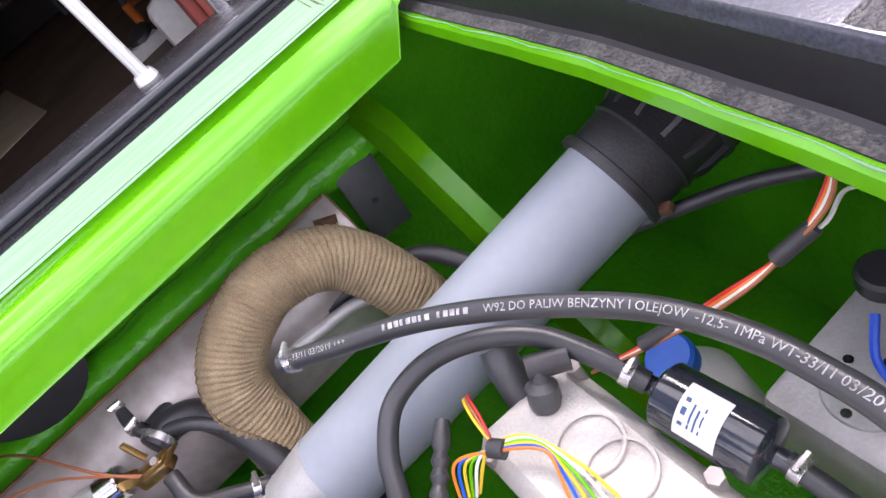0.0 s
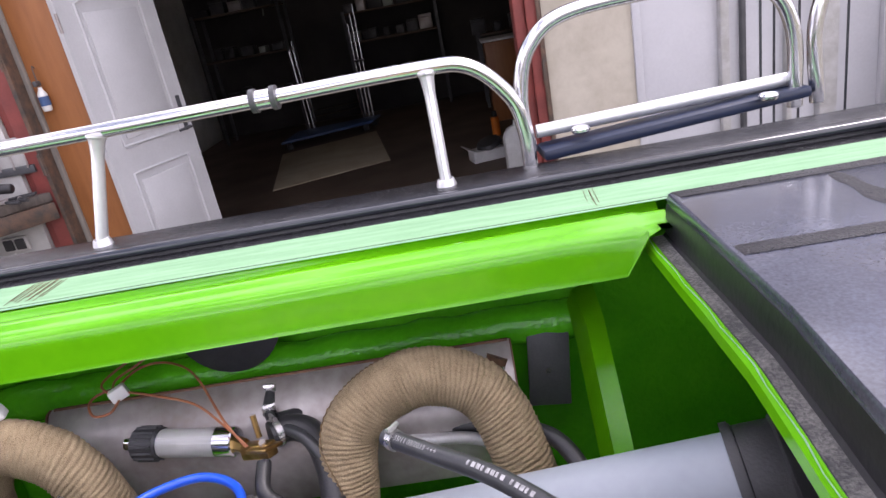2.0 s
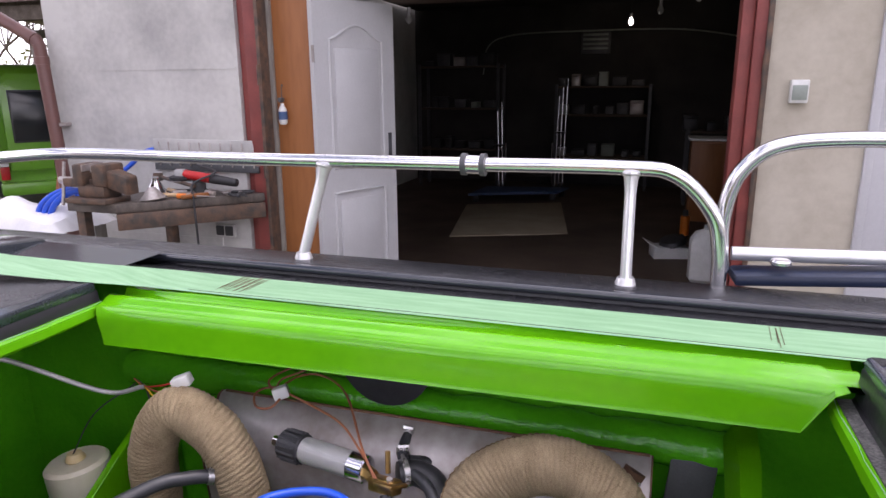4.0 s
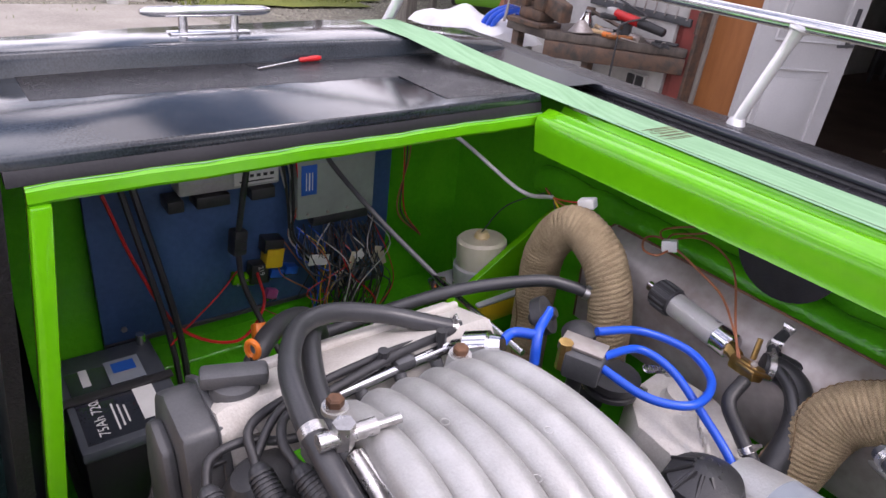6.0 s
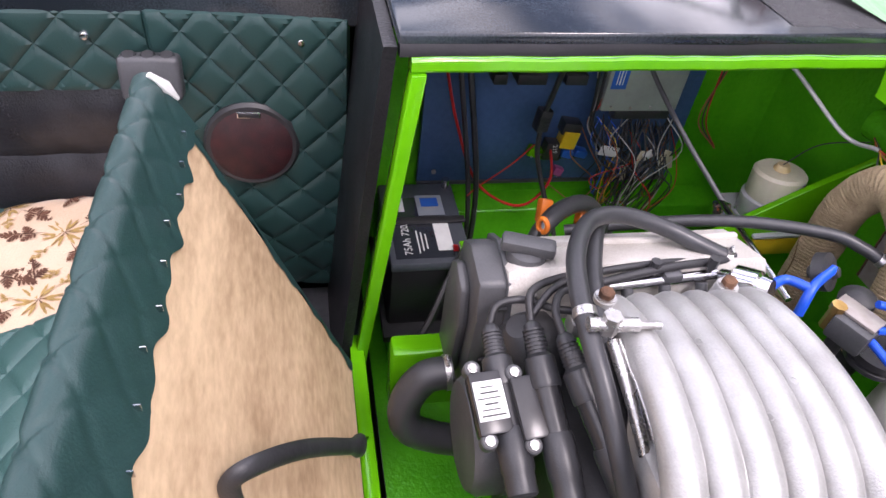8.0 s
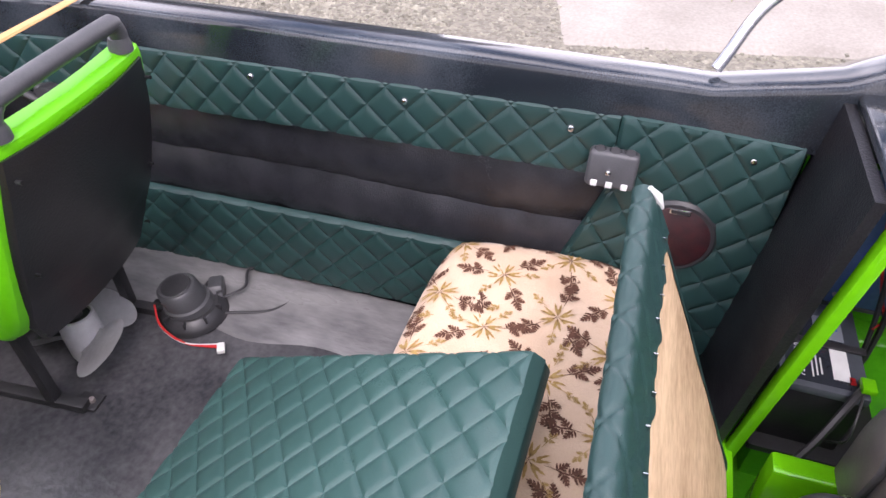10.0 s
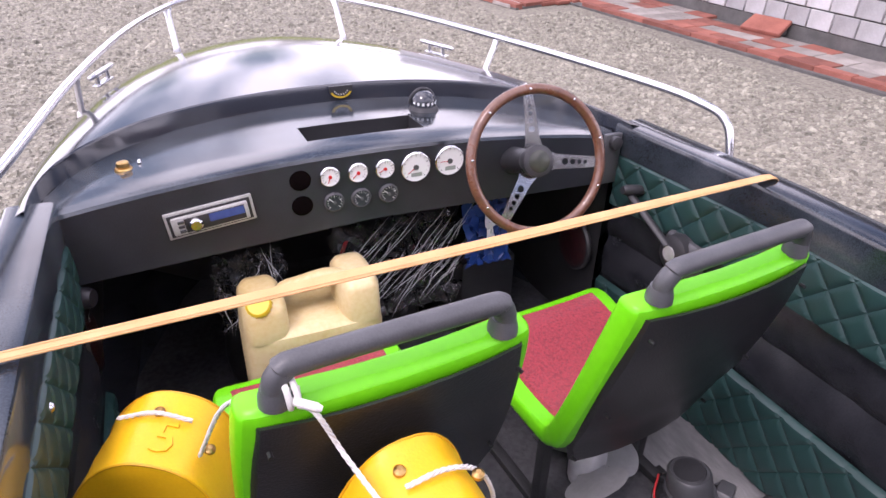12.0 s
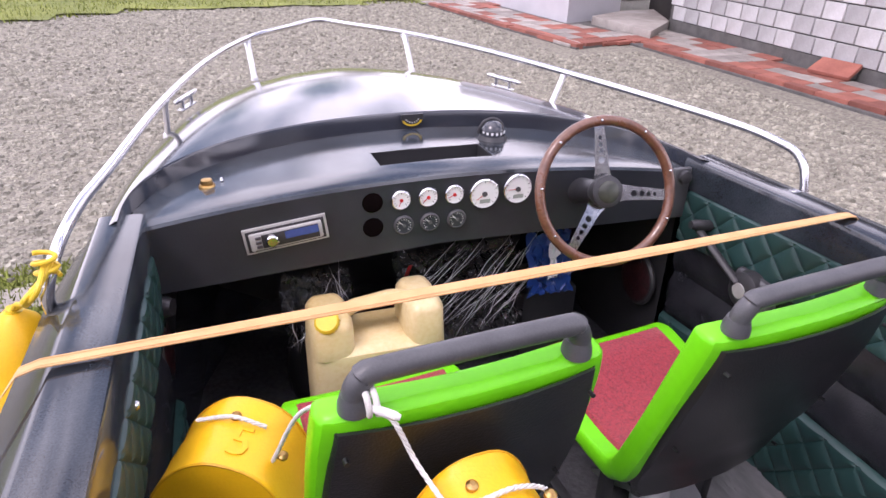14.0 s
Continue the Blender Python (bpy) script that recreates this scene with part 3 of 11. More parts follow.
def foredeck():
    rows = []
    for i in range(15):
        v = i / 14
        row = []
        for j in range(61):
            k = -1 + j / 30
            x0, y0, z0 = deck_edge(k)
            g = max(0.0, math.cos(k * math.pi / 2)) ** 0.75
            y1 = 2.98 + 1.90 * g
            x1 = math.copysign(out_side(k, y1), k) if abs(k) > 1e-6 else 0.0
            if abs(k) < 0.1:
                x1 = k / 0.1 * out_at(2.98 + 1.90 * math.cos(0.05 * math.pi) ** 0.75)
            bow = g ** 3
            z1 = 1.065
            row.append((x0 + (x1 - x0) * v, y0 + (y1 - y0) * v, z1 + (z0 - z1) * (1 - v ** (1.5 + 1.1 * bow))))
        rows.append(row)
    return loft(rows)


part("foredeck", foredeck(), M["black_gel"], boat, "glossy black curved foredeck reflecting the sky")
part("coaming", loft([[(x, y - d, z - h) for x, y, z in (deck_edge(-1 + j / 30) for j in range(61))] for d, h in ((0, 0), (0.006, 0.003), (0.008, 0.008), (0.02, 0.055))]), M["black_gel"], boat, "black coaming at the edge of the foredeck")


def dash_top_z(x):
    return 1.205 - 0.06 * (abs(x) / 0.75) ** 2


def dash_low_z(x):
    return 1.0 - 0.04 * max(0, -x / 0.7) - 0.015 * max(0, x / 0.75)


def shelf_back(x):
    return 3.0 + 0.5 * max(0.0, 1 - abs(x / 0.775) ** 2.6) ** (1 / 2.6) - 0.014


def dash_shelf():
    b = bmesh.new()
    xs = sorted([-0.76 + 0.04 * k for k in range(39)] + [-0.143, 0.182])
    grid = {}
    for i, x in enumerate(xs):
        yb = max(3.034, shelf_back(x))
        ys = [3.03, 3.034, 3.06, min(3.14, yb - 0.003), max(3.05, min(3.26, yb - 0.002)), yb]
        ys = [max(ys[:n + 1]) + 0.0004 * n for n in range(6)]
        for j, y in enumerate(ys):
            grid[i, j] = b.verts.new((x, y, dash_top_z(x) + (-0.012 if j == 0 else -0.004 if j == 1 else 0.0) - 0.05 * max(0, y - 3.1)))
    for i in range(len(xs) - 1):
        for j in range(5):
            if j == 3 and -0.145 < (xs[i] + xs[i + 1]) / 2 < 0.183:
                continue
            b.faces.new((grid[i, j], grid[i + 1, j], grid[i + 1, j + 1], grid[i, j + 1]))
    return b


part("dash_shelf", dash_shelf(), M["black_dusty"], boat, "dusty black shelf above the dashboard")
tray = box((0.02, 3.2, 1.145), (0.325, 0.12, 0.006))
for c, s in (((0.02, 3.139, 1.17), (0.325, 0.004, 0.05)), ((0.02, 3.262, 1.17), (0.325, 0.004, 0.05)), ((-0.144, 3.2, 1.17), (0.004, 0.12, 0.05)), ((0.183, 3.2, 1.17), (0.004, 0.12, 0.05))):
    box(c, s, bm=tray)
part("dash_tray", tray, M["black_matt"], boat, "recessed black tray in the dashboard shelf")


def dash_face():
    front, back = [], []
    for k in range(31):
        x = -0.745 + 1.49 * k / 30
        lo, hi = dash_low_z(x), dash_top_z(x) - 0.012
        front.append([(x, 3.045, lo), (x, 3.03, lo + 0.006), (x, 3.03, hi), (x, 3.045, hi), (x, 3.06, hi - 0.02), (x, 3.06, lo)])
    return loft(front, close=True, cap=True)


M["dash_black"] = mat("satin_black_dash_paint", (0.034, 0.037, 0.045), (0.017, 0.019, 0.025), 0.36, 6, bump=0.2, bscale=300, fine=0.3, rvar=0.1)
part("dashboard", dash_face(), M["dash_black"], boat, "matt black dashboard panel with round instruments")

# footwell behind the dashboard
fw = loft([[(-0.78, 3.06, FLOOR), (-0.78, 3.06, 1.15)], [(-0.72, 3.9, FLOOR), (-0.72, 3.9, 1.1)], [(0.72, 3.9, FLOOR), (0.72, 3.9, 1.1)], [(0.78, 3.06, FLOOR), (0.78, 3.06, 1.15)]])
part("footwell", fw, M["black_matt"], boat, "dark lined space under the foredeck")

# cockpit floor, side linings
part("cockpit_floor", loft([[(-0.84, 0.93, FLOOR), (0.84, 0.93, FLOOR)], [(-0.84, 2.6, FLOOR), (0.84, 2.6, FLOOR)], [(-0.8, 3.9, FLOOR), (0.8, 3.9, FLOOR)]]), M["carpet"], boat, "worn grey-black laminate cockpit floor")


strip = []
for k in range(41):
    y = 1.3 + 1.5 * k / 40
    strip.append([(0.60 + 0.02 * math.sin(5 * y) + 0.012 * math.sin(17 * y), y, FLOOR + 0.001), (0.61 + 0.02 * math.sin(5 * y) + 0.012 * math.sin(17 * y), y, FLOOR + 0.006), (0.835, y, FLOOR + 0.008)])
part("floor_edge", loft(strip), M["strip_grey"], boat, "rough pale grey resin strip along the floor edge")


def roll_strip(s, z0, z1, y0, y1):
    rows = []
    for k in range(97):
        y = y0 + (y1 - y0) * k / 96
        x = lining(s, y) + 0.003
        row = []
        for j in range(11):
            f = j / 10
            z = z0 + (z1 - z0) * f + 0.004 * math.sin(y * 7)
            two = abs(math.sin(2 * math.pi * f)) ** 0.6
            row.append((s * (x + 0.014 - 0.020 * two + 0.0025 * math.sin(31 * y + 9 * f) * math.sin(11 * y) + 0.0022 * math.sin(53 * y - 14 * f) * math.sin(17 * y + 4 * f)), y, z))
        rows.append(row)
    return loft(rows)


def side_quilt(s, y0, y1, z0, z1, drop, d=0.096):
    """A padded strip along the side; it falls by drop towards the bow, and the bottom edge by as much again."""
    def place(a, t, up):
        y = y0 + a
        f = a / (y1 - y0)
        return (s * (lining(s, y) - up), y, z0 + t - drop * f * (1.6 - 0.6 * t / (z1 - z0)))
    return quilt(place, y1 - y0, z1 - z0, d, 0.007, 0.022)


def corner_quilt(s):
    """The panel behind the bench: its forward edge slants."""
    def place(a, t, up):
        y = 0.90 + a * (0.36 + 0.34 * max(0.0, 0.5 - t)) / 0.42
        return (s * (lining(s, y) - up - 0.004), y, 0.42 + t)
    return quilt(place, 0.42, 0.69, 0.1, 0.007, 0.022)


for s in (1, -1):
    part("side_lining", roll_strip(s, 0.625, 0.955, 1.2, 3.03), M["vinyl_black"], boat, "black vinyl side lining in two rolls")
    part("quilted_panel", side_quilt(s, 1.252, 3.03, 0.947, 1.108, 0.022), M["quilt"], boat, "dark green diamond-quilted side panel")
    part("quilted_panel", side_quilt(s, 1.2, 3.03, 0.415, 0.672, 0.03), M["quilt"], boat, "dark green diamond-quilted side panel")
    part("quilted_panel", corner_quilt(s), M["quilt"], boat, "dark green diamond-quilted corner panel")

# stern side decks, bulkheads and opening frames
def bay_edge(s, y):
    """Inner edge of a stern side deck; the starboard one spreads a little aft."""
    return 0.498 + 0.042 * (0.857 - y) if s > 0 else -0.588 + 0.09 * max(0.0, y - 0.31)


def edge_depth(s):
    """Height of the black deck edge above the green lip."""
    return 0.034 if s > 0 else 0.06


# port deck: dust, plus the sky's bluish reflection put into the colour
M["deck_dust_sheen"] = mat("black_deck_dust_and_sky_sheen", (0.095, 0.102, 0.135), (0.036, 0.039, 0.052), 0.2, 5, bump=0.05, bscale=320, coat=0.15, fine=0.35, contrast=(0.38, 0.64), rvar=0.1)
M["black_edge"] = mat("dull_black_edge_paint", (0.016, 0.015, 0.018), (0.009, 0.008, 0.011), 0.38, 12, bump=0.1, bscale=120, fine=0.25)
STATIONS = [0.02 + 0.82 * k / 24 for k in range(25)]
for s in (1, -1):
    xo = s * 0.84
    aft = 0.0 if s > 0 else -0.018
    deck = prism([(bay_edge(s, 0.0), aft, DECK - 0.02), (bay_edge(s, 0.31), 0.31, DECK - 0.02), (bay_edge(s, 0.86), 0.86, DECK - 0.02), (s * 0.82, 0.86, DECK - 0.02), (s * 0.985, aft, DECK - 0.02)], (0, 0, 0.02), bevel=0.006)
    part("side_deck", deck, M["black_dusty"] if s > 0 else M["deck_dust_sheen"], boat, "glossy black side deck with dust")
    trim, lip, bead, ledge = [], [], [], []
    for y in [aft] + STATIONS + [0.857]:
        xi, th = bay_edge(s, y), edge_depth(s) + 0.0007 * math.sin(23 * y) + 0.0005 * math.sin(61 * y)
        if s > 0:
            trim.append([(xi + s * 0.004, y, DECK - 0.012), (xi - s * 0.001, y, DECK - 0.02), (xi - s * 0.003, y, DECK - th), (xi + s * 0.02, y, DECK - th), (xi + s * 0.02, y, DECK - 0.0205)])
        else:
            trim.append([(xi + s * 0.004, y, DECK - 0.012), (xi, y, DECK - 0.018), (xi - s * 0.003, y, DECK - th + 0.005), (xi - s * 0.007, y, DECK - th + 0.001), (xi - s * 0.022, y, DECK - th), (xi - s * 0.022, y, DECK - th - 0.003), (xi + s * 0.02, y, DECK - th - 0.003), (xi + s * 0.02, y, DECK - 0.0205)])
            ledge.append([(xi - s * 0.0065, y, DECK - th + 0.0016), (xi - s * 0.0215, y, DECK - th + 0.0006)])
            xi += 0.013
        if s > 0:
            xi += 0.006
        if aft - 0.01 < y < 0.85:
            lip.append([(xi - s * 0.011, y, DECK - th - 0.0004), (xi - s * 0.016, y, DECK - th - 0.005), (xi - s * 0.0165, y, DECK - th - 0.019), (xi - s * 0.012, y, DECK - th - 0.024), (xi + s * 0.016, y, DECK - th - 0.024), (xi + s * 0.016, y, DECK - th - 0.0004)])
            bead.append((xi - s * (0.0125 + 0.0012 * math.sin(61 * y)), y, DECK - th - 0.0006))
    part("deck_edge", loft(trim, close=True, cap=True), M["black_edge"], boat, "black deck edge")
    part("opening_lip", loft(lip, close=True, cap=True), M["green"], boat, "green lip of the engine bay")
    # thin pale bead draws the soft highlight on the lip's edge
    part("paint_edge", tube(bead, lambda f: 0.0006 + 0.0004 * math.sin(90 * f) * math.sin(23 * f), 6, 1, smooth=False), M["tape"], boat, "ragged pale highlight drawn along the green lip")
    if ledge:
        part("dusty_ledge", loft(ledge), M["dust"], boat, "narrow dusty ledge above the green lip")
    xi, th = bay_edge(s, 0.86), edge_depth(s)
    bulk = prism([(xi, 0.93, FLOOR), (xi, 0.86, DECK - 0.021), (xo * 0.985, 0.86, DECK - 0.021), (xo * 0.985, 0.93, FLOOR)], (0, 0.02, 0))
    part("bulkhead", bulk, M["bulkhead"], boat, "black painted bulkhead")
    post = prism([(xi - s * 0.012, 0.893, 0.45), (xi - s * 0.012, 0.816, DECK - th - 0.024), (xi + s * 0.02, 0.816, DECK - th - 0.024), (xi + s * 0.02, 0.893, 0.45)], (0, 0.024, 0), bevel=0.004)
    part("opening_post", post, M["green"], boat, "green frame post of the engine bay opening")

# rough anti-slip bands on the stern decks, round the smooth fields
def deck_band(s, x0, x1, y0, y1):
    rows = []
    for k in range(41):
        y = y0 + (y1 - y0) * k / 40
        lim = 0.965 - 0.19 * y if s < 0 else 0.84
        w = 0.0025 * math.sin(47 * y) + 0.002 * math.sin(91 * y + 1)
        a, b = min(x0 + w, lim), min(x1 - w, lim)
        rows.append([(s * a, y, DECK + 0.0002), (s * (a + 0.003), y, DECK + 0.0009), (s * max(b - 0.003, a + 0.0031), y, DECK + 0.0009), (s * max(b, a + 0.0032), y, DECK + 0.0002)])
    return loft(rows)


M["antislip"] = mat("rough_black_deck_paint", (0.024, 0.024, 0.026), (0.008, 0.008, 0.010), 0.3, 26, bump=0.4, bscale=330, fine=0.6, contrast=(0.4, 0.66), rvar=0.2)
for s, x0, x1, y0, y1 in ((-1, 0.594, 1.0, -0.012, 0.012), (-1, 0.594, 0.96, 0.178, 0.203), (-1, 0.768, 0.79, 0.0185, 0.1795), (-1, 0.755, 0.78, 0.2015, 0.84), (-1, 0.577, 0.96, 0.50, 0.525), (1, 0.552, 1.0, 0.004, 0.21), (1, 0.70, 0.95, 0.2105, 0.80)):
    part("antislip_band", deck_band(s, x0, x1, y0, y1), M["antislip"], boat, "rough speckled anti-slip paint")

# engine bay shell
bay = loft([[(x, y, z) for x, y in ((w, 0.86), (w, -0.17), (-w, -0.17), (-w, 0.86))] for z, w in ((0.34, 0.865), (0.75, 0.945), (DECK - 0.03, 0.95))])
part("bay_wall", bay, M["green_rough"], boat, "green painted laminate engine bay walls")
part("bay_floor", box((0, 0.345, 0.348), (1.735, 1.03, 0.02)), M["green_rough"], boat, "green engine bay floor")
sill = box((0, 0.905, 0.42), (1.06, 0.03, 0.28), 0.006)
part("front_sill", sill, M["green"], boat, "green sill at the front of the engine bay")


def transom_deck():
    prof = [(-0.335, 1.05), (-0.33, 1.19), (-0.318, 1.213), (-0.30, 1.221), (-0.215, 1.226), (-0.203, 1.222), (-0.198, 1.206), (-0.155, 1.206)]
    return loft([[(x, y, z) for y, z in prof] for x in (-1.14, -0.6, 0, 0.6, 1.14)])


part("transom_top", transom_deck(), M["black_text"], boat, "textured black transom top")


def transom_flange():
    prof = [(-0.16, 1.2055), (-0.05, 1.2045), (-0.047, 1.199), (-0.041, 1.1945), (-0.034, 1.1935), (-0.027, 1.198), (-0.02, 1.2025), (-0.012, 1.204), (-0.005, 1.2025), (0.002, 1.199), (0.008, 1.1968), (0.015, 1.1955), (0.021, 1.1925), (0.0255, 1.1865), (0.028, 1.178), (0.0295, 1.165), (0.032, 1.14), (0.034, 1.1345), (0.030, 1.1345), (0.024, 1.175), (0.016, 1.189), (0.0, 1.194)]
    rows = []
    for x, g in ((-0.59, 1.0), (-0.572, 1.0), (-0.557, 0.88)):
        rows.append([(x, y - (0.022 if y > -0.1 else 0), z - 0.003 + max(0.0, 1.196 - z) * g) for y, z in prof])
    for k in range(11):
        f = k / 10
        skew = -0.022 * (1 - f)
        rows.append([(-0.548 + 1.07 * f + (0.022 * (1 - 2 * f) * (1 if f in (0, 1) else 0)) * max(0.0, (1.205 - z) / 0.07), y + (skew if y > -0.1 else 0), z) for y, z in prof])
    return loft(rows)


part("transom_flange", transom_flange(), M["green"], boat, "bright green turned-down flange of the transom")
part("edge_bead", tube([(-1.13, -0.199, 1.219), (0, -0.199, 1.219), (1.13, -0.199, 1.219)], 0.008, 10, 2, smooth=False), M["black_gel"], boat, "glossy black bead along the transom top")
part("masking_tape", loft([[(x, -0.155 + o, 1.2085 + h), (x, -0.056 + o, 1.2075 + h)] for x, o, h in ((-1.1, 0, 0), (-0.545, 0, 0), (0, 0, 0), (0.40, 0, 0), (0.47, 0.015, 0.006), (0.545, 0.07, 0.024), (0.62, 0.09, 0.030), (0.75, 0.125, 0.043), (0.862, 0.15, 0.0575), (0.95, 0.165, 0.0605), (1.02, 0.17, 0.0605))]), M["tape"], boat, "pale green masking tape along the transom")
for x0, a, n in ((0.30, 0.0, 14), (-0.52, 0.0, 4)):
    for k in range(n):
        x = x0 + 0.0042 * k + 0.002 * math.sin(k * 2.3)
        part("paint_streak", tube([(x, -0.15 + a + 0.006 * math.sin(k), 1.2092), (x + 0.004, -0.085 + a + 0.012 * math.sin(k * 1.7), 1.2088)], 0.0004, 5, smooth=False), M["rust"], boat)
part("tape_crease", tube([(-1.1, -0.064, 1.2079), (-0.5, -0.063, 1.2079), (0.0, -0.066, 1.2079), (0.42, -0.064, 1.2079)], 0.0004, 5, smooth=False), M["rubber"], boat)
for a, b2, h in ((-1.12, -0.60, 0.0), (0.56, 1.12, 0.0252)):
    part("corner_deck", loft([[(a, -0.195, 1.2055 + h), (b2, -0.195, 1.2055 + h)], [(a, 0.003, 1.2045 + h), (b2, 0.003, 1.2045 + h)]]), M["black_dusty"], boat)

# ---------------------------------------------------------------- rails
def rail_post(parent, base, top, r=0.0155):
    b, t = Vector(base), Vector(top)
    bm = tube([b, b.lerp(t, 0.35), b.lerp(t, 0.7), b.lerp(t, 0.9), t], lambda f: r * (0.85 + (0.55 if f > 0.93 else 0.35 * max(0, f - 0.6) / 0.4)), 12, 5, flat=0.7)
    p = part("post", bm, M["alu_post"], parent, "white aluminium post")
    part("foot", lathe([(0.017, 0), (0.0165, 0.5), (0.0135, 1)], b - Vector((0, 0, 0.012)), b + Vector((0, 0, 0.006)), 16), M["alu_post"], p)
    return p


stern_rail = thing("stern_rail", "polished stainless stern rail on white posts", "rail", at=(0, -0.28, 1.22))
part("rail", tube([(0.90, 1.10, 1.2), (0.97, 1.02, 1.33), (1.0, 0.86, 1.395), (1.0, 0.4, 1.40), (1.0, -0.05, 1.40), (0.96, -0.22, 1.402), (0.85, -0.29, 1.405), (0.5, -0.288, 1.405), (0.0, -0.285, 1.408), (-0.28, -0.285, 1.41), (-0.37, -0.29, 1.40), (-0.43, -0.30, 1.34), (-0.447, -0.305, 1.28), (-0.45, -0.305, 1.215)], 0.0125, 14, 8), M["chrome"], stern_rail)
for a, b2 in (((1.04, 0.03, 1.25), (0.997, -0.02, 1.395)), ((0.286, -0.25, 1.23), (0.249, -0.284, 1.40)), ((-0.305, -0.25, 1.23), (-0.303, -0.284, 1.402))):
    rail_post(stern_rail, a, b2)
clamp = part("clamp", cyl((-0.058, -0.285, 1.4078), (-0.02, -0.285, 1.408), 0.0165, seg=18, edge=0.003), M["chrome"], stern_rail, "steel rail joint")
for x in (-0.056, -0.022):
    part("clamp_ring", ring((x, -0.285, 1.4079), (1, 0, 0), 0.0165, 0.009, 0.003), M["plastic"], clamp)

ladder = thing("boarding_ladder", "folded stainless boarding ladder with dark blue step", "ladder", at=(-0.7, -0.36, 1.22))
part("rail", tube([(-0.455, -0.33, 1.235), (-0.45, -0.33, 1.33), (-0.475, -0.33, 1.41), (-0.55, -0.33, 1.452), (-0.75, -0.335, 1.455), (-0.86, -0.34, 1.43), (-0.905, -0.345, 1.36), (-0.91, -0.345, 1.23)], 0.0125, 12, 8), M["chrome"], ladder)
part("rail", tube([(-0.95, -0.35, 1.23), (-0.945, -0.35, 1.36), (-0.98, -0.35, 1.44), (-1.06, -0.35, 1.47), (-1.2, -0.35, 1.47)], 0.0125, 12, 8), M["chrome"], ladder)
part("step", box((-0.70, -0.345, 1.243), (0.46, 0.07, 0.02), 0.007, (0, 3, 4)), M["navy"], ladder, "dark blue padded step")
part("cross_bar", tube([(-0.47, -0.345, 1.265), (-0.92, -0.365, 1.275)], 0.012, 12, smooth=False), M["alu_post"], ladder)
for x in (-0.54, -0.85):
    part("bolt_plate", cyl((x, -0.31, 1.258), (x, -0.31, 1.268), 0.016, seg=14, edge=0.003), M["chrome"], ladder)

bow_rail = thing("bow_rail", "polished stainless bow rail round the foredeck", "rail", at=(0, 4.2, 1.1))
half = [(0.985, 2.80, 1.10), (0.99, 2.85, 1.21), (0.97, 2.95, 1.245), (0.93, 3.2, 1.25), (0.80, 3.72, 1.25), (0.6, 4.35, 1.25), (0.38, 4.77, 1.255), (0.16, 4.99, 1.265), (0.0, 5.07, 1.28)]
port_half = [(-0.885, 2.78, 1.08), (-0.872, 2.74, 1.17), (-0.85, 2.79, 1.232), (-0.83, 2.95, 1.25), (-0.795, 3.16, 1.25), (-0.70, 3.74, 1.25), (-0.555, 4.33, 1.25), (-0.37, 4.77, 1.255), (-0.155, 4.99, 1.265)]
part("rail", tube(half + port_half[::-1], 0.0125, 12, 6), M["chrome"], bow_rail)
for s in (1, -1):
    rail_post(bow_rail, (s * 0.368, 4.613, 1.11), (s * 0.376, 4.77, 1.245))
    rail_post(bow_rail, (s * 0.705, 3.815, 1.12), (0.77 if s > 0 else -0.695, 3.84 if s > 0 else 3.78, 1.245))


def cleat(c, turn, length=0.19):
    t = thing("cleat", "polished stainless mooring cleat on the deck edge", "cleat", "mooring cleats", at=c)
    c = Vector(c)
    d = Vector((math.cos(radians(turn)), math.sin(radians(turn)), 0))
    part("base_plate", box(c + Vector((0, 0, 0.003)), (length * 0.62, 0.026, 0.006), 0.002, (0, 0, turn)), M["chrome"], t)
    for k in (-1, 1):
        part("leg", cyl(c + d * k * length * 0.2, c + d * k * length * 0.2 + Vector((0, 0, 0.034)), 0.008, seg=12), M["chrome"], t)
    part("horn", lathe([(0.004, 0), (0.0085, 0.06), (0.01, 0.3), (0.01, 0.7), (0.0085, 0.94), (0.004, 1)], c - d * length / 2 + Vector((0, 0, 0.04)), c + d * length / 2 + Vector((0, 0, 0.04)), 14), M["chrome"], t)


cleat((-0.648, 4.154, 1.118), 68, 0.2)
cleat((0.648, 4.154, 1.118), 112, 0.2)
cleat((0.935, 0.474, 1.262), 94, 0.24)

# ---------------------------------------------------------------- engine
engine = thing("engine", "grey six-cylinder car engine in the boat's stern", "engine", at=(0, 0.45, 0.28))
part("engine_block", box((0.02, 0.45, 0.57), (0.42, 0.44, 0.56), 0.03), M["black_matt"], engine, "dark engine block")
part("valley_cover", box((0.03, 0.49, 0.925), (0.32, 0.26, 0.06), 0.012), M["cast_alu"], engine, "aluminium manifold base")
RUN = [(0.205, 0.0, 0.92), (0.198, 0.0, 0.970), (0.175, 0.03, 0.994), (0.12, 0.12, 1.011), (0.04, 0.35, 1.022), (-0.04, 0.7, 1.014), (-0.10, 1.0, 0.982), (-0.135, 1.1, 0.91), (-0.14, 1.1, 0.86)]


def runner_line(k):
    """Middle line of the intake runner k; the forward ones lean towards the bow as they cross over."""
    return [(x, 0.386 + 0.0408 * k + 0.0065 * k * f, z) for x, f, z in RUN]


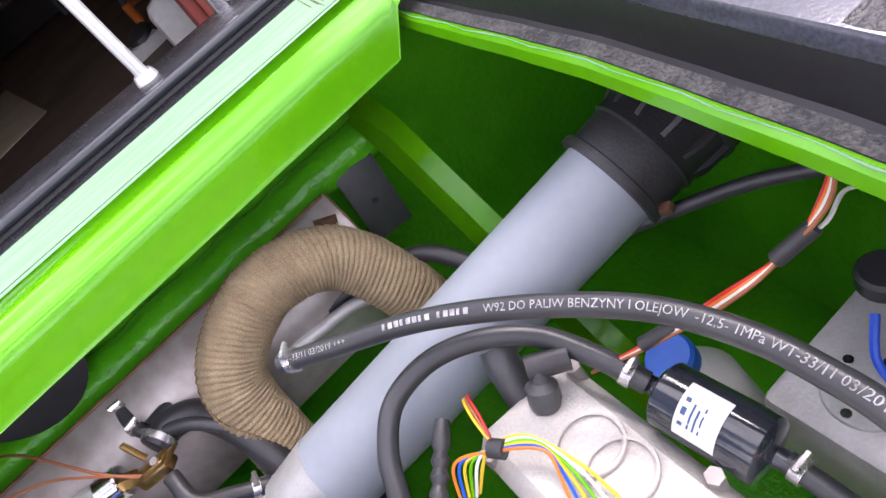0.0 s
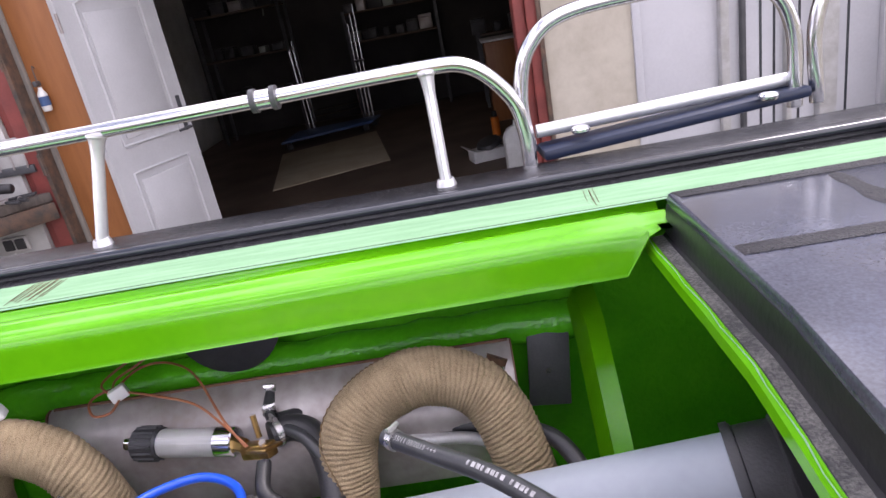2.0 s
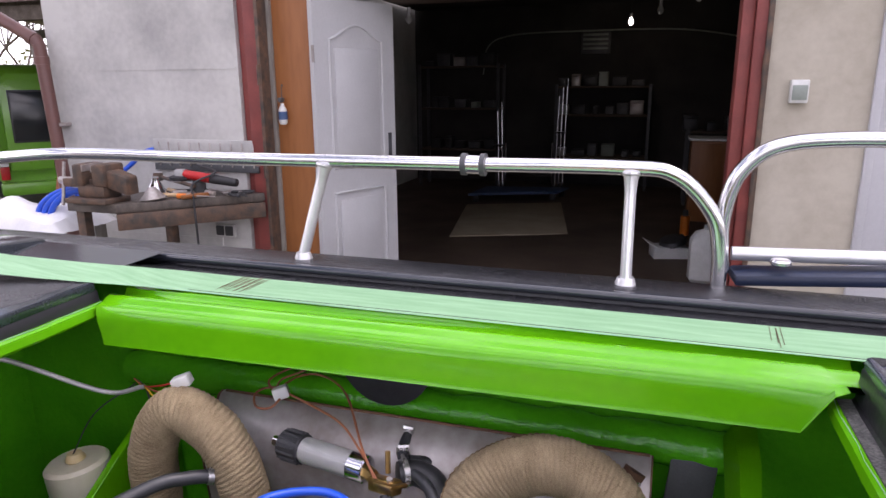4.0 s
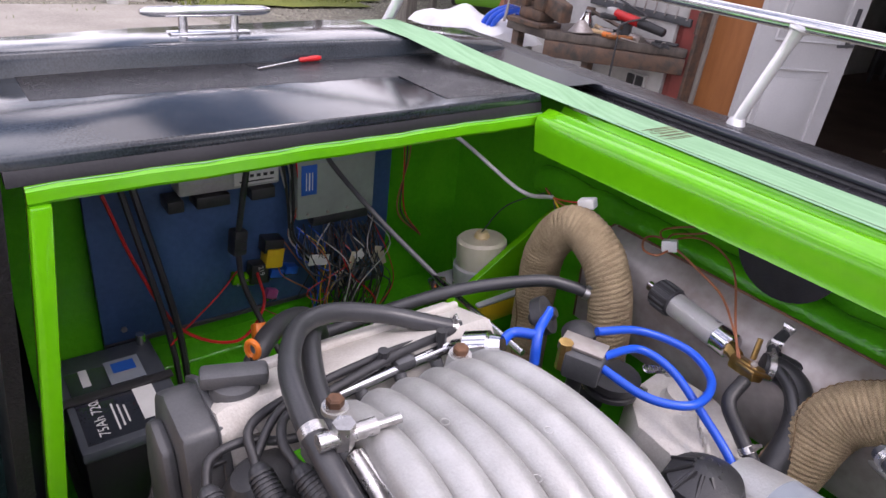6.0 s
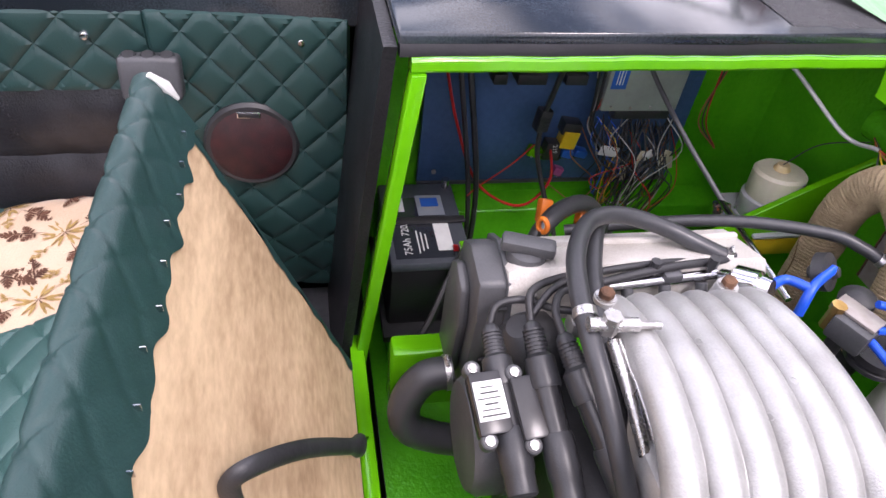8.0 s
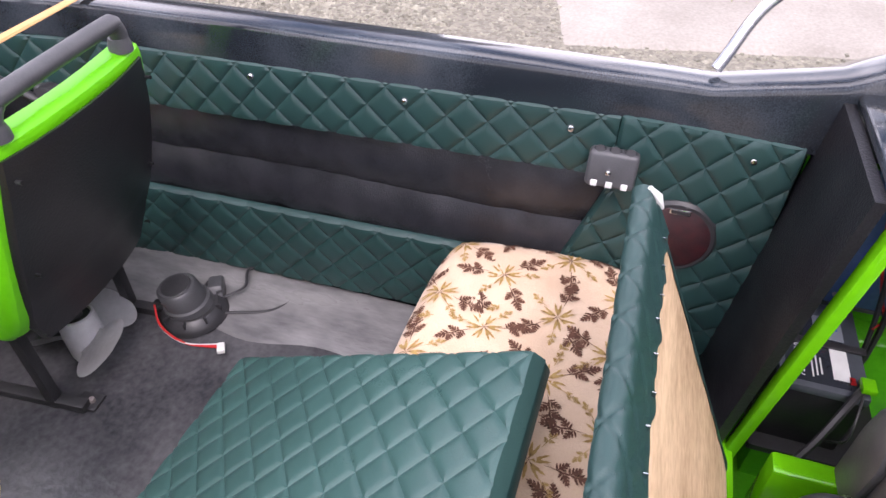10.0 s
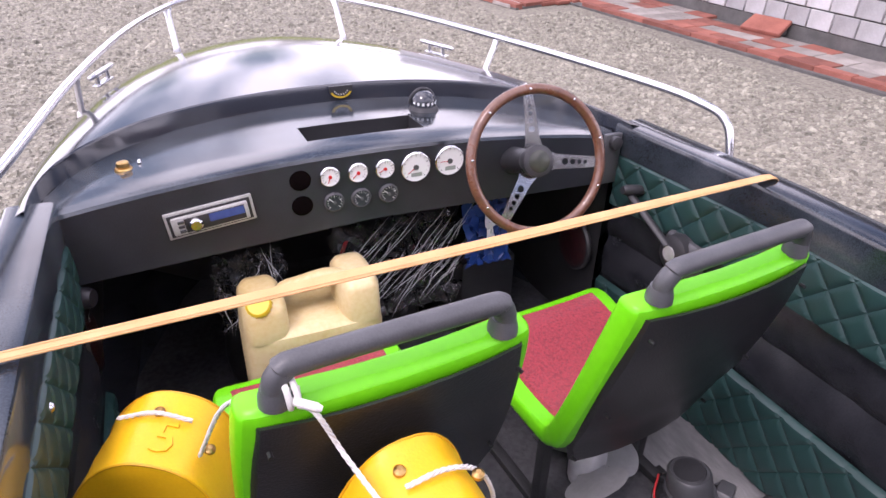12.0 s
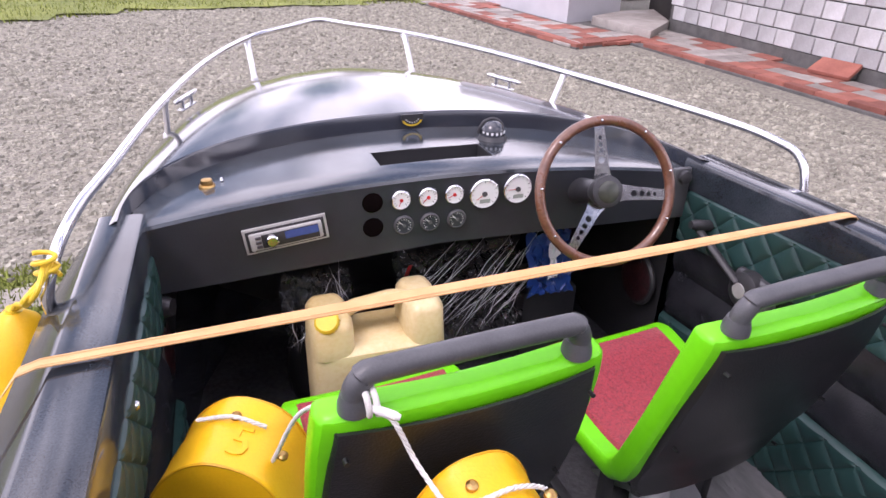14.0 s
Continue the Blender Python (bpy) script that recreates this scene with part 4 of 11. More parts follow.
for k in range(6):
    rn = tube(runner_line(k), lambda f: 0.0225 + 0.0022 * f + 0.0007 * math.sin(21 * f + k), 18, 7)
    part("runner", rn, M["cast_alu"], engine, "cast aluminium intake runner")
web = []
for (x0, y0, z0), (x1, y1, z1) in zip(curve_points(runner_line(0.02), 5), curve_points(runner_line(4.98), 5)):
    web.append([(x0 + (x1 - x0) * j / 20, y0 + (y1 - y0) * j / 20, z0 + (z1 - z0) * j / 20 + 0.0085) for j in range(21)])
part("runner_web", loft(web), M["cast_alu"], engine, "cast web between the runners")
part("plenum", box((-0.15, 0.50, 0.89), (0.07, 0.33, 0.12), 0.025, seg=3), M["cast_alu"], engine)
part("runner_flange", box((0.215, 0.50, 0.93), (0.03, 0.27, 0.03), 0.006), M["cast_alu"], engine)
for c in ((0.188, 0.612, 1.016), (0.205, 0.418, 1.006), (-0.106, 0.372, 0.992)):
    boss = part("bolt_boss", lathe([(0.024, 0), (0.019, 0.5), (0.0165, 0.8), (0.0155, 1)], (c[0], c[1], c[2] - 0.055), c, 16), M["cast_alu"], engine)
    part("bolt_washer", cyl(c, (c[0], c[1], c[2] + 0.0025), 0.0135, seg=16), M["fitting"], boss)
    part("bolt", lathe([(0.0105, 0), (0.0105, 0.8), (0.008, 1)], (c[0], c[1], c[2] + 0.0025), (c[0], c[1], c[2] + 0.013), 6), M["rust"], boss, "rusty hexagon bolt")
part("bolt", lathe([(0.013, 0), (0.013, 0.55), (0.009, 0.6), (0.009, 1)], (0.192, 0.578, 0.965), (0.192, 0.578, 0.995), 8), M["rust"], engine, "rusty bolt")
for x, f, k in ((0.14, 0.1, 0.3), (0.02, 0.45, 1.4), (-0.02, 0.6, 2.6), (0.09, 0.2, 3.5), (-0.07, 0.8, 3.2)):
    y = 0.386 + 0.0408 * k + 0.0065 * k * f
    z = lerp_table([(-0.10, 0.982), (-0.04, 1.014), (0.04, 1.022), (0.12, 1.011), (0.175, 0.994)], x) + 0.0205
    part("cast_mark", tube([(x + 0.005 * math.cos(a), y + 0.005 * math.sin(a), z) for a in [2 * math.pi * j / 12 for j in range(13)]], 0.0007, 5, 1), M["cast_alu"], engine)


def cover_body(x0, x1, y0, y1, z, slope):
    prof = []
    for y in (y0, y0 + 0.012, y1 - 0.012, y1):
        r = 0.006 if y in (y0, y1) else 0.0
        prof.append([(x0, y, z - 0.09 + slope * 0), (x0 + 0.004, y, z - 0.02 - r), (x0 + 0.02, y, z - r), (x1 - 0.02, y, z - slope - r), (x1 - 0.004, y, z - slope - 0.02 - r), (x1, y, z - slope - 0.09)])
    return loft(prof, close=True, cap=True)


vs = part("valve_cover", cover_body(0.258, 0.395, 0.30, 0.715, 0.984, 0.028), M["cover_white"], engine, "pale grey valve cover")
for y in (0.40, 0.60):
    part("cover_bolt", cyl((0.268, y, 0.972), (0.268, y, 0.987), 0.006, seg=6), M["steel_dull"], vs)
part("cover_bolt", cyl((0.262, 0.678, 0.945), (0.254, 0.678, 0.945), 0.008, seg=6), M["fitting"], vs)
part("cover_rib", box((0.345, 0.5, 0.968), (0.012, 0.38, 0.012), 0.004, (0, 14, 0)), M["cover_white"], vs)
cap = part("oil_cap", lathe([(0.03, 0), (0.03, 0.15), (0.03, 0.6), (0.027, 0.85), (0.016, 1)], (0.312, 0.680, 0.966), (0.312, 0.680, 0.993), 24), M["plastic"], engine, "black oil filler cap")
part("cap_grip", box((0.312, 0.680, 0.998), (0.080, 0.030, 0.020), 0.006, (0, 0, 70)), M["plastic"], cap)
dip = part("dipstick", tube([(0.41, 0.62, 0.85), (0.412, 0.617, 0.935)], 0.005, 10, smooth=False), M["black_matt"], engine)
part("dipstick_ring", tube([(0.412 + 0.008 * math.cos(a), 0.617 + 0.005 * math.cos(a), 0.946 + 0.013 * math.sin(a)) for a in [2 * math.pi * k / 14 for k in range(15)]], 0.0045, 8, 2), M["orange"], dip, "orange plastic dipstick ring")

vp = part("valve_cover", cover_body(-0.405, -0.275, 0.325, 0.70, 0.955, -0.012), M["cover_white"], engine, "pale cast valve cover with raised rings")
for y in (0.41, 0.445):
    part("raised_ring", tube([(-0.352 + 0.030 * math.cos(a), y + 0.028 * math.sin(a), 0.963 + 0.0035 * math.cos(a)) for a in [2 * math.pi * k / 28 for k in range(29)]], 0.0022, 6, 1), M["cover_white"], vp)
for c in ((-0.285, 0.345), (-0.395, 0.345), (-0.285, 0.5), (-0.395, 0.5)):
    part("cover_bolt", cyl((c[0], c[1], 0.93), (c[0], c[1], 0.962), 0.008, seg=6), M["steel_dull"], vp)
part("breather", tube([(-0.345, 0.32, 0.93), (-0.352, 0.30, 0.97), (-0.36, 0.285, 0.985)], 0.018, 12), M["plastic"], engine, "black breather elbow")
tcv = part("timing_cover", prism([(0.262, 0.703, 0.70), (0.256, 0.703, 0.90), (0.272, 0.703, 0.962), (0.345, 0.703, 0.975), (0.385, 0.703, 0.95), (0.40, 0.703, 0.88), (0.395, 0.703, 0.70)], (0, 0.055, 0), bevel=0.009), M["plastic"], engine, "dark grey plastic timing cover")
part("cover_rim", prism([(0.256, 0.7065, 0.695), (0.250, 0.7065, 0.90), (0.267, 0.7065, 0.967), (0.346, 0.7065, 0.981), (0.390, 0.7065, 0.955), (0.406, 0.7065, 0.88), (0.401, 0.7065, 0.695)], (0, 0.010, 0), bevel=0.002), M["plastic"], tcv)
part("cover_bulge", prism([(0.290, 0.757, 0.73), (0.284, 0.757, 0.86), (0.300, 0.757, 0.925), (0.345, 0.757, 0.94), (0.372, 0.757, 0.92), (0.382, 0.757, 0.86), (0.378, 0.757, 0.73)], (0, 0.018, 0), bevel=0.008), M["plastic"], tcv)
for z in (0.80, 0.865, 0.925):
    part("cover_slot", box((0.2565, 0.722, z), (0.006, 0.016, 0.005), 0.001), M["black_matt"], tcv)
part("cover_clip", box((0.2535, 0.735, 0.80), (0.006, 0.014, 0.03), 0.002), M["rubber"], tcv)
tcv2 = part("timing_cover", lathe([(0.06, 0), (0.082, 0.08), (0.086, 0.3), (0.086, 0.8), (0.078, 0.97), (0.04, 1.0)], (0.14, 0.722, 0.79), (0.14, 0.79, 0.79), 24), M["plastic"], engine, "dark grey plastic timing cover")
part("cover_rim", ring((0.14, 0.74, 0.79), (0, 1, 0), 0.086, 0.008, 0.003), M["plastic"], tcv2)
part("distributor_bowl", lathe([(0.055, 0), (0.055, 0.3), (0.048, 0.7), (0.02, 1.0)], (0.235, 0.66, 0.84), (0.232, 0.70, 0.915), 22), M["plastic"], engine, "round black cover")

# ignition leads and coils
for pts, way in (([(0.215, 0.600, 0.955), (0.229, 0.652, 0.95), (0.246, 0.697, 0.955), (0.245, 0.735, 0.948), (0.225, 0.748, 0.93)], ((0.225, 0.748, 0.93), (0.05, 0.744, 0.868))),
                 ([(0.280, 0.574, 0.965), (0.267, 0.637, 0.975), (0.243, 0.690, 0.975), (0.206, 0.698, 0.955)], ((0.206, 0.698, 0.955), (0.03, 0.688, 0.875))),
                 ([(0.232, 0.574, 0.965), (0.235, 0.643, 0.983), (0.205, 0.668, 0.980), (0.173, 0.665, 0.965)], ((0.173, 0.665, 0.965), (0.0, 0.622, 0.885)))):
    lead = part("ignition_lead", tube(pts, 0.0058, 10, 8), M["rubber"], engine, "black ignition lead")
    a, c = Vector(way[0]), Vector(way[1])
    part("boot", lathe([(0.007, 0), (0.012, 0.03), (0.014, 0.16), (0.0145, 0.24), (0.021, 0.27), (0.0222, 0.46), (0.021, 0.48)], a, c, 22), M["hose"], lead, "grey rubber plug boot")
    for k in range(6):
        part("rib", ring(a.lerp(c, 0.07 + 0.028 * k), c - a, 0.0125 + 0.0003 * k, 0.0028, 0.002, 18), M["hose"], lead)
    part("coil_core", lathe([(0.0195, 0), (0.0195, 1.0)], a.lerp(c, 0.46), a.lerp(c, 0.80), 22), M["coil_gloss"], lead, "smooth black coil core")
    part("coil_boot", lathe([(0.0205, 0), (0.0225, 0.06), (0.0225, 0.6), (0.0205, 0.65), (0.0205, 0.95), (0.016, 1.0)], a.lerp(c, 0.78), a.lerp(c, 1.25), 22), M["hose"], lead, "grey rubber coil end")
TILT = radians(-19)
for cy, cx, cz, printed in ((0.770, 0.112, 0.912, True), (0.716, 0.098, 0.916, False)):
    F = Matrix.Translation((cx, cy, cz)) @ Matrix.Rotation(TILT, 4, "Y") @ Matrix.Rotation(radians(4), 4, "Z")

    def placed(bm_, fm=F):
        bmesh.ops.transform(bm_, matrix=fm, verts=bm_.verts)
        return bm_

    coil = part("coil_pack", placed(box((0, 0, -0.012), (0.084, 0.046, 0.026), 0.004)), M["coil_gloss"], engine, "black ignition coil pack")
    for dx, dy in ((-0.048, 0.012), (0.048, 0.014)):
        ear = part("ear", placed(cyl((dx, dy, -0.022), (dx, dy, -0.002), 0.0115, seg=16, edge=0.002)), M["plastic"], coil)
        part("screw", placed(lathe([(0.007, 0), (0.007, 0.5), (0.0045, 0.6), (0.0045, 1)], (dx, dy, -0.002), (dx, dy, 0.004), 8)), M["fitting"], ear)
    if printed:
        lab = part("paper_label", placed(box((0.002, 0.0, 0.0016), (0.052, 0.040, 0.0012))), M["white_plastic"], coil, "white printed label")
        for k in range(6):
            part("print_bar", placed(box((-0.018 + 0.0075 * k, 0.002 * (k % 2), 0.0026), (0.0022 - 0.0006 * (k % 2), 0.032 - 0.007 * (k % 3), 0.0006))), M["rubber"], lab)

# fuel rail and its fittings
fr = part("fuel_rail", cyl((0.247, 0.575, 0.972), (0.264, 0.39, 0.967), 0.0085, seg=14), M["chrome"], engine, "silver fuel rail")
part("rail_clip", box((0.257, 0.47, 0.976), (0.02, 0.03, 0.016), 0.004), M["plastic"], fr)
part("rail_pipe", tube([(0.239, 0.61, 0.985), (0.262, 0.48, 0.988), (0.281, 0.366, 0.978)], 0.0065, 10, 6), M["rubber"], engine, "thin black pipe")
part("rail_pipe", tube([(0.21, 0.70, 0.955), (0.25, 0.64, 0.985), (0.275, 0.50, 0.984), (0.29, 0.39, 0.97)], 0.0055, 10, 6), M["rubber"], engine, "thin black pipe")
part("regulator", lathe([(0.012, 0), (0.014, 0.2), (0.024, 0.3), (0.024, 0.75), (0.019, 0.8), (0.016, 1.0)], (0.258, 0.385, 0.968), (0.20, 0.345, 0.994), 22), M["chrome"], engine, "round silver pressure regulator")
for y in (0.54, 0.48, 0.42):
    part("injector", cyl((0.25, y, 0.965), (0.222, y, 0.93), 0.009, seg=10), M["plastic"], engine)
for y in (0.50, 0.405):
    part("cable_stud", lathe([(0.004, 0), (0.004, 0.6), (0.008, 0.62), (0.008, 1)], (0.262, y, 0.955), (0.262, y, 1.003), 8), M["rubber"], engine)

# engine bearer
solid("engine_bearer", box((0.415, 0.745, 0.575), (0.05, 0.21, 0.17), 0.008), M["green"], "green painted bearer beside the engine", "bearer", kind="structure")

# coolant elbow at the front
elbow = thing("coolant_hose", "brown-grey rubber coolant elbow with steel clamps", "hose", at=(0.25, 0.82, 0.7))
part("hose", tube([(0.262, 0.775, 0.775), (0.262, 0.82, 0.765), (0.25, 0.85, 0.72), (0.236, 0.845, 0.67), (0.23, 0.80, 0.64), (0.22, 0.74, 0.63)], 0.027, 16, 8), M["hose"], elbow)
hose_clamp((0.262, 0.785, 0.775), (0, 1, -0.1), 0.0275, elbow)

# two parallel black hoses over the valve cover
def hose_thing(name, label, pts, r, material="hose", clamps=(), seg=14):
    t = thing(name, label, "hose", at=pts[0])
    part("hose", tube(pts, r, seg, 10), M[material], t)
    path = curve_points(pts, 10)
    for f in clamps:
        i = min(len(path) - 2, max(1, int(f * (len(path) - 1))))
        hose_clamp(path[i], path[i + 1] - path[i - 1], r + 0.0005, t)
    return t, path


hose_thing("coolant_hose", "thick black rubber hose arched over the engine", [(0.286, 0.352, 0.972), (0.310, 0.40, 0.985), (0.338, 0.456, 1.0), (0.347, 0.530, 1.02), (0.323, 0.590, 1.03), (0.254, 0.636, 1.037), (0.181, 0.656, 1.034), (0.119, 0.660, 1.022), (0.062, 0.655, 0.995), (0.007, 0.645, 0.95), (-0.05, 0.63, 0.89)], 0.0136, clamps=(0.02,))
hose_thing("coolant_hose", "black rubber hose beside the intake manifold", [(0.43, 0.50, 0.90), (0.40, 0.525, 0.965), (0.335, 0.568, 1.0), (0.254, 0.603, 1.003), (0.189, 0.620, 0.999), (0.130, 0.628, 0.985), (0.06, 0.622, 0.945), (0.0, 0.61, 0.89)], 0.0136)
tp = thing("tee_fitting", "chromed tee fitting clamped to a hose", "fitting", at=(0.12, 0.634, 1.03))
part("body", cyl((0.122, 0.668, 1.044), (0.117, 0.604, 1.042), 0.0095, seg=14), M["fitting"], tp)
part("clamp_band", ring((0.150, 0.658, 1.029), (1, -0.1, 0.2), 0.0142, 0.013), M["fitting"], tp)
part("nozzle", cyl((0.117, 0.606, 1.042), (0.113, 0.576, 1.043), 0.0055, seg=10), M["fitting"], tp)
part("nut", cyl((0.12, 0.640, 1.03), (0.12, 0.640, 1.060), 0.012, seg=6), M["fitting"], tp)
for o, rr in ((0.0, 0.0085), (-0.017, 0.006)):
    solid("pipe_rod", tube([(0.116, 0.630 + o * 0.4, 1.016), (0.06, 0.625 + o * 0.8, 0.994), (0.0, 0.612 + o, 0.945), (-0.06, 0.60 + o, 0.88)], rr, 12, 8), M["fitting"], "bare metal pipe beside the intake manifold", "pipe")

# vacuum valve, blue hoses
sv = thing("solenoid_valve", "grey solenoid valve with rusty bolt", "valve", at=(0.147, 0.234, 0.95))
part("body", box((0.136, 0.240, 0.972), (0.054, 0.052, 0.040), 0.005, (0, 0, 25)), M["plastic"], sv)
part("bracket", box((0.146, 0.238, 0.995), (0.064, 0.036, 0.005), 0.001, (0, 0, 25)), M["steel_dull"], sv)
part("bolt", lathe([(0.009, 0), (0.009, 0.75), (0.011, 0.76), (0.011, 1)], (0.160, 0.262, 0.955), (0.160, 0.262, 1.0), 8), M["brass"], sv, "brown bolt")
part("mount", cyl((0.15, 0.235, 0.88), (0.15, 0.235, 0.955), 0.012, seg=10), M["black_matt"], sv)
solid("vacuum_hose", tube([(0.156, 0.202, 1.0), (0.131, 0.129, 0.992), (0.071, 0.089, 0.982), (0.011, 0.120, 0.98), (-0.006, 0.186, 0.98), (0.035, 0.231, 0.98), (0.111, 0.238, 0.98)], 0.0062, 12, 12), M["blue_hose"], "bright blue silicone vacuum hose in a loop", "hose")
solid("vacuum_hose", tube([(0.118, 0.228, 0.99), (0.110, 0.158, 0.983), (0.063, 0.139, 0.972), (-0.001, 0.150, 0.950), (-0.067, 0.163, 0.920), (-0.095, 0.165, 0.88)], 0.0062, 12, 12), M["blue_hose"], "bright blue silicone vacuum hose running down", "hose")
yb = thing("vacuum_tee", "blue silicone hose tee with black check valve", "hose", at=(0.2, 0.28, 0.98))
part("hose", tube([(0.229, 0.225, 1.0), (0.205, 0.27, 0.995), (0.192, 0.285, 0.98), (0.185, 0.29, 0.955)], 0.0075, 12, 8), M["blue_hose"], yb)
part("branch", tube([(0.2, 0.277, 0.991), (0.226, 0.302, 0.987), (0.214, 0.338, 0.982)], 0.0075, 12, 8), M["blue_hose"], yb)
part("check_valve", lathe([(0.009, 0), (0.012, 0.2), (0.03, 0.3), (0.03, 0.7), (0.012, 0.8), (0.008, 1)], (0.25, 0.24, 0.975), (0.222, 0.22, 1.0), 20), M["rubber"], yb, "black round check valve")
part("check_valve", lathe([(0.012, 0), (0.026, 0.25), (0.026, 0.7), (0.01, 1)], (0.19, 0.19, 0.955), (0.19, 0.20, 0.985), 20), M["rubber"], yb, "black round check valve")
solid("throttle_pulley", lathe([(0.03, 0), (0.042, 0.05), (0.042, 0.3), (0.035, 0.4), (0.042, 0.5), (0.042, 0.9), (0.02, 1)], (0.13, 0.17, 0.90), (0.13, 0.17, 0.93), 22), M["rubber"], "black throttle pulley with return spring", "pulley")
sp = bmesh.new()
tube([(0.075 + 0.02 * f + 0.006 * math.cos(60 * f), 0.12 + 0.03 * f, 0.955 + 0.006 * math.sin(60 * f)) for f in [k / 90 for k in range(91)]], 0.0012, 5, 1, bm=sp)
solid("return_spring", sp, M["chrome"], "small steel return spring", "spring")
tb = thing("air_duct", "black round air duct beside the manifold", "air duct", at=(-0.07, 0.22, 0.9))
part("duct", lathe([(0.05, 0), (0.052, 0.2), (0.056, 0.25), (0.056, 0.6), (0.046, 0.85), (0.015, 1)], (-0.078, 0.215, 0.83), (-0.064, 0.225, 0.94), 28), M["rubber"], tb)
for k in range(10):
    a = 2 * math.pi * k / 10
    c, s2 = math.cos(a), math.sin(a)
    part("spoke", tube([(-0.064 + 0.016 * c, 0.225 + 0.016 * s2, 0.94), (-0.068 + 0.05 * c, 0.222 + 0.05 * s2, 0.915)], 0.003, 6, smooth=False), M["rubber"], tb)
ah = thing("alu_housing", "pale aluminium housing behind the engine", "housing", at=(0.01, 0.11, 0.79))
part("body", prism([(0.118, 0.140, 0.79), (0.128, 0.03, 0.79), (0.03, 0.025, 0.79), (-0.08, 0.09, 0.79), (-0.105, 0.165, 0.79), (-0.03, 0.20, 0.79), (0.06, 0.19, 0.79)], (0, 0, 0.105), bevel=0.014), M["cover_white"], ah)
part("boss", lathe([(0.034, 0), (0.034, 0.4), (0.028, 0.6), (0.027, 1)], (0.055, 0.085, 0.885), (0.055, 0.085, 0.91), 24), M["cover_white"], ah)
for x, y in ((0.10, 0.125), (0.108, 0.05), (0.04, 0.045), (-0.055, 0.10), (-0.07, 0.155)):
    part("bolt", lathe([(0.008, 0), (0.008, 0.7), (0.006, 1)], (x, y, 0.892), (x, y, 0.903), 6), M["fitting"], ah, "hexagon bolt")
for k in range(4):
    part("rib", box((-0.01 + 0.012 * k, 0.12 - 0.012 * k, 0.897), (0.006, 0.085, 0.010), 0.002, (0, 0, 35)), M["cover_white"], ah)

# ---------------------------------------------------------------- exhaust side
def wrapped(name_pts, r, turns):
    """A heat-wrapped hose: fine slanting cords, uneven, with a twine that crosses them."""
    path = curve_points(name_pts, 12)
    total = sum((b - a).length for a, b in zip(path, path[1:]))
    step = 5
    n = turns * step
    pts = [along(path, total * k / n)[0] for k in range(n + 1)]
    b = bmesh.new()
    tang = [(pts[min(i + 4, n)] - pts[max(i - 4, 0)]).normalized() for i in range(n + 1)]
    side = tang[0].cross(Vector((0, 1, 0.3))).normalized()
    rings, seg, twine = [], 52, []
    for i, (q, t) in enumerate(zip(pts, tang)):
        side = (side - t * side.dot(t)).normalized()
        nor = side.cross(t)
        row = []
        for k in range(seg):
            a = 2 * math.pi * k / seg
            d = side * math.cos(a) + nor * math.sin(a)
            at = q + d * r
            ph = math.pi * i / step + a * 2.5 + 0.9 * noise.noise(at * 26) + 0.35 * noise.noise(at * 90)
            cord = abs(math.sin(ph)) ** 0.7
            rad = r - 0.0012 + 0.0027 * cord + 0.0012 * noise.noise(at * 40) + 0.0009 * noise.noise(at * 330)
            row.append(b.verts.new(q + d * rad))
        rings.append(row)
        a = 0.9 + 5.6 * i / n + 0.35 * math.sin(i * 0.05)
        twine.append(q + (side * math.cos(a) + nor * math.sin(a)) * (r + 0.0016 + 0.0008 * math.sin(i * 1.26)))
    for a, c in zip(rings, rings[1:]):
        for k in range(seg):
            b.faces.new((a[k], a[(k + 1) % seg], c[(k + 1) % seg], c[k]))
    b.faces.new(rings[0][::-1])
    b.faces.new(rings[-1])
    return b, path, twine


def exhaust(pts, clamp_f, label, r=0.040):
    t = thing("exhaust_hose", label, "hose", "wrapped exhaust hoses", at=pts[0])
    b, path, twine = wrapped(pts, r, 92)
    part("heat_wrap", b, M["wrap"], t, "tan woven heat wrap", smooth=False)
    part("twine", tube(twine, 0.0011, 5, 1, smooth=False), M["twine"], t, "thin twine stitched over the wrap")
    for f in clamp_f:
        i = int(f * (len(path) - 2)) + 1
        hose_clamp(path[i], path[i + 1] - path[i - 1], r + 0.001, t, (0, 1, 0.6))
    return t


exhaust([(0.405, 0.05, 0.70), (0.412, 0.05, 0.86), (0.408, 0.05, 0.975), (0.356, 0.05, 1.047), (0.278, 0.053, 1.020), (0.234, 0.058, 0.93), (0.224, 0.06, 0.80)], (0.93,), "tan heat-wrapped exhaust hose arched beside the engine", 0.0365)
exhaust([(-0.105, 0.08, 0.80), (-0.108, 0.06, 0.89), (-0.130, 0.022, 0.985), (-0.222, 0.0, 1.028), (-0.312, 0.008, 0.998), (-0.352, 0.045, 0.912), (-0.36, 0.07, 0.82)], (0.1,), "tan heat-wrapped exhaust hose under the grey pipe", 0.0400)
for x0, y0 in ((0.232, 0.06), (-0.12, 0.08)):
    solid("exhaust_stub", lathe([(0.032, 0), (0.034, 0.3), (0.034, 1)], (x0, y0 + 0.06, 0.55), (x0, y0, 0.82), 18), M["black_matt"], "black exhaust pipe stub", "pipe")

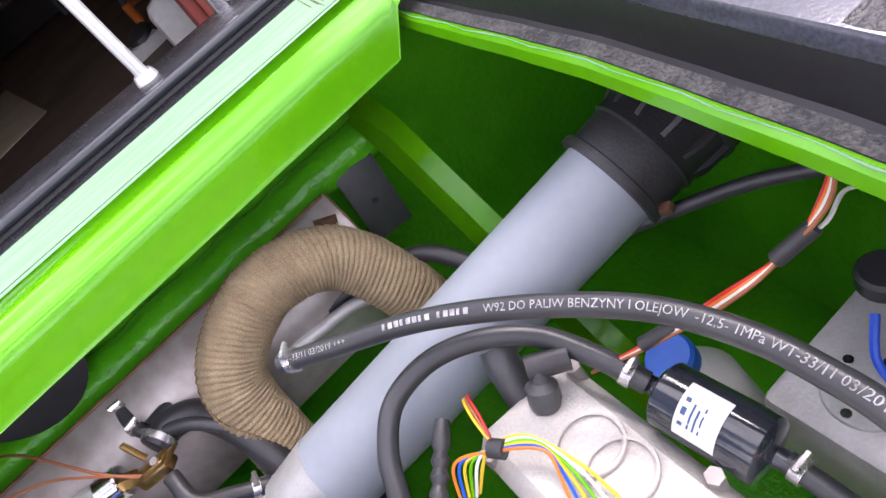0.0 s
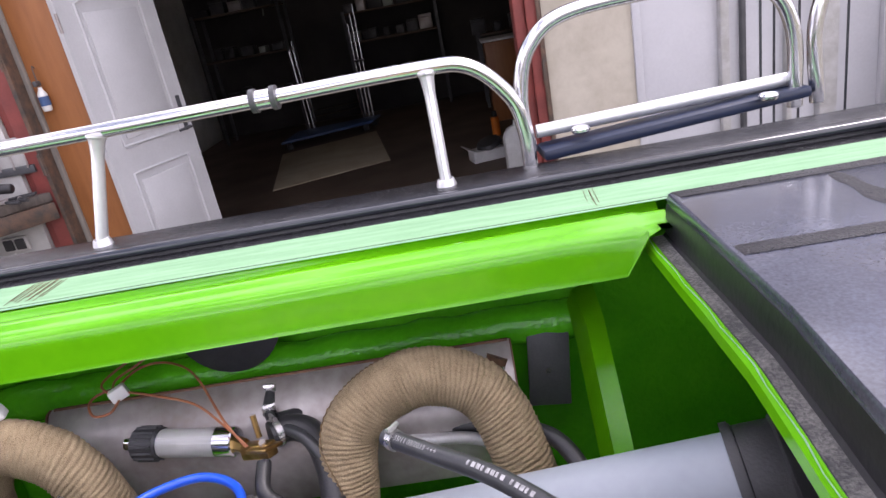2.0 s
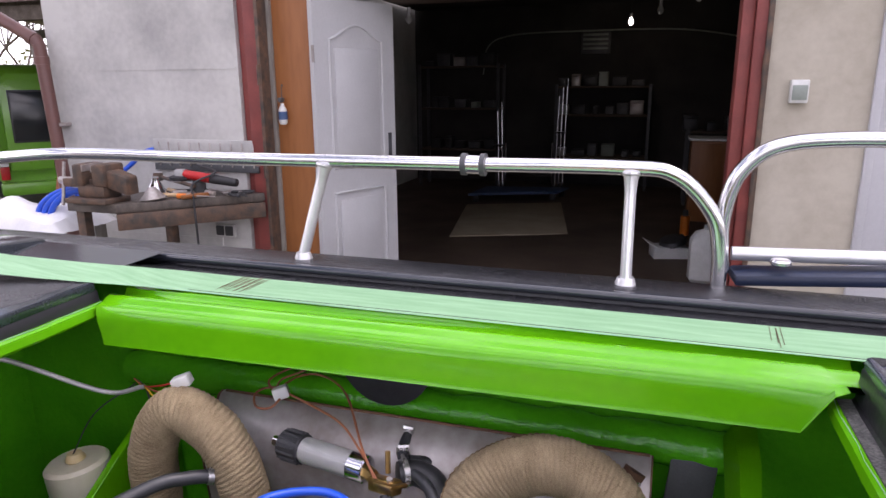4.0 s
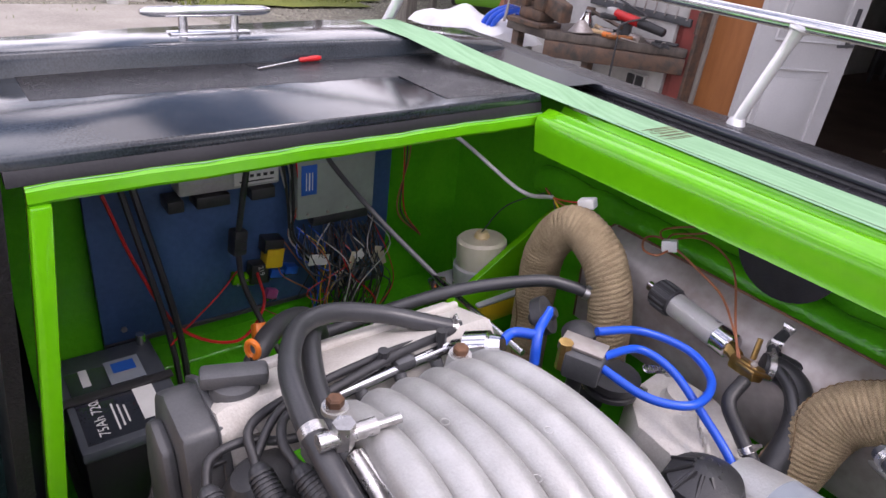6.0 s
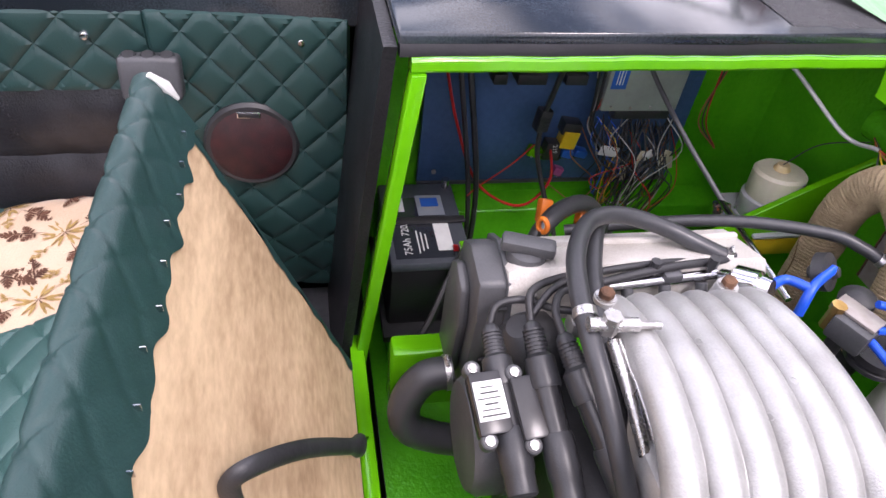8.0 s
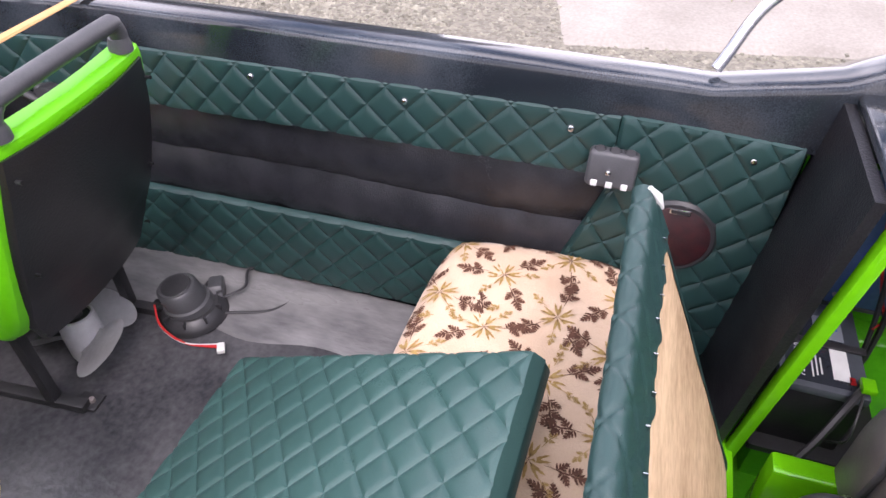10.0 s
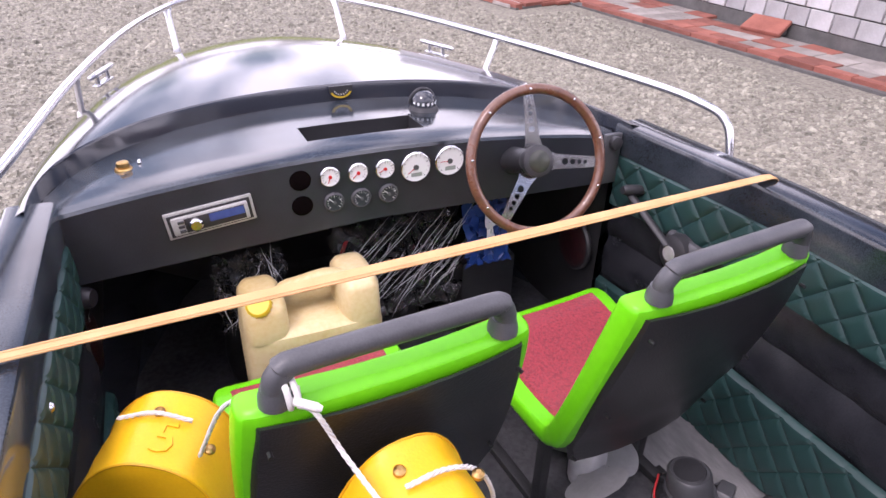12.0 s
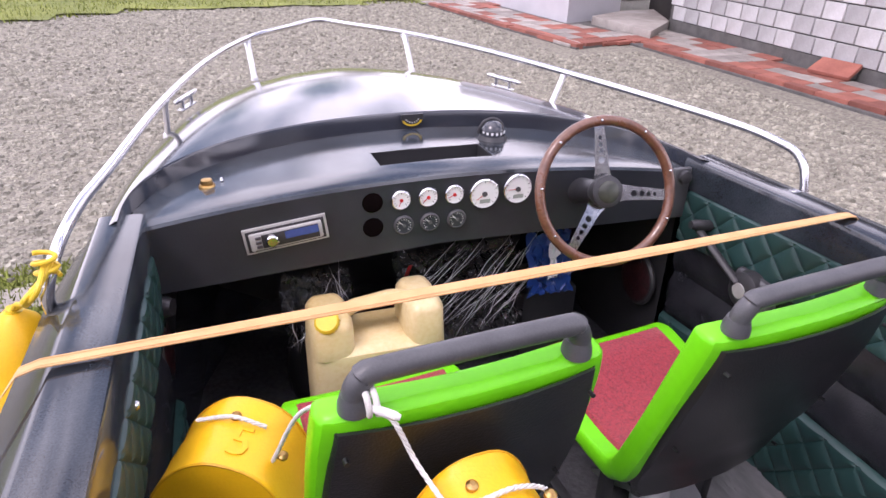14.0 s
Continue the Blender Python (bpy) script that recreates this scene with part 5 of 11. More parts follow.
muf = thing("muffler", "dull steel exhaust box welded along the transom", "muffler", at=(-0.02, -0.1, 0.85))
MP = [(-0.078, 1.018), (-0.072, 1.026), (-0.06, 1.024), (-0.008, 0.968), (0.0, 0.945), (-0.01, 0.84), (-0.11, 0.80), (-0.125, 0.95)]
part("shell", loft([[(x, y, z) for y, z in MP] for x in (-0.362, -0.2, 0, 0.2, 0.355)], close=True, cap=True), M["steel_dull"], muf)
part("weld_seam", tube([(-0.36, -0.07, 1.0255), (0.35, -0.07, 1.0255)], 0.003, 6, smooth=False), M["rust"], muf, "rusty welded seam")
for x in (-0.3645, 0.357):
    part("end_plate", prism([(x, y, z) for y, z in MP], (0.003, 0, 0)), M["rust"], muf)
part("stub", cyl((-0.325, -0.04, 0.975), (-0.342, -0.05, 1.012), 0.016, seg=14), M["rust"], muf, "rusty pipe stub")
hose_clamp((-0.335, -0.046, 0.998), (0.3, 0.25, -0.8), 0.0165, muf)
plate = thing("bracket_plate", "dark grey rounded steel plate screwed to the transom", "plate", at=(-0.40, -0.155, 0.93))
part("plate", box((-0.418, -0.108, 0.945), (0.066, 0.004, 0.128), 0.0018, (12, -6, 0)), M["plastic"], plate)
part("screw", cyl((-0.416, -0.106, 0.940), (-0.416, -0.1015, 0.941), 0.005, seg=8), M["chrome"], plate)
# closed black disc stands for the shade inside the opening
solid("transom_vent", lathe([(0.083, 0), (0.083, 1.0)], (0.064, -0.113, 1.105), (0.064, -0.108, 1.105), 36), M["rubber"], "round opening in the transom as a black disc", "vent")
solid("transom_ledge", tube([(-0.475 + 1.10 * k / 40, -0.150 + 0.002 * math.sin(9 * k), 1.003 + 0.002 * math.sin(5 * k)) for k in range(41)], lambda f: 0.033 + 0.0012 * math.sin(170 * f) + 0.001 * math.sin(61 * f), 20, 1), M["green_rough"], "green laminated ledge along the transom", "ledge", kind="structure")
rib = loft([[(-0.50, -0.13, 1.075), (-0.47, -0.13, 1.06), (-0.46, -0.13, 1.04)], [(-0.50, -0.05, 1.05), (-0.475, -0.05, 1.04), (-0.46, -0.06, 1.0)], [(-0.495, 0.10, 0.935), (-0.47, 0.10, 0.93), (-0.455, 0.09, 0.89)], [(-0.49, 0.4, 0.70), (-0.465, 0.4, 0.695), (-0.45, 0.39, 0.66)]])
bmesh.ops.solidify(rib, geom=rib.faces[:], thickness=0.012)
solid("gusset", rib, M["green"], "green diagonal stiffener in the engine bay", "stiffener", kind="structure")
solid("gusset", prism([(0.545, -0.165, 0.99), (0.54, 0.0, 0.90), (0.53, 0.25, 0.76), (0.53, 0.25, 0.5), (0.545, -0.165, 0.5)], (0.014, 0, 0), bevel=0.003), M["green"], "green diagonal stiffener in the engine bay", "stiffener", kind="structure")

# grey pipe
pipe = thing("blower_pipe", "thick grey plastic pipe with black ribbed coupling", "pipe", at=(-0.35, 0.205, 0.94))
PA, PB = Vector((-0.142, 0.168, 0.892)), Vector((-0.573, 0.241, 0.988))
PD = (PB - PA).normalized()
PU1 = PD.cross(Vector((0, 0, 1))).normalized()
PU2 = PU1.cross(PD)
part("pipe", lathe([(0.051, 0), (0.055, 0.0), (0.055, 0.3), (0.055, 1.0), (0.051, 1.0)], PA, PB, 48), M["pvc"], pipe, "smooth grey plastic pipe")
cp = part("coupling", lathe([(0.0585, 0), (0.0625, 0.008), (0.0625, 0.035), (0.060, 0.04), (0.060, 0.19), (0.0635, 0.20), (0.0635, 0.21), (0.0620, 0.22), (0.065, 0.5), (0.069, 0.85), (0.06, 1)], PB - PD * 0.002, PB + PD * 0.235, 44), M["rubber"], pipe, "black ribbed rubber coupling")
for k in range(12):
    a = 2 * math.pi * (k + 0.35) / 12
    d = PU1 * math.cos(a) + PU2 * math.sin(a)
    tn = PD.cross(d)
    q = PB + PD * 0.050
    rows = []
    for f, h in ((0.0, 0.060), (0.12, 0.0685), (0.5, 0.071), (0.95, 0.074), (1.0, 0.066)):
        c0 = q + PD * 0.175 * f
        rows.append([c0 + d * 0.058 - tn * 0.004, c0 + d * h - tn * 0.0026, c0 + d * h + tn * 0.0026, c0 + d * 0.058 + tn * 0.004])
    part("rib", loft(rows, close=True, cap=True), M["rubber"], cp)
for f in (0.098, 0.160):
    part("rib", ring(PB + PD * f, PD, 0.0625, 0.007, 0.0085, 40), M["rubber"], cp)
part("flange", ring(PB, PD, 0.0555, 0.009, 0.0095, 44), M["rubber"], pipe)
part("clamp_end", box(PB + PD * 0.012 - PU2 * 0.02 - PU1 * -0.063, (0.012, 0.016, 0.012), 0.003, (20, 10, 30)), M["rust"], pipe, "rusty clamp screw")
part("collar", lathe([(0.05, 0), (0.052, 0.4), (0.056, 1)], PA - PD * 0.06, PA + PD * 0.004, 30), M["cast_alu"], pipe, "silver pipe collar")
part("stay", box(PA + Vector((0.0, 0.03, -0.07)), (0.02, 0.02, 0.14), 0.003), M["steel_dull"], pipe)

# fuel hoses and filter on the port side
ht, hpath = hose_thing("fuel_hose", "black rubber fuel hose with white printed lettering", [(-0.200, 0.155, 1.050), (-0.255, 0.203, 1.056), (-0.315, 0.255, 1.062), (-0.366, 0.310, 1.064), (-0.413, 0.371, 1.064), (-0.448, 0.430, 1.062), (-0.466, 0.489, 1.06), (-0.471, 0.539, 1.058), (-0.468, 0.60, 1.05), (-0.45, 0.70, 1.0), (-0.43, 0.78, 0.92)], 0.0105, clamps=(0.02,), seg=18)
seen_from = Vector((0.09, 0.2, 0.43))
for words, at, size in (("WT-33/11 03/2019 +++", 0.006, 0.0085), ("W92 DO PALIW BENZYNY I OLEJOW  -12,5- 1MPa WT-33/11 03/2019", 0.235, 0.0100)):
    part("print", print_on_tube(words, size, hpath, at, 0.0105, seen_from), M["hose_print"], ht, "white printed lettering", smooth=False)
bars = bmesh.new()
for a, w in ((0.132, 0.052), (0.190, 0.038)):
    p0, p1 = along(hpath, a)[0], along(hpath, a + w)[0]
    t = (p1 - p0).normalized()
    n = (seen_from - t * seen_from.dot(t)).normalized()
    u = n.cross(t)
    hgt = 0.0028
    for j in range(int(w / 0.0065)):
        a0, a1 = a + 0.0065 * j, a + 0.0065 * j + (0.0048 if j % 3 else 0.003)
        loft([[along(hpath, q)[0] + n * 0.0107 - u * hgt, along(hpath, q)[0] + n * 0.0111, along(hpath, q)[0] + n * 0.0107 + u * hgt] for q in (a0, a1)], bm=bars)
part("print_bar", bars, M["hose_print"], ht)
hose_thing("fuel_hose", "black rubber hose looping to the fuel filter", [(-0.17, 0.36, 0.93), (-0.201, 0.310, 0.970), (-0.221, 0.282, 0.990), (-0.255, 0.259, 1.005), (-0.305, 0.263, 1.015), (-0.352, 0.289, 1.015), (-0.390, 0.325, 1.003), (-0.411, 0.374, 0.985), (-0.422, 0.415, 0.968)], 0.0105, clamps=(0.08, 0.95))
ff = thing("fuel_filter", "black cylindrical fuel filter with white label", "filter", at=(-0.432, 0.47, 0.92))
part("body", lathe([(0.008, 0), (0.009, 0.1), (0.025, 0.13), (0.029, 0.16), (0.029, 0.84), (0.025, 0.87), (0.009, 0.9), (0.008, 1)], (-0.423, 0.412, 0.965), (-0.437, 0.535, 0.957), 28), M["black_gel"], ff)
ax0, ax1 = Vector((-0.4283, 0.455, 0.9622)), Vector((-0.4322, 0.49, 0.9599))
rows = []
for k in range(11):
    a = radians(20 + 9 * k)
    d = Vector((math.cos(a), 0.11 * math.cos(a), math.sin(a))).normalized() * 0.0297
    rows.append([ax0 + d, ax1 + d])
lo = part("label", loft(rows), M["white_plastic"], ff, "white paper label with print")
for k, (f0, f1, a0, a1) in enumerate(((0.1, 0.22, 40, 85), (0.32, 0.37, 40, 80), (0.45, 0.5, 40, 75), (0.58, 0.62, 40, 82))):
    part("print_bar", loft([[ax0.lerp(ax1, f) + Vector((math.cos(radians(a)), 0.11 * math.cos(radians(a)), math.sin(radians(a)))).normalized() * 0.0301 for f in (f0, f1)] for a in (a0, (a0 + a1) / 2, a1)]), M["blue_panel"], lo)
hose_thing("fuel_hose", "short black hose behind the fuel filter", [(-0.437, 0.53, 0.957), (-0.438, 0.58, 0.95), (-0.44, 0.66, 0.92)], 0.009, clamps=(0.1,))
cn = thing("coolant_bottle", "pale plastic bottle with blue screw cap", "bottle", at=(-0.49, 0.385, 0.78))
part("bottle", lathe([(0.03, 0), (0.045, 0.1), (0.045, 0.7), (0.024, 0.95), (0.022, 1)], (-0.505, 0.40, 0.70), (-0.475, 0.378, 0.885), 22), M["white_plastic"], cn)
part("cap", lathe([(0.025, 0), (0.026, 0.8), (0.023, 1)], (-0.475, 0.378, 0.882), (-0.471, 0.375, 0.902), 22), M["blue"], cn, "blue screw cap")
tk = thing("pump_housing", "dull aluminium box with a round screwed plate", "pump", at=(-0.58, 0.53, 0.7))
part("housing", box((-0.585, 0.555, 0.82), (0.19, 0.20, 0.13), 0.012), M["silver"], tk)
pl = part("round_plate", cyl((-0.545, 0.52, 0.885), (-0.545, 0.52, 0.89), 0.036, seg=30, edge=0.001), M["cast_alu"], tk)
for k in range(6):
    a = 2 * math.pi * k / 6
    part("screw", cyl((-0.545 + 0.029 * math.cos(a), 0.52 + 0.029 * math.sin(a), 0.889), (-0.545 + 0.029 * math.cos(a), 0.52 + 0.029 * math.sin(a), 0.893), 0.0045, seg=8), M["chrome"], pl)
part("cap", cyl((-0.645, 0.475, 0.885), (-0.645, 0.475, 0.91), 0.024, seg=20, edge=0.004), M["rubber"], tk, "black cap")
part("terminal", tube([(-0.56, 0.53, 0.89), (-0.565, 0.515, 0.91), (-0.59, 0.50, 0.93)], 0.004, 8), M["blue_hose"], tk, "blue crimp terminal")
hose_thing("bilge_cable", "black cable along the hull side", [(-0.52, 0.255, 0.95), (-0.596, 0.302, 0.950), (-0.649, 0.364, 0.970), (-0.72, 0.48, 1.0), (-0.85, 0.6, 1.05)], 0.008)


def wire(pts, r, material, label, name="wire"):
    return solid(name, tube(pts, r, 6, 8), M[material], label, "wire")


for k, m in enumerate(("red", "orange", "white_plastic", "copper_wire")):
    o = 0.003 * k
    wire([(-0.571 + o, 0.499, 1.165), (-0.558 + o, 0.494 + o, 1.12), (-0.530 + o * 0.3, 0.485, 1.080), (-0.491, 0.452 + o, 1.045), (-0.438, 0.406 + o * 0.5, 1.0), (-0.40, 0.37, 0.97)], 0.0017, m, "thin coloured wire in a loose loom")
wire([(-0.60, 0.54, 1.08), (-0.577, 0.499, 1.10), (-0.550, 0.497, 1.092), (-0.528, 0.485, 1.080)], 0.0017, "white_plastic", "thin white wire in a loose loom")
for c, d in (((-0.532, 0.486, 1.082), (0.028, -0.02, -0.028)), ((-0.45, 0.415, 1.008), (0.03, -0.025, -0.02)), ((-0.569, 0.498, 1.155), (0.006, -0.002, -0.02))):
    solid("wire_tape", cyl(Vector(c) - Vector(d) * 0.4, Vector(c) + Vector(d) * 0.4, 0.0065, seg=10), M["rubber"], "black tape round a wire loom", "tape")
for k, m in enumerate(("yellow_plastic", "white_plastic", "green", "yellow_plastic", "blue_hose", "orange")):
    o = 0.004 * (k - 2.5)
    wire([(-0.246 + o, 0.361, 0.955), (-0.268 + o, 0.352 - o, 0.985), (-0.293, 0.365 + o * 0.4, 0.992), (-0.320, 0.389 + o, 0.990), (-0.323 + o, 0.423, 0.978), (-0.315 + o * 2, 0.46, 0.965)], 0.0016, m, "thin coloured wire over the valve cover")
for k, m in enumerate(("red", "copper_wire", "yellow_plastic")):
    o = 0.003 * k
    wire([(-0.31 + o, 0.30, 0.985), (-0.307 + o, 0.315, 1.0), (-0.302 + o, 0.34, 1.0), (-0.293, 0.365 + o, 0.992)], 0.0014, m, "thin coloured wire over the valve cover")
solid("wire_tape", cyl((-0.29, 0.36, 0.99), (-0.298, 0.372, 0.99), 0.009, seg=10), M["rubber"], "black tape round a wire loom", "tape")
sb = thing("plug_connector", "grey rubber plug connector with printed sleeve", "connector", at=(-0.36, 0.34, 0.98))
part("boot", lathe([(0.013, 0), (0.0155, 0.2), (0.0155, 0.55), (0.009, 0.7), (0.009, 1)], (-0.352, 0.352, 0.957), (-0.368, 0.342, 0.995), 16), M["plastic"], sb)
part("sleeve", cyl((-0.362, 0.335, 0.995), (-0.395, 0.355, 0.99), 0.012, seg=14), M["rubber"], sb)
bt = thing("rubber_bellows", "black ribbed rubber sleeve beside the engine", "sleeve", at=(-0.24, 0.33, 0.95))
part("sleeve", lathe([(0.007, 0), (0.009, 0.1), (0.006, 0.2), (0.009, 0.3), (0.006, 0.4), (0.009, 0.5), (0.006, 0.6), (0.009, 0.7), (0.007, 1)], (-0.226, 0.354, 0.98), (-0.276, 0.303, 0.99), 12), M["rubber"], bt)

# cooling water fittings at the exhaust box
hose_thing("cooling_hose", "black rubber hose clamped to the exhaust box", [(0.001, -0.066, 1.015), (0.003, -0.03, 0.998), (-0.012, -0.003, 0.985), (-0.06, 0.03, 0.975), (-0.10, 0.07, 0.93), (-0.11, 0.10, 0.85)], 0.0085, "hose", clamps=(0.06, 0.25))
hose_thing("cooling_hose", "black rubber hose behind the wrapped exhaust", [(-0.012, -0.012, 0.985), (-0.058, -0.038, 0.972), (-0.12, -0.04, 0.955), (-0.22, -0.02, 0.935), (-0.32, 0.0, 0.93), (-0.40, 0.04, 0.925), (-0.44, 0.12, 0.90)], 0.012, "rubber")
solid("braided_hose", tube([(-0.14, -0.02, 0.93), (-0.21, 0.0, 0.925), (-0.30, 0.015, 0.92), (-0.36, 0.05, 0.89)], 0.009, 12, 8), M["silver"], "clear braided hose behind the exhaust", "hose")
hose_thing("cooling_hose", "thick black rubber elbow hose beside the brass valve", [(-0.004, 0.012, 0.978), (-0.03, -0.004, 0.975), (-0.062, 0.006, 0.965), (-0.09, 0.055, 0.94), (-0.098, 0.11, 0.88), (-0.10, 0.13, 0.80)], 0.0195, "rubber", clamps=(0.06,))
fil = thing("water_strainer", "clear inline water strainer with black ribbed cap", "strainer", at=(0.1, 0.01, 0.985))
A, B = Vector((0.213, -0.002, 0.99)), Vector((0.03, 0.03, 0.988))
part("bowl", lathe([(0.0205, 0), (0.0205, 1)], A.lerp(B, 0.3), A.lerp(B, 0.8), 24), M["glass"], fil, "clear plastic bowl")
part("mesh_core", cyl(A.lerp(B, 0.3), A.lerp(B, 0.8), 0.0165, seg=18), M["white_plastic"], fil, "pale filter mesh")
cpc = part("cap", cyl(A.lerp(B, 0.1), A.lerp(B, 0.32), 0.0235, seg=24, edge=0.002), M["rubber"], fil, "black ribbed cap")
for k in range(14):
    a = 2 * math.pi * k / 14
    d = Vector((0.17, 1, 0)).normalized() * math.cos(a) + Vector((0, 0, 1)) * math.sin(a)
    part("rib", tube([A.lerp(B, 0.12) + d * 0.0235, A.lerp(B, 0.3) + d * 0.0235], 0.0024, 5, smooth=False), M["rubber"], cpc)
part("nozzle", cyl(A, A.lerp(B, 0.12), 0.009, seg=14), M["chrome"], fil)
part("end_cap", cyl(A.lerp(B, 0.8), A.lerp(B, 0.96), 0.021, seg=20, edge=0.002), M["chrome"], fil, "chromed end cap")
br = thing("brass_valve", "worn brass valve fitting with square plate", "valve", at=(0.0, 0.055, 0.97))
part("body", box((0.0, 0.052, 0.985), (0.05, 0.022, 0.022), 0.004, (15, 10, -20)), M["brass"], br)
part("plate", box((-0.012, 0.06, 0.993), (0.036, 0.036, 0.006), 0.002, (20, 10, -20)), M["brass"], br)
part("nut", cyl((0.022, 0.04, 0.985), (0.04, 0.03, 0.987), 0.011, seg=6), M["brass"], br)
part("screw", cyl((-0.012, 0.06, 0.996), (-0.012, 0.062, 1.004), 0.005, seg=8), M["steel_dull"], br)
part("stem", cyl((0.004, 0.03, 0.99), (0.008, 0.02, 1.02), 0.004, seg=8), M["brass"], br)
hose_thing("cooling_hose", "black rubber hose down from the brass valve", [(-0.012, 0.075, 0.98), (-0.019, 0.115, 0.962), (-0.052, 0.122, 0.932), (-0.09, 0.13, 0.90), (-0.12, 0.15, 0.84)], 0.010, "rubber", clamps=(0.6,))
cw = thing("wire_connector", "white plug connector with brown looped wires", "connector", at=(0.237, -0.066, 1.03))
part("plug", box((0.226, -0.048, 1.05), (0.026, 0.02, 0.02), 0.003, (10, 15, 30)), M["white_plastic"], cw, "white plastic plug")
for pts in ([(0.237, -0.076, 1.05), (0.226, -0.11, 1.052), (0.199, -0.124, 1.052), (0.156, -0.108, 1.05), (0.109, -0.061, 1.048), (0.044, 0.031, 1.025), (0.015, 0.055, 0.995)], [(0.259, -0.07, 1.045), (0.215, -0.05, 1.049), (0.161, -0.031, 1.045), (0.093, 0, 1.04), (0.044, 0.036, 1.022), (0.012, 0.055, 0.995)], [(0.241, -0.075, 1.045), (0.267, -0.062, 1.045), (0.271, -0.039, 1.043), (0.248, -0.009, 1.04), (0.223, -0.009, 1.042), (0.217, -0.03, 1.048)], [(0.237, -0.05, 1.05), (0.244, -0.08, 1.056), (0.221, -0.106, 1.062), (0.19, -0.13, 1.075)], [(0.237, -0.045, 1.05), (0.262, -0.07, 1.056), (0.251, -0.101, 1.062), (0.21, -0.135, 1.075)]):
    part("wire", tube(pts, 0.0019, 6, 8), M["copper_wire"], cw, "brown wire")
wc = thing("wire_connector", "pale plug connector with thin wires on the exhaust", "connector", at=(0.37, 0.03, 1.08))
part("plug", box((0.355, 0.03, 1.088), (0.03, 0.022, 0.018), 0.003, (0, 20, 20)), M["white_plastic"], wc)
for k, m in enumerate(("red", "copper_wire", "yellow_plastic", "rubber")):
    part("wire", tube([(0.36, 0.03, 1.088), (0.40, 0.02 + 0.008 * k, 1.07 - 0.008 * k), (0.46, 0.0, 1.05), (0.50, -0.02, 1.05)], 0.0016, 5, 6), M[m], wc)
hose_thing("cooling_hose", "black rubber hose from the exhaust to the starboard side", [(0.268, 0.085, 0.968), (0.295, 0.11, 0.975), (0.327, 0.155, 0.980), (0.386, 0.279, 0.962), (0.436, 0.405, 0.922), (0.47, 0.545, 0.88)], 0.0105, clamps=(0.03,))

# throttle cable
cable = thing("throttle_cable", "grey throttle cable with chromed end clamp", "cable", at=(0.47, 0.25, 0.93))
part("cable", tube([(0.74, 0.37, 1.15), (0.703, 0.348, 1.085), (0.59, 0.312, 1.015), (0.463, 0.254, 0.935)], 0.0048, 10, 8), M["plastic"], cable)
part("rod", tube([(0.47, 0.258, 0.937), (0.234, 0.262, 0.93)], 0.0055, 12, smooth=False), M["chrome"], cable, "chromed rod")
part("clamp", box((0.463, 0.254, 0.92), (0.03, 0.02, 0.035), 0.004, (0, 20, 10)), M["chrome"], cable)
part("clamp_nut", cyl((0.45, 0.265, 0.905), (0.45, 0.285, 0.905), 0.009, seg=6), M["chrome"], cable)

# reservoir
M["cream_plastic"] = mat("translucent_cream_plastic", (0.74, 0.70, 0.56), (0.62, 0.57, 0.42), 0.35, 9)
M["fluid_grey"] = mat("translucent_grey_plastic", (0.46, 0.47, 0.46), (0.38, 0.39, 0.40), 0.3, 9)
rs = thing("fluid_reservoir", "translucent white fluid reservoir on a yellow-green base", "reservoir", at=(0.605, 0.02, 0.75))
part("tank", lathe([(0.053, 0), (0.054, 0.03), (0.054, 0.9), (0.048, 1)], (0.604, 0.023, 0.838), (0.61, 0.025, 0.898), 32), M["cream_plastic"], rs)
part("lower_tank", lathe([(0.058, 0), (0.06, 0.06), (0.06, 0.93), (0.054, 1)], (0.60, 0.022, 0.79), (0.604, 0.023, 0.838), 32), M["fluid_grey"], rs, "grey translucent lower half with fluid")
part("flange", box((0.60, 0.022, 0.786), (0.15, 0.125, 0.008), 0.003), M["fluid_grey"], rs)
part("base", box((0.595, 0.02, 0.757), (0.14, 0.115, 0.05), 0.010), M["yellow_plastic"], rs, "yellow-green base")
part("screw", cyl((0.62, 0.078, 0.79), (0.62, 0.078, 0.80), 0.005, seg=8), M["fitting"], rs)
part("cloth_plug", lathe([(0.014, 0), (0.018, 0.4), (0.012, 1)], (0.61, 0.025, 0.894), (0.611, 0.026, 0.912), 10), M["jerry"], rs, "tan plug in the filler")
wire([(0.46, 0.0, 1.05), (0.53, 0.02, 1.04), (0.62, 0.12, 1.13), (0.64, 0.2, 1.165), (0.6, 0.4, 1.17)], 0.004, "silver", "light grey cable under the side deck", "cable")
wire([(0.61, 0.03, 0.91), (0.58, 0.0, 0.98), (0.50, -0.02, 1.04)], 0.0013, "rubber", "thin black wire from the reservoir")

# ---------------------------------------------------------------- starboard electrics
M["pink_plastic"] = mat("pink_plastic", (0.42, 0.09, 0.26), (0.34, 0.07, 0.2), 0.4, 20)
M["paper_tan"] = mat("yellowed_paper", (0.62, 0.56, 0.40), (0.48, 0.42, 0.28), 0.8, 30)
eqp = thing("equipment_panel", "faded blue equipment panel on the hull side", "panel", at=(0.92, 0.4, 0.7))
part("board", box((0.915, 0.4, 0.86), (0.012, 0.66, 0.40), 0.003), M["blue_panel"], eqp)
for y in (0.1, 0.69):
    for z in (0.69, 1.03):
        part("screw", cyl((0.91, y, z), (0.905, y, z), 0.006, seg=8), M["steel_dull"], eqp)
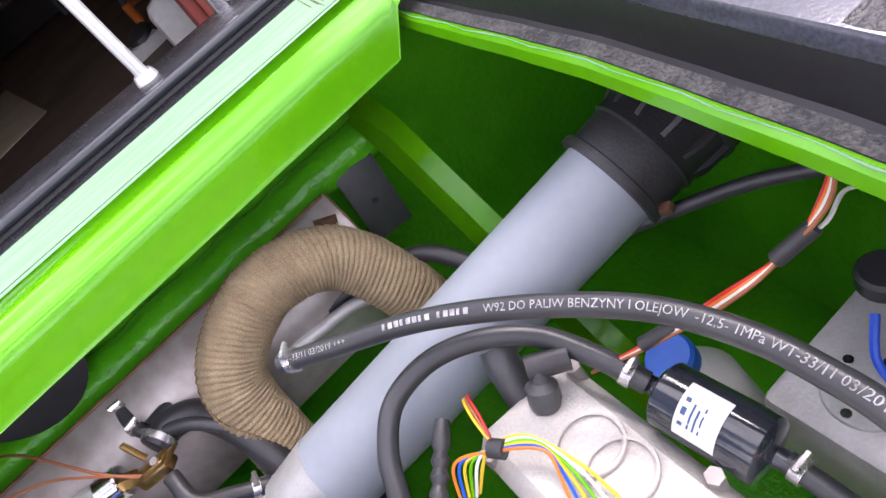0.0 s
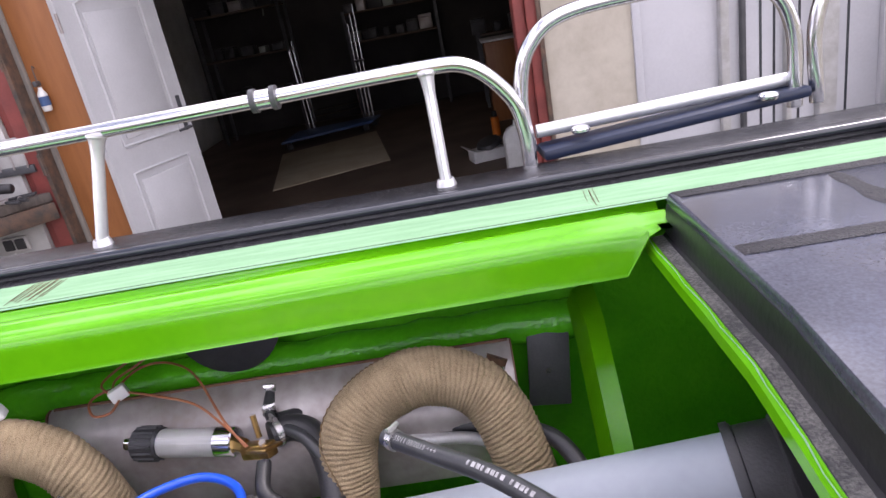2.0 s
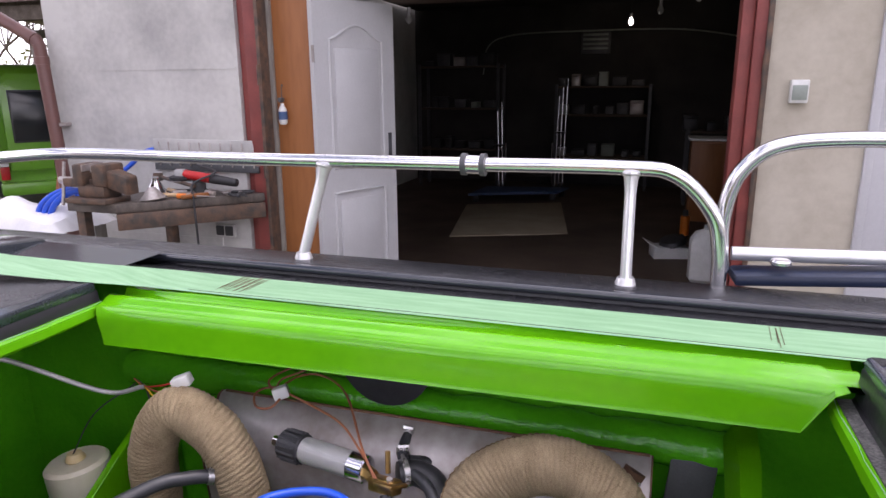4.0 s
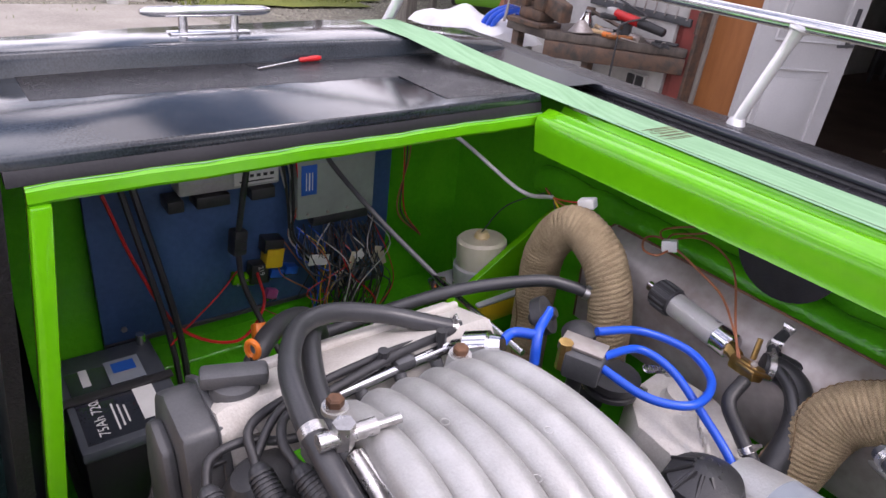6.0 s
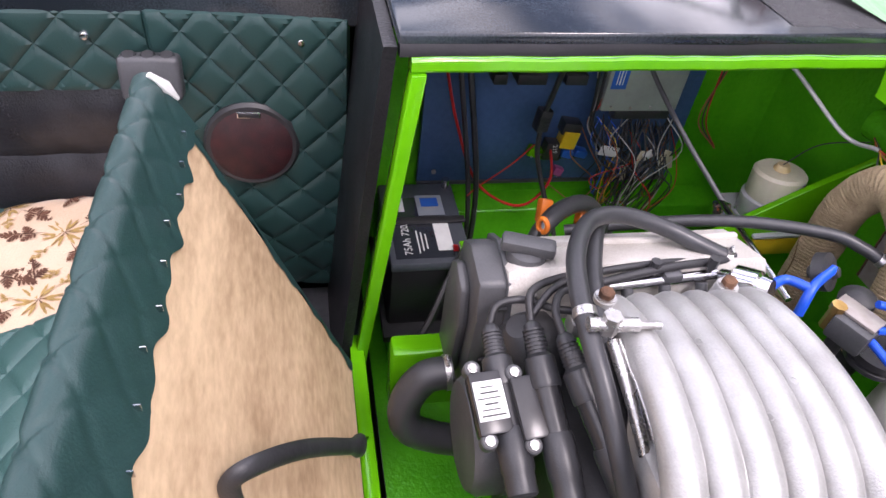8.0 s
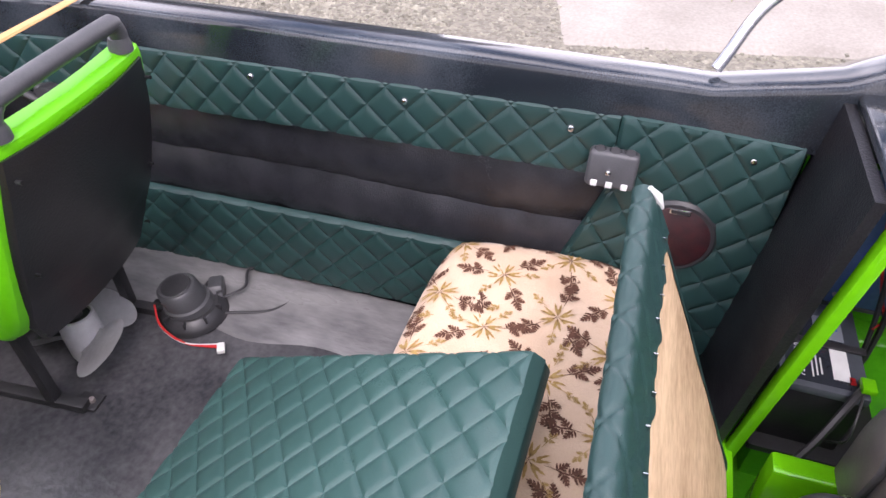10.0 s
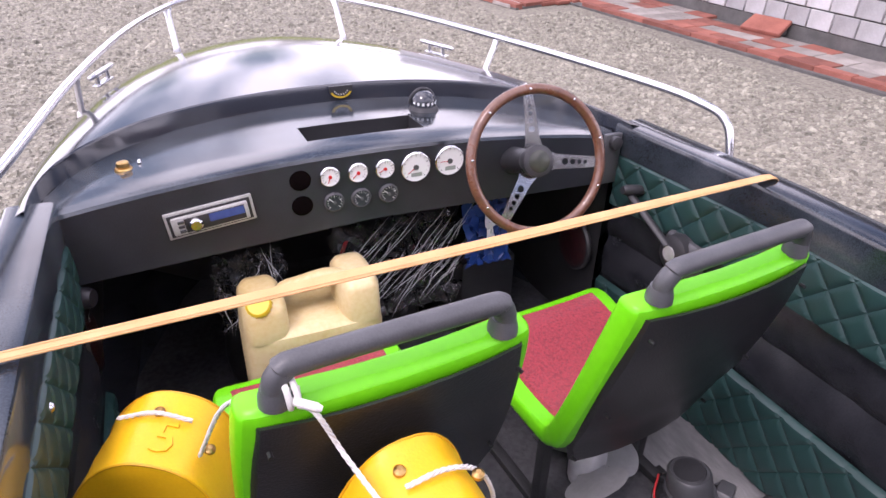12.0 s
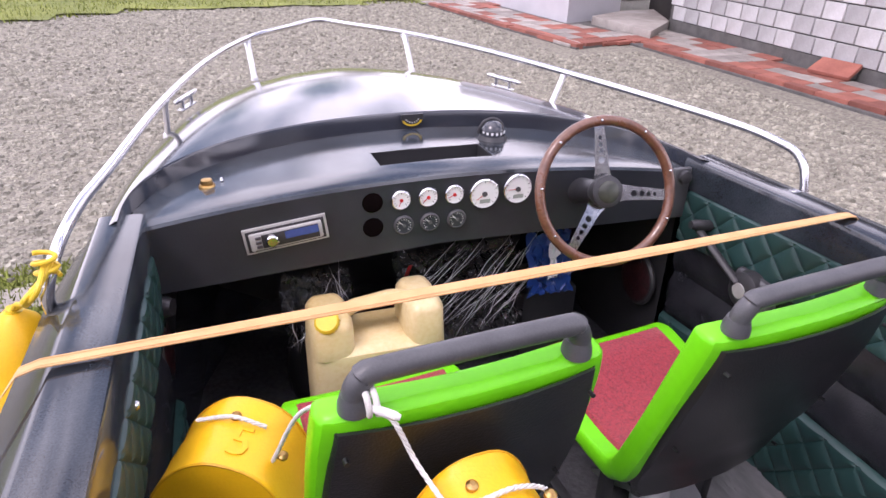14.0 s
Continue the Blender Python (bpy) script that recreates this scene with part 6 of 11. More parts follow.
part("edge_strip", box((0.912, 0.4, 0.657), (0.016, 0.66, 0.01), 0.002), M["plastic"], eqp)
solid("hull_ledge", prism([(0.955, -0.12, 0.63), (0.86, -0.12, 0.60), (0.84, -0.12, 0.30), (0.955, -0.12, 0.30)], (0, 0.95, 0), bevel=0.006), M["green_rough"], "rough green laminated hull side", "hull side", kind="structure")
ec = thing("control_unit", "grey-green control unit with a blue label", "control unit", at=(0.88, 0.19, 0.93))
part("case", box((0.885, 0.238, 0.968), (0.045, 0.190, 0.172), 0.006), M["grey_box"], ec)
for k in range(4):
    part("case_bolt", cyl((0.862, 0.165 + 0.048 * k, 0.893 + 0.002 * (k % 2)), (0.859, 0.165 + 0.048 * k, 0.893 + 0.002 * (k % 2)), 0.0035, seg=8), M["steel_dull"], ec)
part("label", box((0.861, 0.307, 0.975), (0.002, 0.036, 0.068), 0.0006), M["blue"], ec, "blue label with print bars")
for k in range(3):
    part("print_bar", box((0.8594, 0.300 + 0.007 * k, 0.972), (0.001, 0.0018 + 0.0012 * (k % 2), 0.040)), M["white_print"], ec)
part("connector", box((0.878, 0.225, 0.872), (0.03, 0.14, 0.022), 0.004), M["rubber"], ec, "row of connectors")
ec2 = thing("control_unit", "pale grey control unit with dark brackets", "control unit", at=(0.88, 0.46, 1.0))
part("case", box((0.88, 0.475, 1.035), (0.05, 0.20, 0.105), 0.006), M["silver"], ec2)
part("name_plate", box((0.8545, 0.425, 1.02), (0.002, 0.09, 0.06), 0.0006), M["white_plastic"], ec2, "pale plate with dark print")
for k in range(5):
    part("print_bar", box((0.853, 0.393 + 0.014 * k, 1.008), (0.001, 0.008, 0.006)), M["rubber"], ec2)
part("print_bar", box((0.853, 0.425, 0.997), (0.001, 0.07, 0.0025)), M["rubber"], ec2)
for y, w in ((0.415, 0.05), (0.515, 0.065), (0.585, 0.03)):
    part("bracket", box((0.868, y, 0.970), (0.05, w, 0.024), 0.003), M["black_matt"], ec2)


def relay(c, size, key, label, base=None, tilt=(0, 0, 0)):
    """A relay or fuse block: cover, foot and contact blades."""
    t = thing("relay", label, "relay", at=c)
    part("cover", box(c, size, 0.003, tilt), M[key], t)
    part("foot", box((c[0] + 0.004, c[1], c[2] + size[2] * 0.62 if base else c[2] - size[2] * 0.58), (size[0] * 1.05, size[1] * 1.1, size[2] * (0.7 if base else 0.2)), 0.002, tilt), M[base or "rubber"], t)
    for k in (-1, 1):
        part("blade", box((c[0] + 0.004, c[1] + 0.25 * k * size[1], c[2] - size[2] * 0.72), (0.0015, 0.006, 0.012)), M["fitting"], t)
    return t


relay((0.888, 0.380, 0.797), (0.034, 0.040, 0.046), "yellow_plastic", "yellow relay in a black socket on the equipment panel", "rubber", (8, 0, 0))
relay((0.888, 0.414, 0.768), (0.030, 0.040, 0.042), "rubber", "black relay with white printed number", None, (6, 0, 0))
for y in (0.372, 0.337):
    relay((0.892, y, 0.752), (0.026, 0.031, 0.020), "blue", "blue fuse holder on the equipment panel", None, (14, 0, 0))
relay((0.888, 0.384, 0.701), (0.018, 0.026, 0.022), "pink_plastic", "pink fuse carrier on the equipment panel", None, (20, 0, 0))
tbk = thing("terminal_block", "green terminal block on the equipment panel", "terminal block", at=(0.895, 0.445, 0.75))
part("body", box((0.895, 0.445, 0.752), (0.022, 0.050, 0.024), 0.002, (16, 0, 0)), M["green"], tbk)
for k in range(4):
    part("screw", cyl((0.885, 0.428 + 0.011 * k, 0.755 - 0.003 * k), (0.8825, 0.428 + 0.011 * k, 0.755 - 0.003 * k), 0.003, seg=8), M["fitting"], tbk)
plg = thing("plug_connector", "black plug hanging from a thick cable on the panel", "connector", at=(0.85, 0.47, 0.865))
part("body", box((0.855, 0.468, 0.868), (0.030, 0.030, 0.055), 0.005, (6, 0, 10)), M["rubber"], plg)
for k in range(4):
    part("rib", box((0.8395, 0.468, 0.852 + 0.009 * k), (0.003, 0.024, 0.004), 0.001), M["rubber"], plg)
part("cable", tube([(0.80, 0.455, 1.19), (0.80, 0.458, 1.10), (0.83, 0.466, 0.96), (0.85, 0.468, 0.89)], 0.0062, 10, 6), M["rubber"], plg)
part("cable", tube([(0.855, 0.468, 0.845), (0.84, 0.466, 0.78), (0.80, 0.445, 0.70), (0.74, 0.42, 0.62), (0.70, 0.41, 0.52)], 0.0062, 10, 6), M["rubber"], plg)
for y, z, sy, sz, key, tilt, label in ((0.290, 0.788, 0.052, 0.026, "white_plastic", 14, "white tag with handwritten letters on a wire"), (0.236, 0.725, 0.018, 0.045, "paper_tan", -8, "yellowed paper tag on a wire"), (0.205, 0.765, 0.014, 0.046, "paper_tan", 14, "yellowed paper tag on a wire"), (0.185, 0.775, 0.026, 0.024, "white_plastic", -30, "white paper tag on a wire"), (0.140, 0.768, 0.022, 0.040, "paper_tan", 20, "yellowed paper tag on a wire"), (0.122, 0.752, 0.018, 0.036, "paper_tan", -16, "yellowed paper tag on a wire")):
    solid("wire_tag", box((0.842, y, z), (0.002, sy, sz), 0.0005, (tilt, 0, 6 * math.sin(z * 50))), M[key], label, "tag")
facing = Matrix(((0, 0, -1), (-1, 0, 0), (0, 1, 0))).to_4x4()
solid("relay_print", text_bm("219", 0.016, Matrix.Translation((0.8715, 0.419, 0.786)) @ facing @ Matrix.Rotation(radians(-80), 4, "Z")), M["white_print"], "white printed number on a relay", "print", smooth=False)
solid("tag_print", text_bm("D15", 0.019, Matrix.Translation((0.8402, 0.270, 0.801)) @ facing @ Matrix.Rotation(radians(166), 4, "Z")), M["rubber"], "dark handwritten letters on a white tag", "print", smooth=False)
rng = random.Random(7)
loom = bmesh.new()
for k in range(46):
    y0, z0 = rng.uniform(0.12, 0.33), rng.uniform(0.82, 0.86)
    y1, z1 = 0.5 * y0 + 0.115 + rng.uniform(-0.05, 0.05), rng.uniform(0.55, 0.66)
    x = rng.uniform(0.82, 0.9)
    tube([(0.89, y0, z0), (x, y0 + rng.uniform(-0.04, 0.04), z0 - 0.07), (x - 0.02, y1 + rng.uniform(-0.05, 0.05), (z0 + z1) / 2), (x, y1, z1)], rng.uniform(0.0011, 0.002), 5, 5, bm=loom)
solid("wiring_loom", loom, M["rubber"], "tangle of dark thin wires under the control unit", "wiring", kind="stuff")
for m, n in (("silver", 5), ("red", 3), ("blue_hose", 3), ("yellow_plastic", 2), ("copper_wire", 6)):
    lm = bmesh.new()
    for k in range(n):
        y0, z0 = rng.uniform(0.12, 0.36), rng.uniform(0.80, 0.86)
        y1, z1 = 0.5 * y0 + 0.11 + rng.uniform(-0.06, 0.06), rng.uniform(0.55, 0.68)
        x = rng.uniform(0.80, 0.88)
        tube([(0.89, y0, z0), (x, y0 + rng.uniform(-0.05, 0.05), z0 - 0.05), (x - 0.02, y1 + rng.uniform(-0.05, 0.05), (z0 + z1) / 2 - 0.02), (x, y1, z1), (x + 0.03, y1 + rng.uniform(-0.1, 0.1), z1 + 0.04)], rng.uniform(0.0012, 0.002), 5, 5, bm=lm)
    solid("wiring_loom", lm, M[m], "tangle of thin coloured wires under the control unit", "wiring", kind="stuff")
wire([(0.88, 0.70, 1.0), (0.86, 0.66, 0.85), (0.83, 0.60, 0.71), (0.80, 0.50, 0.665), (0.82, 0.43, 0.72), (0.885, 0.42, 0.78)], 0.0035, "red", "red battery cable hanging in a loop", "battery_cable")
wire([(0.885, 0.46, 0.78), (0.85, 0.52, 0.75), (0.83, 0.60, 0.70), (0.80, 0.63, 0.70)], 0.002, "red", "thin red wire on the panel")
wire([(0.90, 0.66, 1.08), (0.87, 0.64, 0.95), (0.83, 0.61, 0.75), (0.82, 0.60, 0.62), (0.82, 0.60, 0.5)], 0.007, "rubber", "thick black cable down the panel", "cable")
wire([(0.90, 0.68, 1.08), (0.875, 0.66, 0.95), (0.83, 0.63, 0.75), (0.80, 0.62, 0.62), (0.80, 0.62, 0.5)], 0.006, "rubber", "thick black cable down the panel", "cable")
for k, (m, rr) in enumerate((("silver", 0.0022), ("rubber", 0.0036), ("silver", 0.002), ("rubber", 0.004), ("red", 0.0018), ("copper_wire", 0.0016))):
    wire([(0.87, 0.385 - 0.012 * k, 1.17), (0.865, 0.378 - 0.010 * k, 1.05), (0.868, 0.350 - 0.006 * k + 0.008 * (k % 2), 0.93), (0.872, 0.335 + 0.006 * (k % 3), 0.84), (0.87, 0.30 - 0.01 * k, 0.76)], rr, m, "thin cable hanging beside the control unit", "cable")
for k, m in enumerate(("red", "rubber", "copper_wire")):
    wire([(0.90, 0.06 - 0.008 * k, 1.15), (0.88, 0.055 - 0.008 * k, 1.0), (0.87, 0.05 + 0.01 * k, 0.86), (0.86, 0.0, 0.78)], 0.002, m, "thin wire beside the control unit")
hose_thing("coolant_hose", "grey-black coolant hose behind the valve cover", [(0.43, 0.62, 0.82), (0.47, 0.59, 0.88), (0.52, 0.53, 0.89), (0.56, 0.46, 0.86), (0.57, 0.40, 0.78)], 0.017)
for c, d in (((0.62, 0.52, 0.80), (0.015, -0.01, -0.05)), ((0.55, 0.47, 0.83), (-0.02, 0.01, 0.02))):
    solid("cable_lug", box(c, (0.02, 0.03, 0.05), 0.005, (20, 30, 20)), M["orange"], "orange cable lug cover", "cable lug")
BX, BY, BZ = 0.735, 0.742, 0.685
bat = thing("battery", "black car battery with white and blue label", "battery", at=(BX, BY, 0.5))
part("case", box((BX, BY, BZ - 0.105), (0.265, 0.17, 0.17), 0.006), M["black_edge"], bat)
part("lid", box((BX, BY, BZ - 0.012), (0.27, 0.175, 0.024), 0.006), M["lid_grey"], bat, "grey battery lid")
part("label", box((BX - 0.02, BY + 0.012, BZ + 0.001), (0.20, 0.125, 0.002), 0.0009), M["black_gel"], bat, "dark printed label")
part("print", text_bm("75Ah 720A", 0.024, Matrix.Translation((BX - 0.11, BY + 0.038, BZ + 0.0026))), M["white_print"], bat, "white printed lettering", smooth=False)
for k in range(3):
    part("print_bar", box((BX - 0.07, BY + 0.022 - 0.009 * k, BZ + 0.0026), (0.07 - 0.012 * k, 0.003, 0.0008)), M["white_print"], bat)
part("label_patch", box((BX - 0.055, BY - 0.035, BZ + 0.0026), (0.09, 0.034, 0.0008)), M["white_print"], bat, "white label patch")
part("label_patch", box((BX + 0.05, BY - 0.022, BZ + 0.0026), (0.07, 0.06, 0.0008)), M["pvc"], bat, "pale blue label patch")
part("label_patch", box((BX + 0.06, BY - 0.022, BZ + 0.0032), (0.03, 0.04, 0.0008)), M["blue"], bat, "blue label patch")
part("label_patch", box((BX + 0.055, BY + 0.045, BZ + 0.0026), (0.05, 0.014, 0.0008)), M["white_print"], bat, "white label patch")
part("label_patch", box((BX - 0.095, BY - 0.055, BZ + 0.0026), (0.02, 0.012, 0.0008)), M["red"], bat, "red label patch")
part("strap", box((BX - 0.005, BY, BZ + 0.006), (0.02, 0.185, 0.006), 0.002), M["rubber"], bat)
for x in (BX - 0.115, BX + 0.12):
    part("terminal", cyl((x, BY - 0.07, BZ), (x, BY - 0.07, BZ + 0.022), 0.009, seg=14), M["chrome"], bat)
solid("battery_tray", box((BX, 0.70, 0.488), (0.34, 0.28, 0.02), 0.004), M["black_matt"], "black battery tray on supports", "tray", kind="structure")
solid("tray_support", box((BX, 0.70, 0.38), (0.30, 0.24, 0.195), 0.004), M["green_rough"], "green painted support under the battery", "support", kind="structure")
wire([(0.62, 0.672, 0.705), (0.55, 0.72, 0.68), (0.50, 0.76, 0.62), (0.47, 0.80, 0.56), (0.455, 0.83, 0.50), (0.44, 0.82, 0.42)], 0.008, "rubber", "thick black cable from the battery", "battery_cable")
wire([(0.62, 0.672, 0.705), (0.55, 0.69, 0.68), (0.52, 0.70, 0.64), (0.54, 0.72, 0.6)], 0.003, "rubber", "thin black wire from the battery")
solid("cable_lug", box((0.612, 0.672, 0.712), (0.035, 0.028, 0.014), 0.003), M["green"], "green corroded battery clamp", "clamp")
sd = thing("screwdriver", "screwdriver with red handle lying on the deck", "screwdriver", at=(0.9, 0.26, DECK))
part("handle", lathe([(0.003, 0), (0.0052, 0.1), (0.0056, 0.5), (0.0045, 0.62), (0.005, 0.9), (0.003, 1)], (0.830, 0.303, DECK + 0.007), (0.819, 0.352, DECK + 0.007), 10), M["red"], sd, "red plastic handle")
part("blade", cyl((0.820, 0.35, DECK + 0.0065), (0.788, 0.446, DECK + 0.003), 0.0018, seg=8), M["chrome"], sd)

# ---------------------------------------------------------------- cockpit fittings
for s in (1, -1):
    for y in (0.989, 1.357, 1.732, 2.118, 2.5):
        x = lining(s, y) - 0.019
        part("snap_button", lathe([(0.009, 0), (0.009, 0.4), (0.006, 0.9), (0.002, 1)], (s * x, y, 1.06), (s * (x - 0.009), y, 1.06), 12), M["chrome"], boat, "small steel snap button")


def speaker(c, s, label):
    t = thing("loudspeaker", label, "loudspeaker", "round loudspeakers", at=c)
    c = Vector(c)
    n = Vector((-s, 0, 0.05)).normalized()
    part("basket", lathe([(0.09, 0), (0.094, 0.25), (0.094, 0.6), (0.088, 1)], c, c + n * 0.018, 36), M["rubber"], t)
    part("grille", lathe([(0.086, 0), (0.07, 0.45), (0.04, 0.85), (0.012, 1)], c + n * 0.016, c + n * 0.028, 36), M["grille"], t, "dark reddish mesh grille")
    part("badge", box(c + n * 0.021 + Vector((0, 0, 0.075)), (0.004, 0.045, 0.014), 0.002), M["chrome"], t, "small plain badge")
    part("badge_face", box(c + n * 0.0235 + Vector((0, 0, 0.075)), (0.003, 0.039, 0.009), 0.001), M["rubber"], t)


M["grille"] = mat("dark_red_mesh", (0.05, 0.012, 0.014), (0.015, 0.006, 0.008), 0.35, 40, bump=0.5, bscale=500)
speaker((0.822, 1.095, 0.838), 1, "round black loudspeaker on the quilted corner panel")
speaker((-0.795, 1.10, 0.845), -1, "round black loudspeaker on the quilted corner panel")
speaker((0.765, 3.16, 0.70), 1, "round black loudspeaker in the dark footwell")
speaker((-0.765, 3.16, 0.72), -1, "round black loudspeaker in the dark footwell")

sw = thing("socket_box", "black socket and switch box on the side panel", "socket box", at=(0.8, 1.258, 0.98))
part("case", box((0.801, 1.256, 0.995), (0.045, 0.105, 0.08), 0.01, (0, 12, 0), seg=3), M["plastic"], sw)
for k in range(3):
    y = 1.288 - 0.032 * k
    part("socket", lathe([(0.014, 0), (0.014, 0.6), (0.010, 1)], (0.803, y, 1.029), (0.80, y, 1.039), 16), M["rubber"], sw, "round capped socket")
    part("switch", box((0.7735, y, 0.969), (0.006, 0.014, 0.014), 0.002, (0, 12, 0)), M["white_plastic"], sw, "white square switch")
part("lamp", lathe([(0.007, 0), (0.006, 0.7), (0.002, 1)], (0.780, 1.262, 0.997), (0.770, 1.262, 0.997), 12), M["chrome"], sw)

# backrest board standing between cockpit and engine bay
SL = Vector((0, 0.447, 0.894))
NA = Vector((0, -0.894, 0.447))
board = thing("backrest_board", "green quilted backrest with bare plywood back", "backrest", at=(0.05, 0.95, 0.62))


def on_board(x, t, n):
    return Vector((x, 0.935, 0.62)) + SL * t + NA * n


def board_end(t):
    """The board's starboard edge slants outwards towards the top."""
    return 0.402 + 0.178 * t


ply = prism([on_board(board_end(0.0), 0.0, 0.012), on_board(board_end(0.3) - 0.006, 0.3, 0.012), on_board(board_end(0.575), 0.575, 0.012), on_board(-0.40, 0.575, 0.012), on_board(-0.40, 0.0, 0.012)], -NA * 0.012)
M["ply_worn"] = mat("worn_stained_plywood", (0.64, 0.47, 0.29), (0.34, 0.225, 0.125), 0.6, 6, bump=0.25, bscale=60, fine=0.35, contrast=(0.34, 0.62), stretch=(0.6, 1.6, 1.6))
part("plywood", ply, M["ply_worn"], board, "bare worn plywood back")
part("padding", quilt(lambda a, t, up: on_board(board_end(t) + 0.01 - a, t, -0.002 - up * 0.7), 0.86, 0.590, 0.10, 0.007, 0.030), M["quilt_skylit"], board, "green diamond-quilted padding")
wrap_rows = []
for k in range(61):
    t = 0.590 * k / 60
    w = 0.012 + 0.004 * math.sin(k * 0.9) + 0.004 * math.sin(k * 0.31) + (0.006 if k % 13 < 3 else 0.0)
    xe = board_end(t)
    wrap_rows.append([on_board(xe + 0.008, t, -0.019), on_board(xe + 0.013, t, -0.005), on_board(xe + 0.012, t, 0.010), on_board(xe + 0.004, t, 0.0145), on_board(xe + 0.004 - w, t, 0.0142)])
part("edge_wrap", loft(wrap_rows), M["quilt"], board, "green vinyl wrapped over the edge")
wrap_rows = []
EDGE = curve_points([Vector((0.565, -0.024, 0)), Vector((0.588, -0.022, 0)), Vector((0.598, -0.015, 0)), Vector((0.601, -0.003, 0)), Vector((0.597, 0.008, 0)), Vector((0.584, 0.0155, 0)), Vector((0.56, 0.0158, 0)), Vector((0.525, 0.0155, 0)), Vector((0.492, 0.0152, 0))], 4)
for k in range(281):
    x = 0.515 - 0.915 * k / 280
    sc = 0.012 * abs(math.sin(k * 0.085)) + 0.005 * math.sin(k * 0.31)
    row, run = [], 0.0
    for i, q in enumerate(EDGE):
        run += (q - EDGE[i - 1]).length if i else 0.0
        a, b = (x + run) / 0.085 % 1.0, (x - run) / 0.085 % 1.0
        gap = min(a, 1 - a, b, 1 - b) * 0.085
        sink = 0.0045 * math.exp(-(gap / 0.007) ** 2) if i < len(EDGE) - 2 else 0.0
        f = max(0.0, (i - len(EDGE) * 0.6) / (len(EDGE) * 0.4))
        row.append(on_board(x, q.x - sink * (q.y < 0.012) + sc * f, q.y - sink * 0.5 * (q.y >= 0.012) + 0.0025 * abs(math.sin(k * 0.085 + 0.8)) * f))
    wrap_rows.append(row)
part("edge_roll", loft(wrap_rows), M["quilt"], board, "green quilted vinyl rolled and stapled over the top edge")
for k in range(14):
    part("staple", box(on_board(0.46 - 0.062 * k, 0.522 - 0.006 * (k % 3), 0.0182), (0.0012, 0.006, 0.010), 0), M["chrome"], board)
part("foam_tuft", lathe([(0.004, 0), (0.011, 0.5), (0.003, 1)], on_board(0.505, 0.598, 0.012), on_board(0.518, 0.545, 0.018), 8), M["white_plastic"], board, "torn white foam at the corner")
pull = part("pull_handle", tube([on_board(0.0, 0.345, 0.010), on_board(0.004, 0.385, 0.03), on_board(0.02, 0.375, 0.055), on_board(0.08, 0.28, 0.062), on_board(0.16, 0.125, 0.053), on_board(0.182, 0.085, 0.05)], lambda f: 0.012 if f < 0.8 else 0.012 + 0.006 * min(1.0, (f - 0.8) / 0.08), 12, 8, flat=0.6), M["rubber"], board, "black rubber pull handle")
part("handle_screw", cyl(on_board(0.175, 0.09, 0.05), on_board(0.215, 0.045, 0.046), 0.004, seg=8), M["chrome"], pull, "bright loose screw")
solid("bench_rail", box((0.02, 0.962, 0.497), (0.86, 0.022, 0.234), 0.004), M["black_matt"], "dark rail under the backrest board", "rail")

solid("bench", box((0.1, 1.36, 0.475), (1.40, 0.44, 0.19), 0.01), M["vinyl_black"], "dark bench base under the cushion", "bench")

# floral cushion
cu = thing("bench_cushion", "beige seat cushion with brown floral print", "cushion", at=(0.1, 1.41, 0.57))
M["cream"] = mat("cream_fabric", (0.64, 0.48, 0.34), (0.54, 0.385, 0.26), 0.85, 9, bump=0.35, bscale=260, sheen=0.2)
M["brown_print"] = mat("brown_print", (0.13, 0.055, 0.03), (0.07, 0.028, 0.016), 0.9, 60)
M["gold_print"] = mat("gold_print", (0.40, 0.27, 0.09), (0.25, 0.15, 0.045), 0.9, 60)
CX0, CX1, CY0, CY1, CZ0, CZ1 = -0.55, 0.838, 1.085, 1.625, 0.57, 0.725


def rounded_plan(x, y):
    """Pulls the cushion's corners in."""
    cx, cy, hx, hy = (CX0 + CX1) / 2, (CY0 + CY1) / 2, (CX1 - CX0) / 2, (CY1 - CY0) / 2
    u, v = (x - cx) / hx, (y - cy) / hy
    return cx + hx * u * (1 - 0.075 * v ** 6), cy + hy * v * (1 - 0.12 * u ** 10)


def cushion_top(x, y):
    d = min(x - CX0, CX1 - x, CY1 - y, y - CY0)
    r = 0.06
    drop = 0 if d > r else r - math.sqrt(max(0.0, r * r - (r - max(d, 0)) ** 2))
    return CZ1 - drop + 0.006 * math.sin(x * 9) * math.sin(y * 11) + 0.0022 * math.sin(38 * x + 9 * math.sin(17 * y)) * math.sin(31 * y)


rows = []
for i in range(61):
    x = CX0 + (CX1 - CX0) * i / 60
    rows.append([(*rounded_plan(x, CY0), CZ0)] + [(*rounded_plan(x, CY0 + (CY1 - CY0) * (0.5 - 0.5 * math.cos(math.pi * j / 28))), cushion_top(x, CY0 + (CY1 - CY0) * (0.5 - 0.5 * math.cos(math.pi * j / 28)))) for j in range(29)] + [(*rounded_plan(x, CY1), CZ0)])
part("cushion", loft(rows, cap=True), M["cream"], cu, "cream woven fabric")


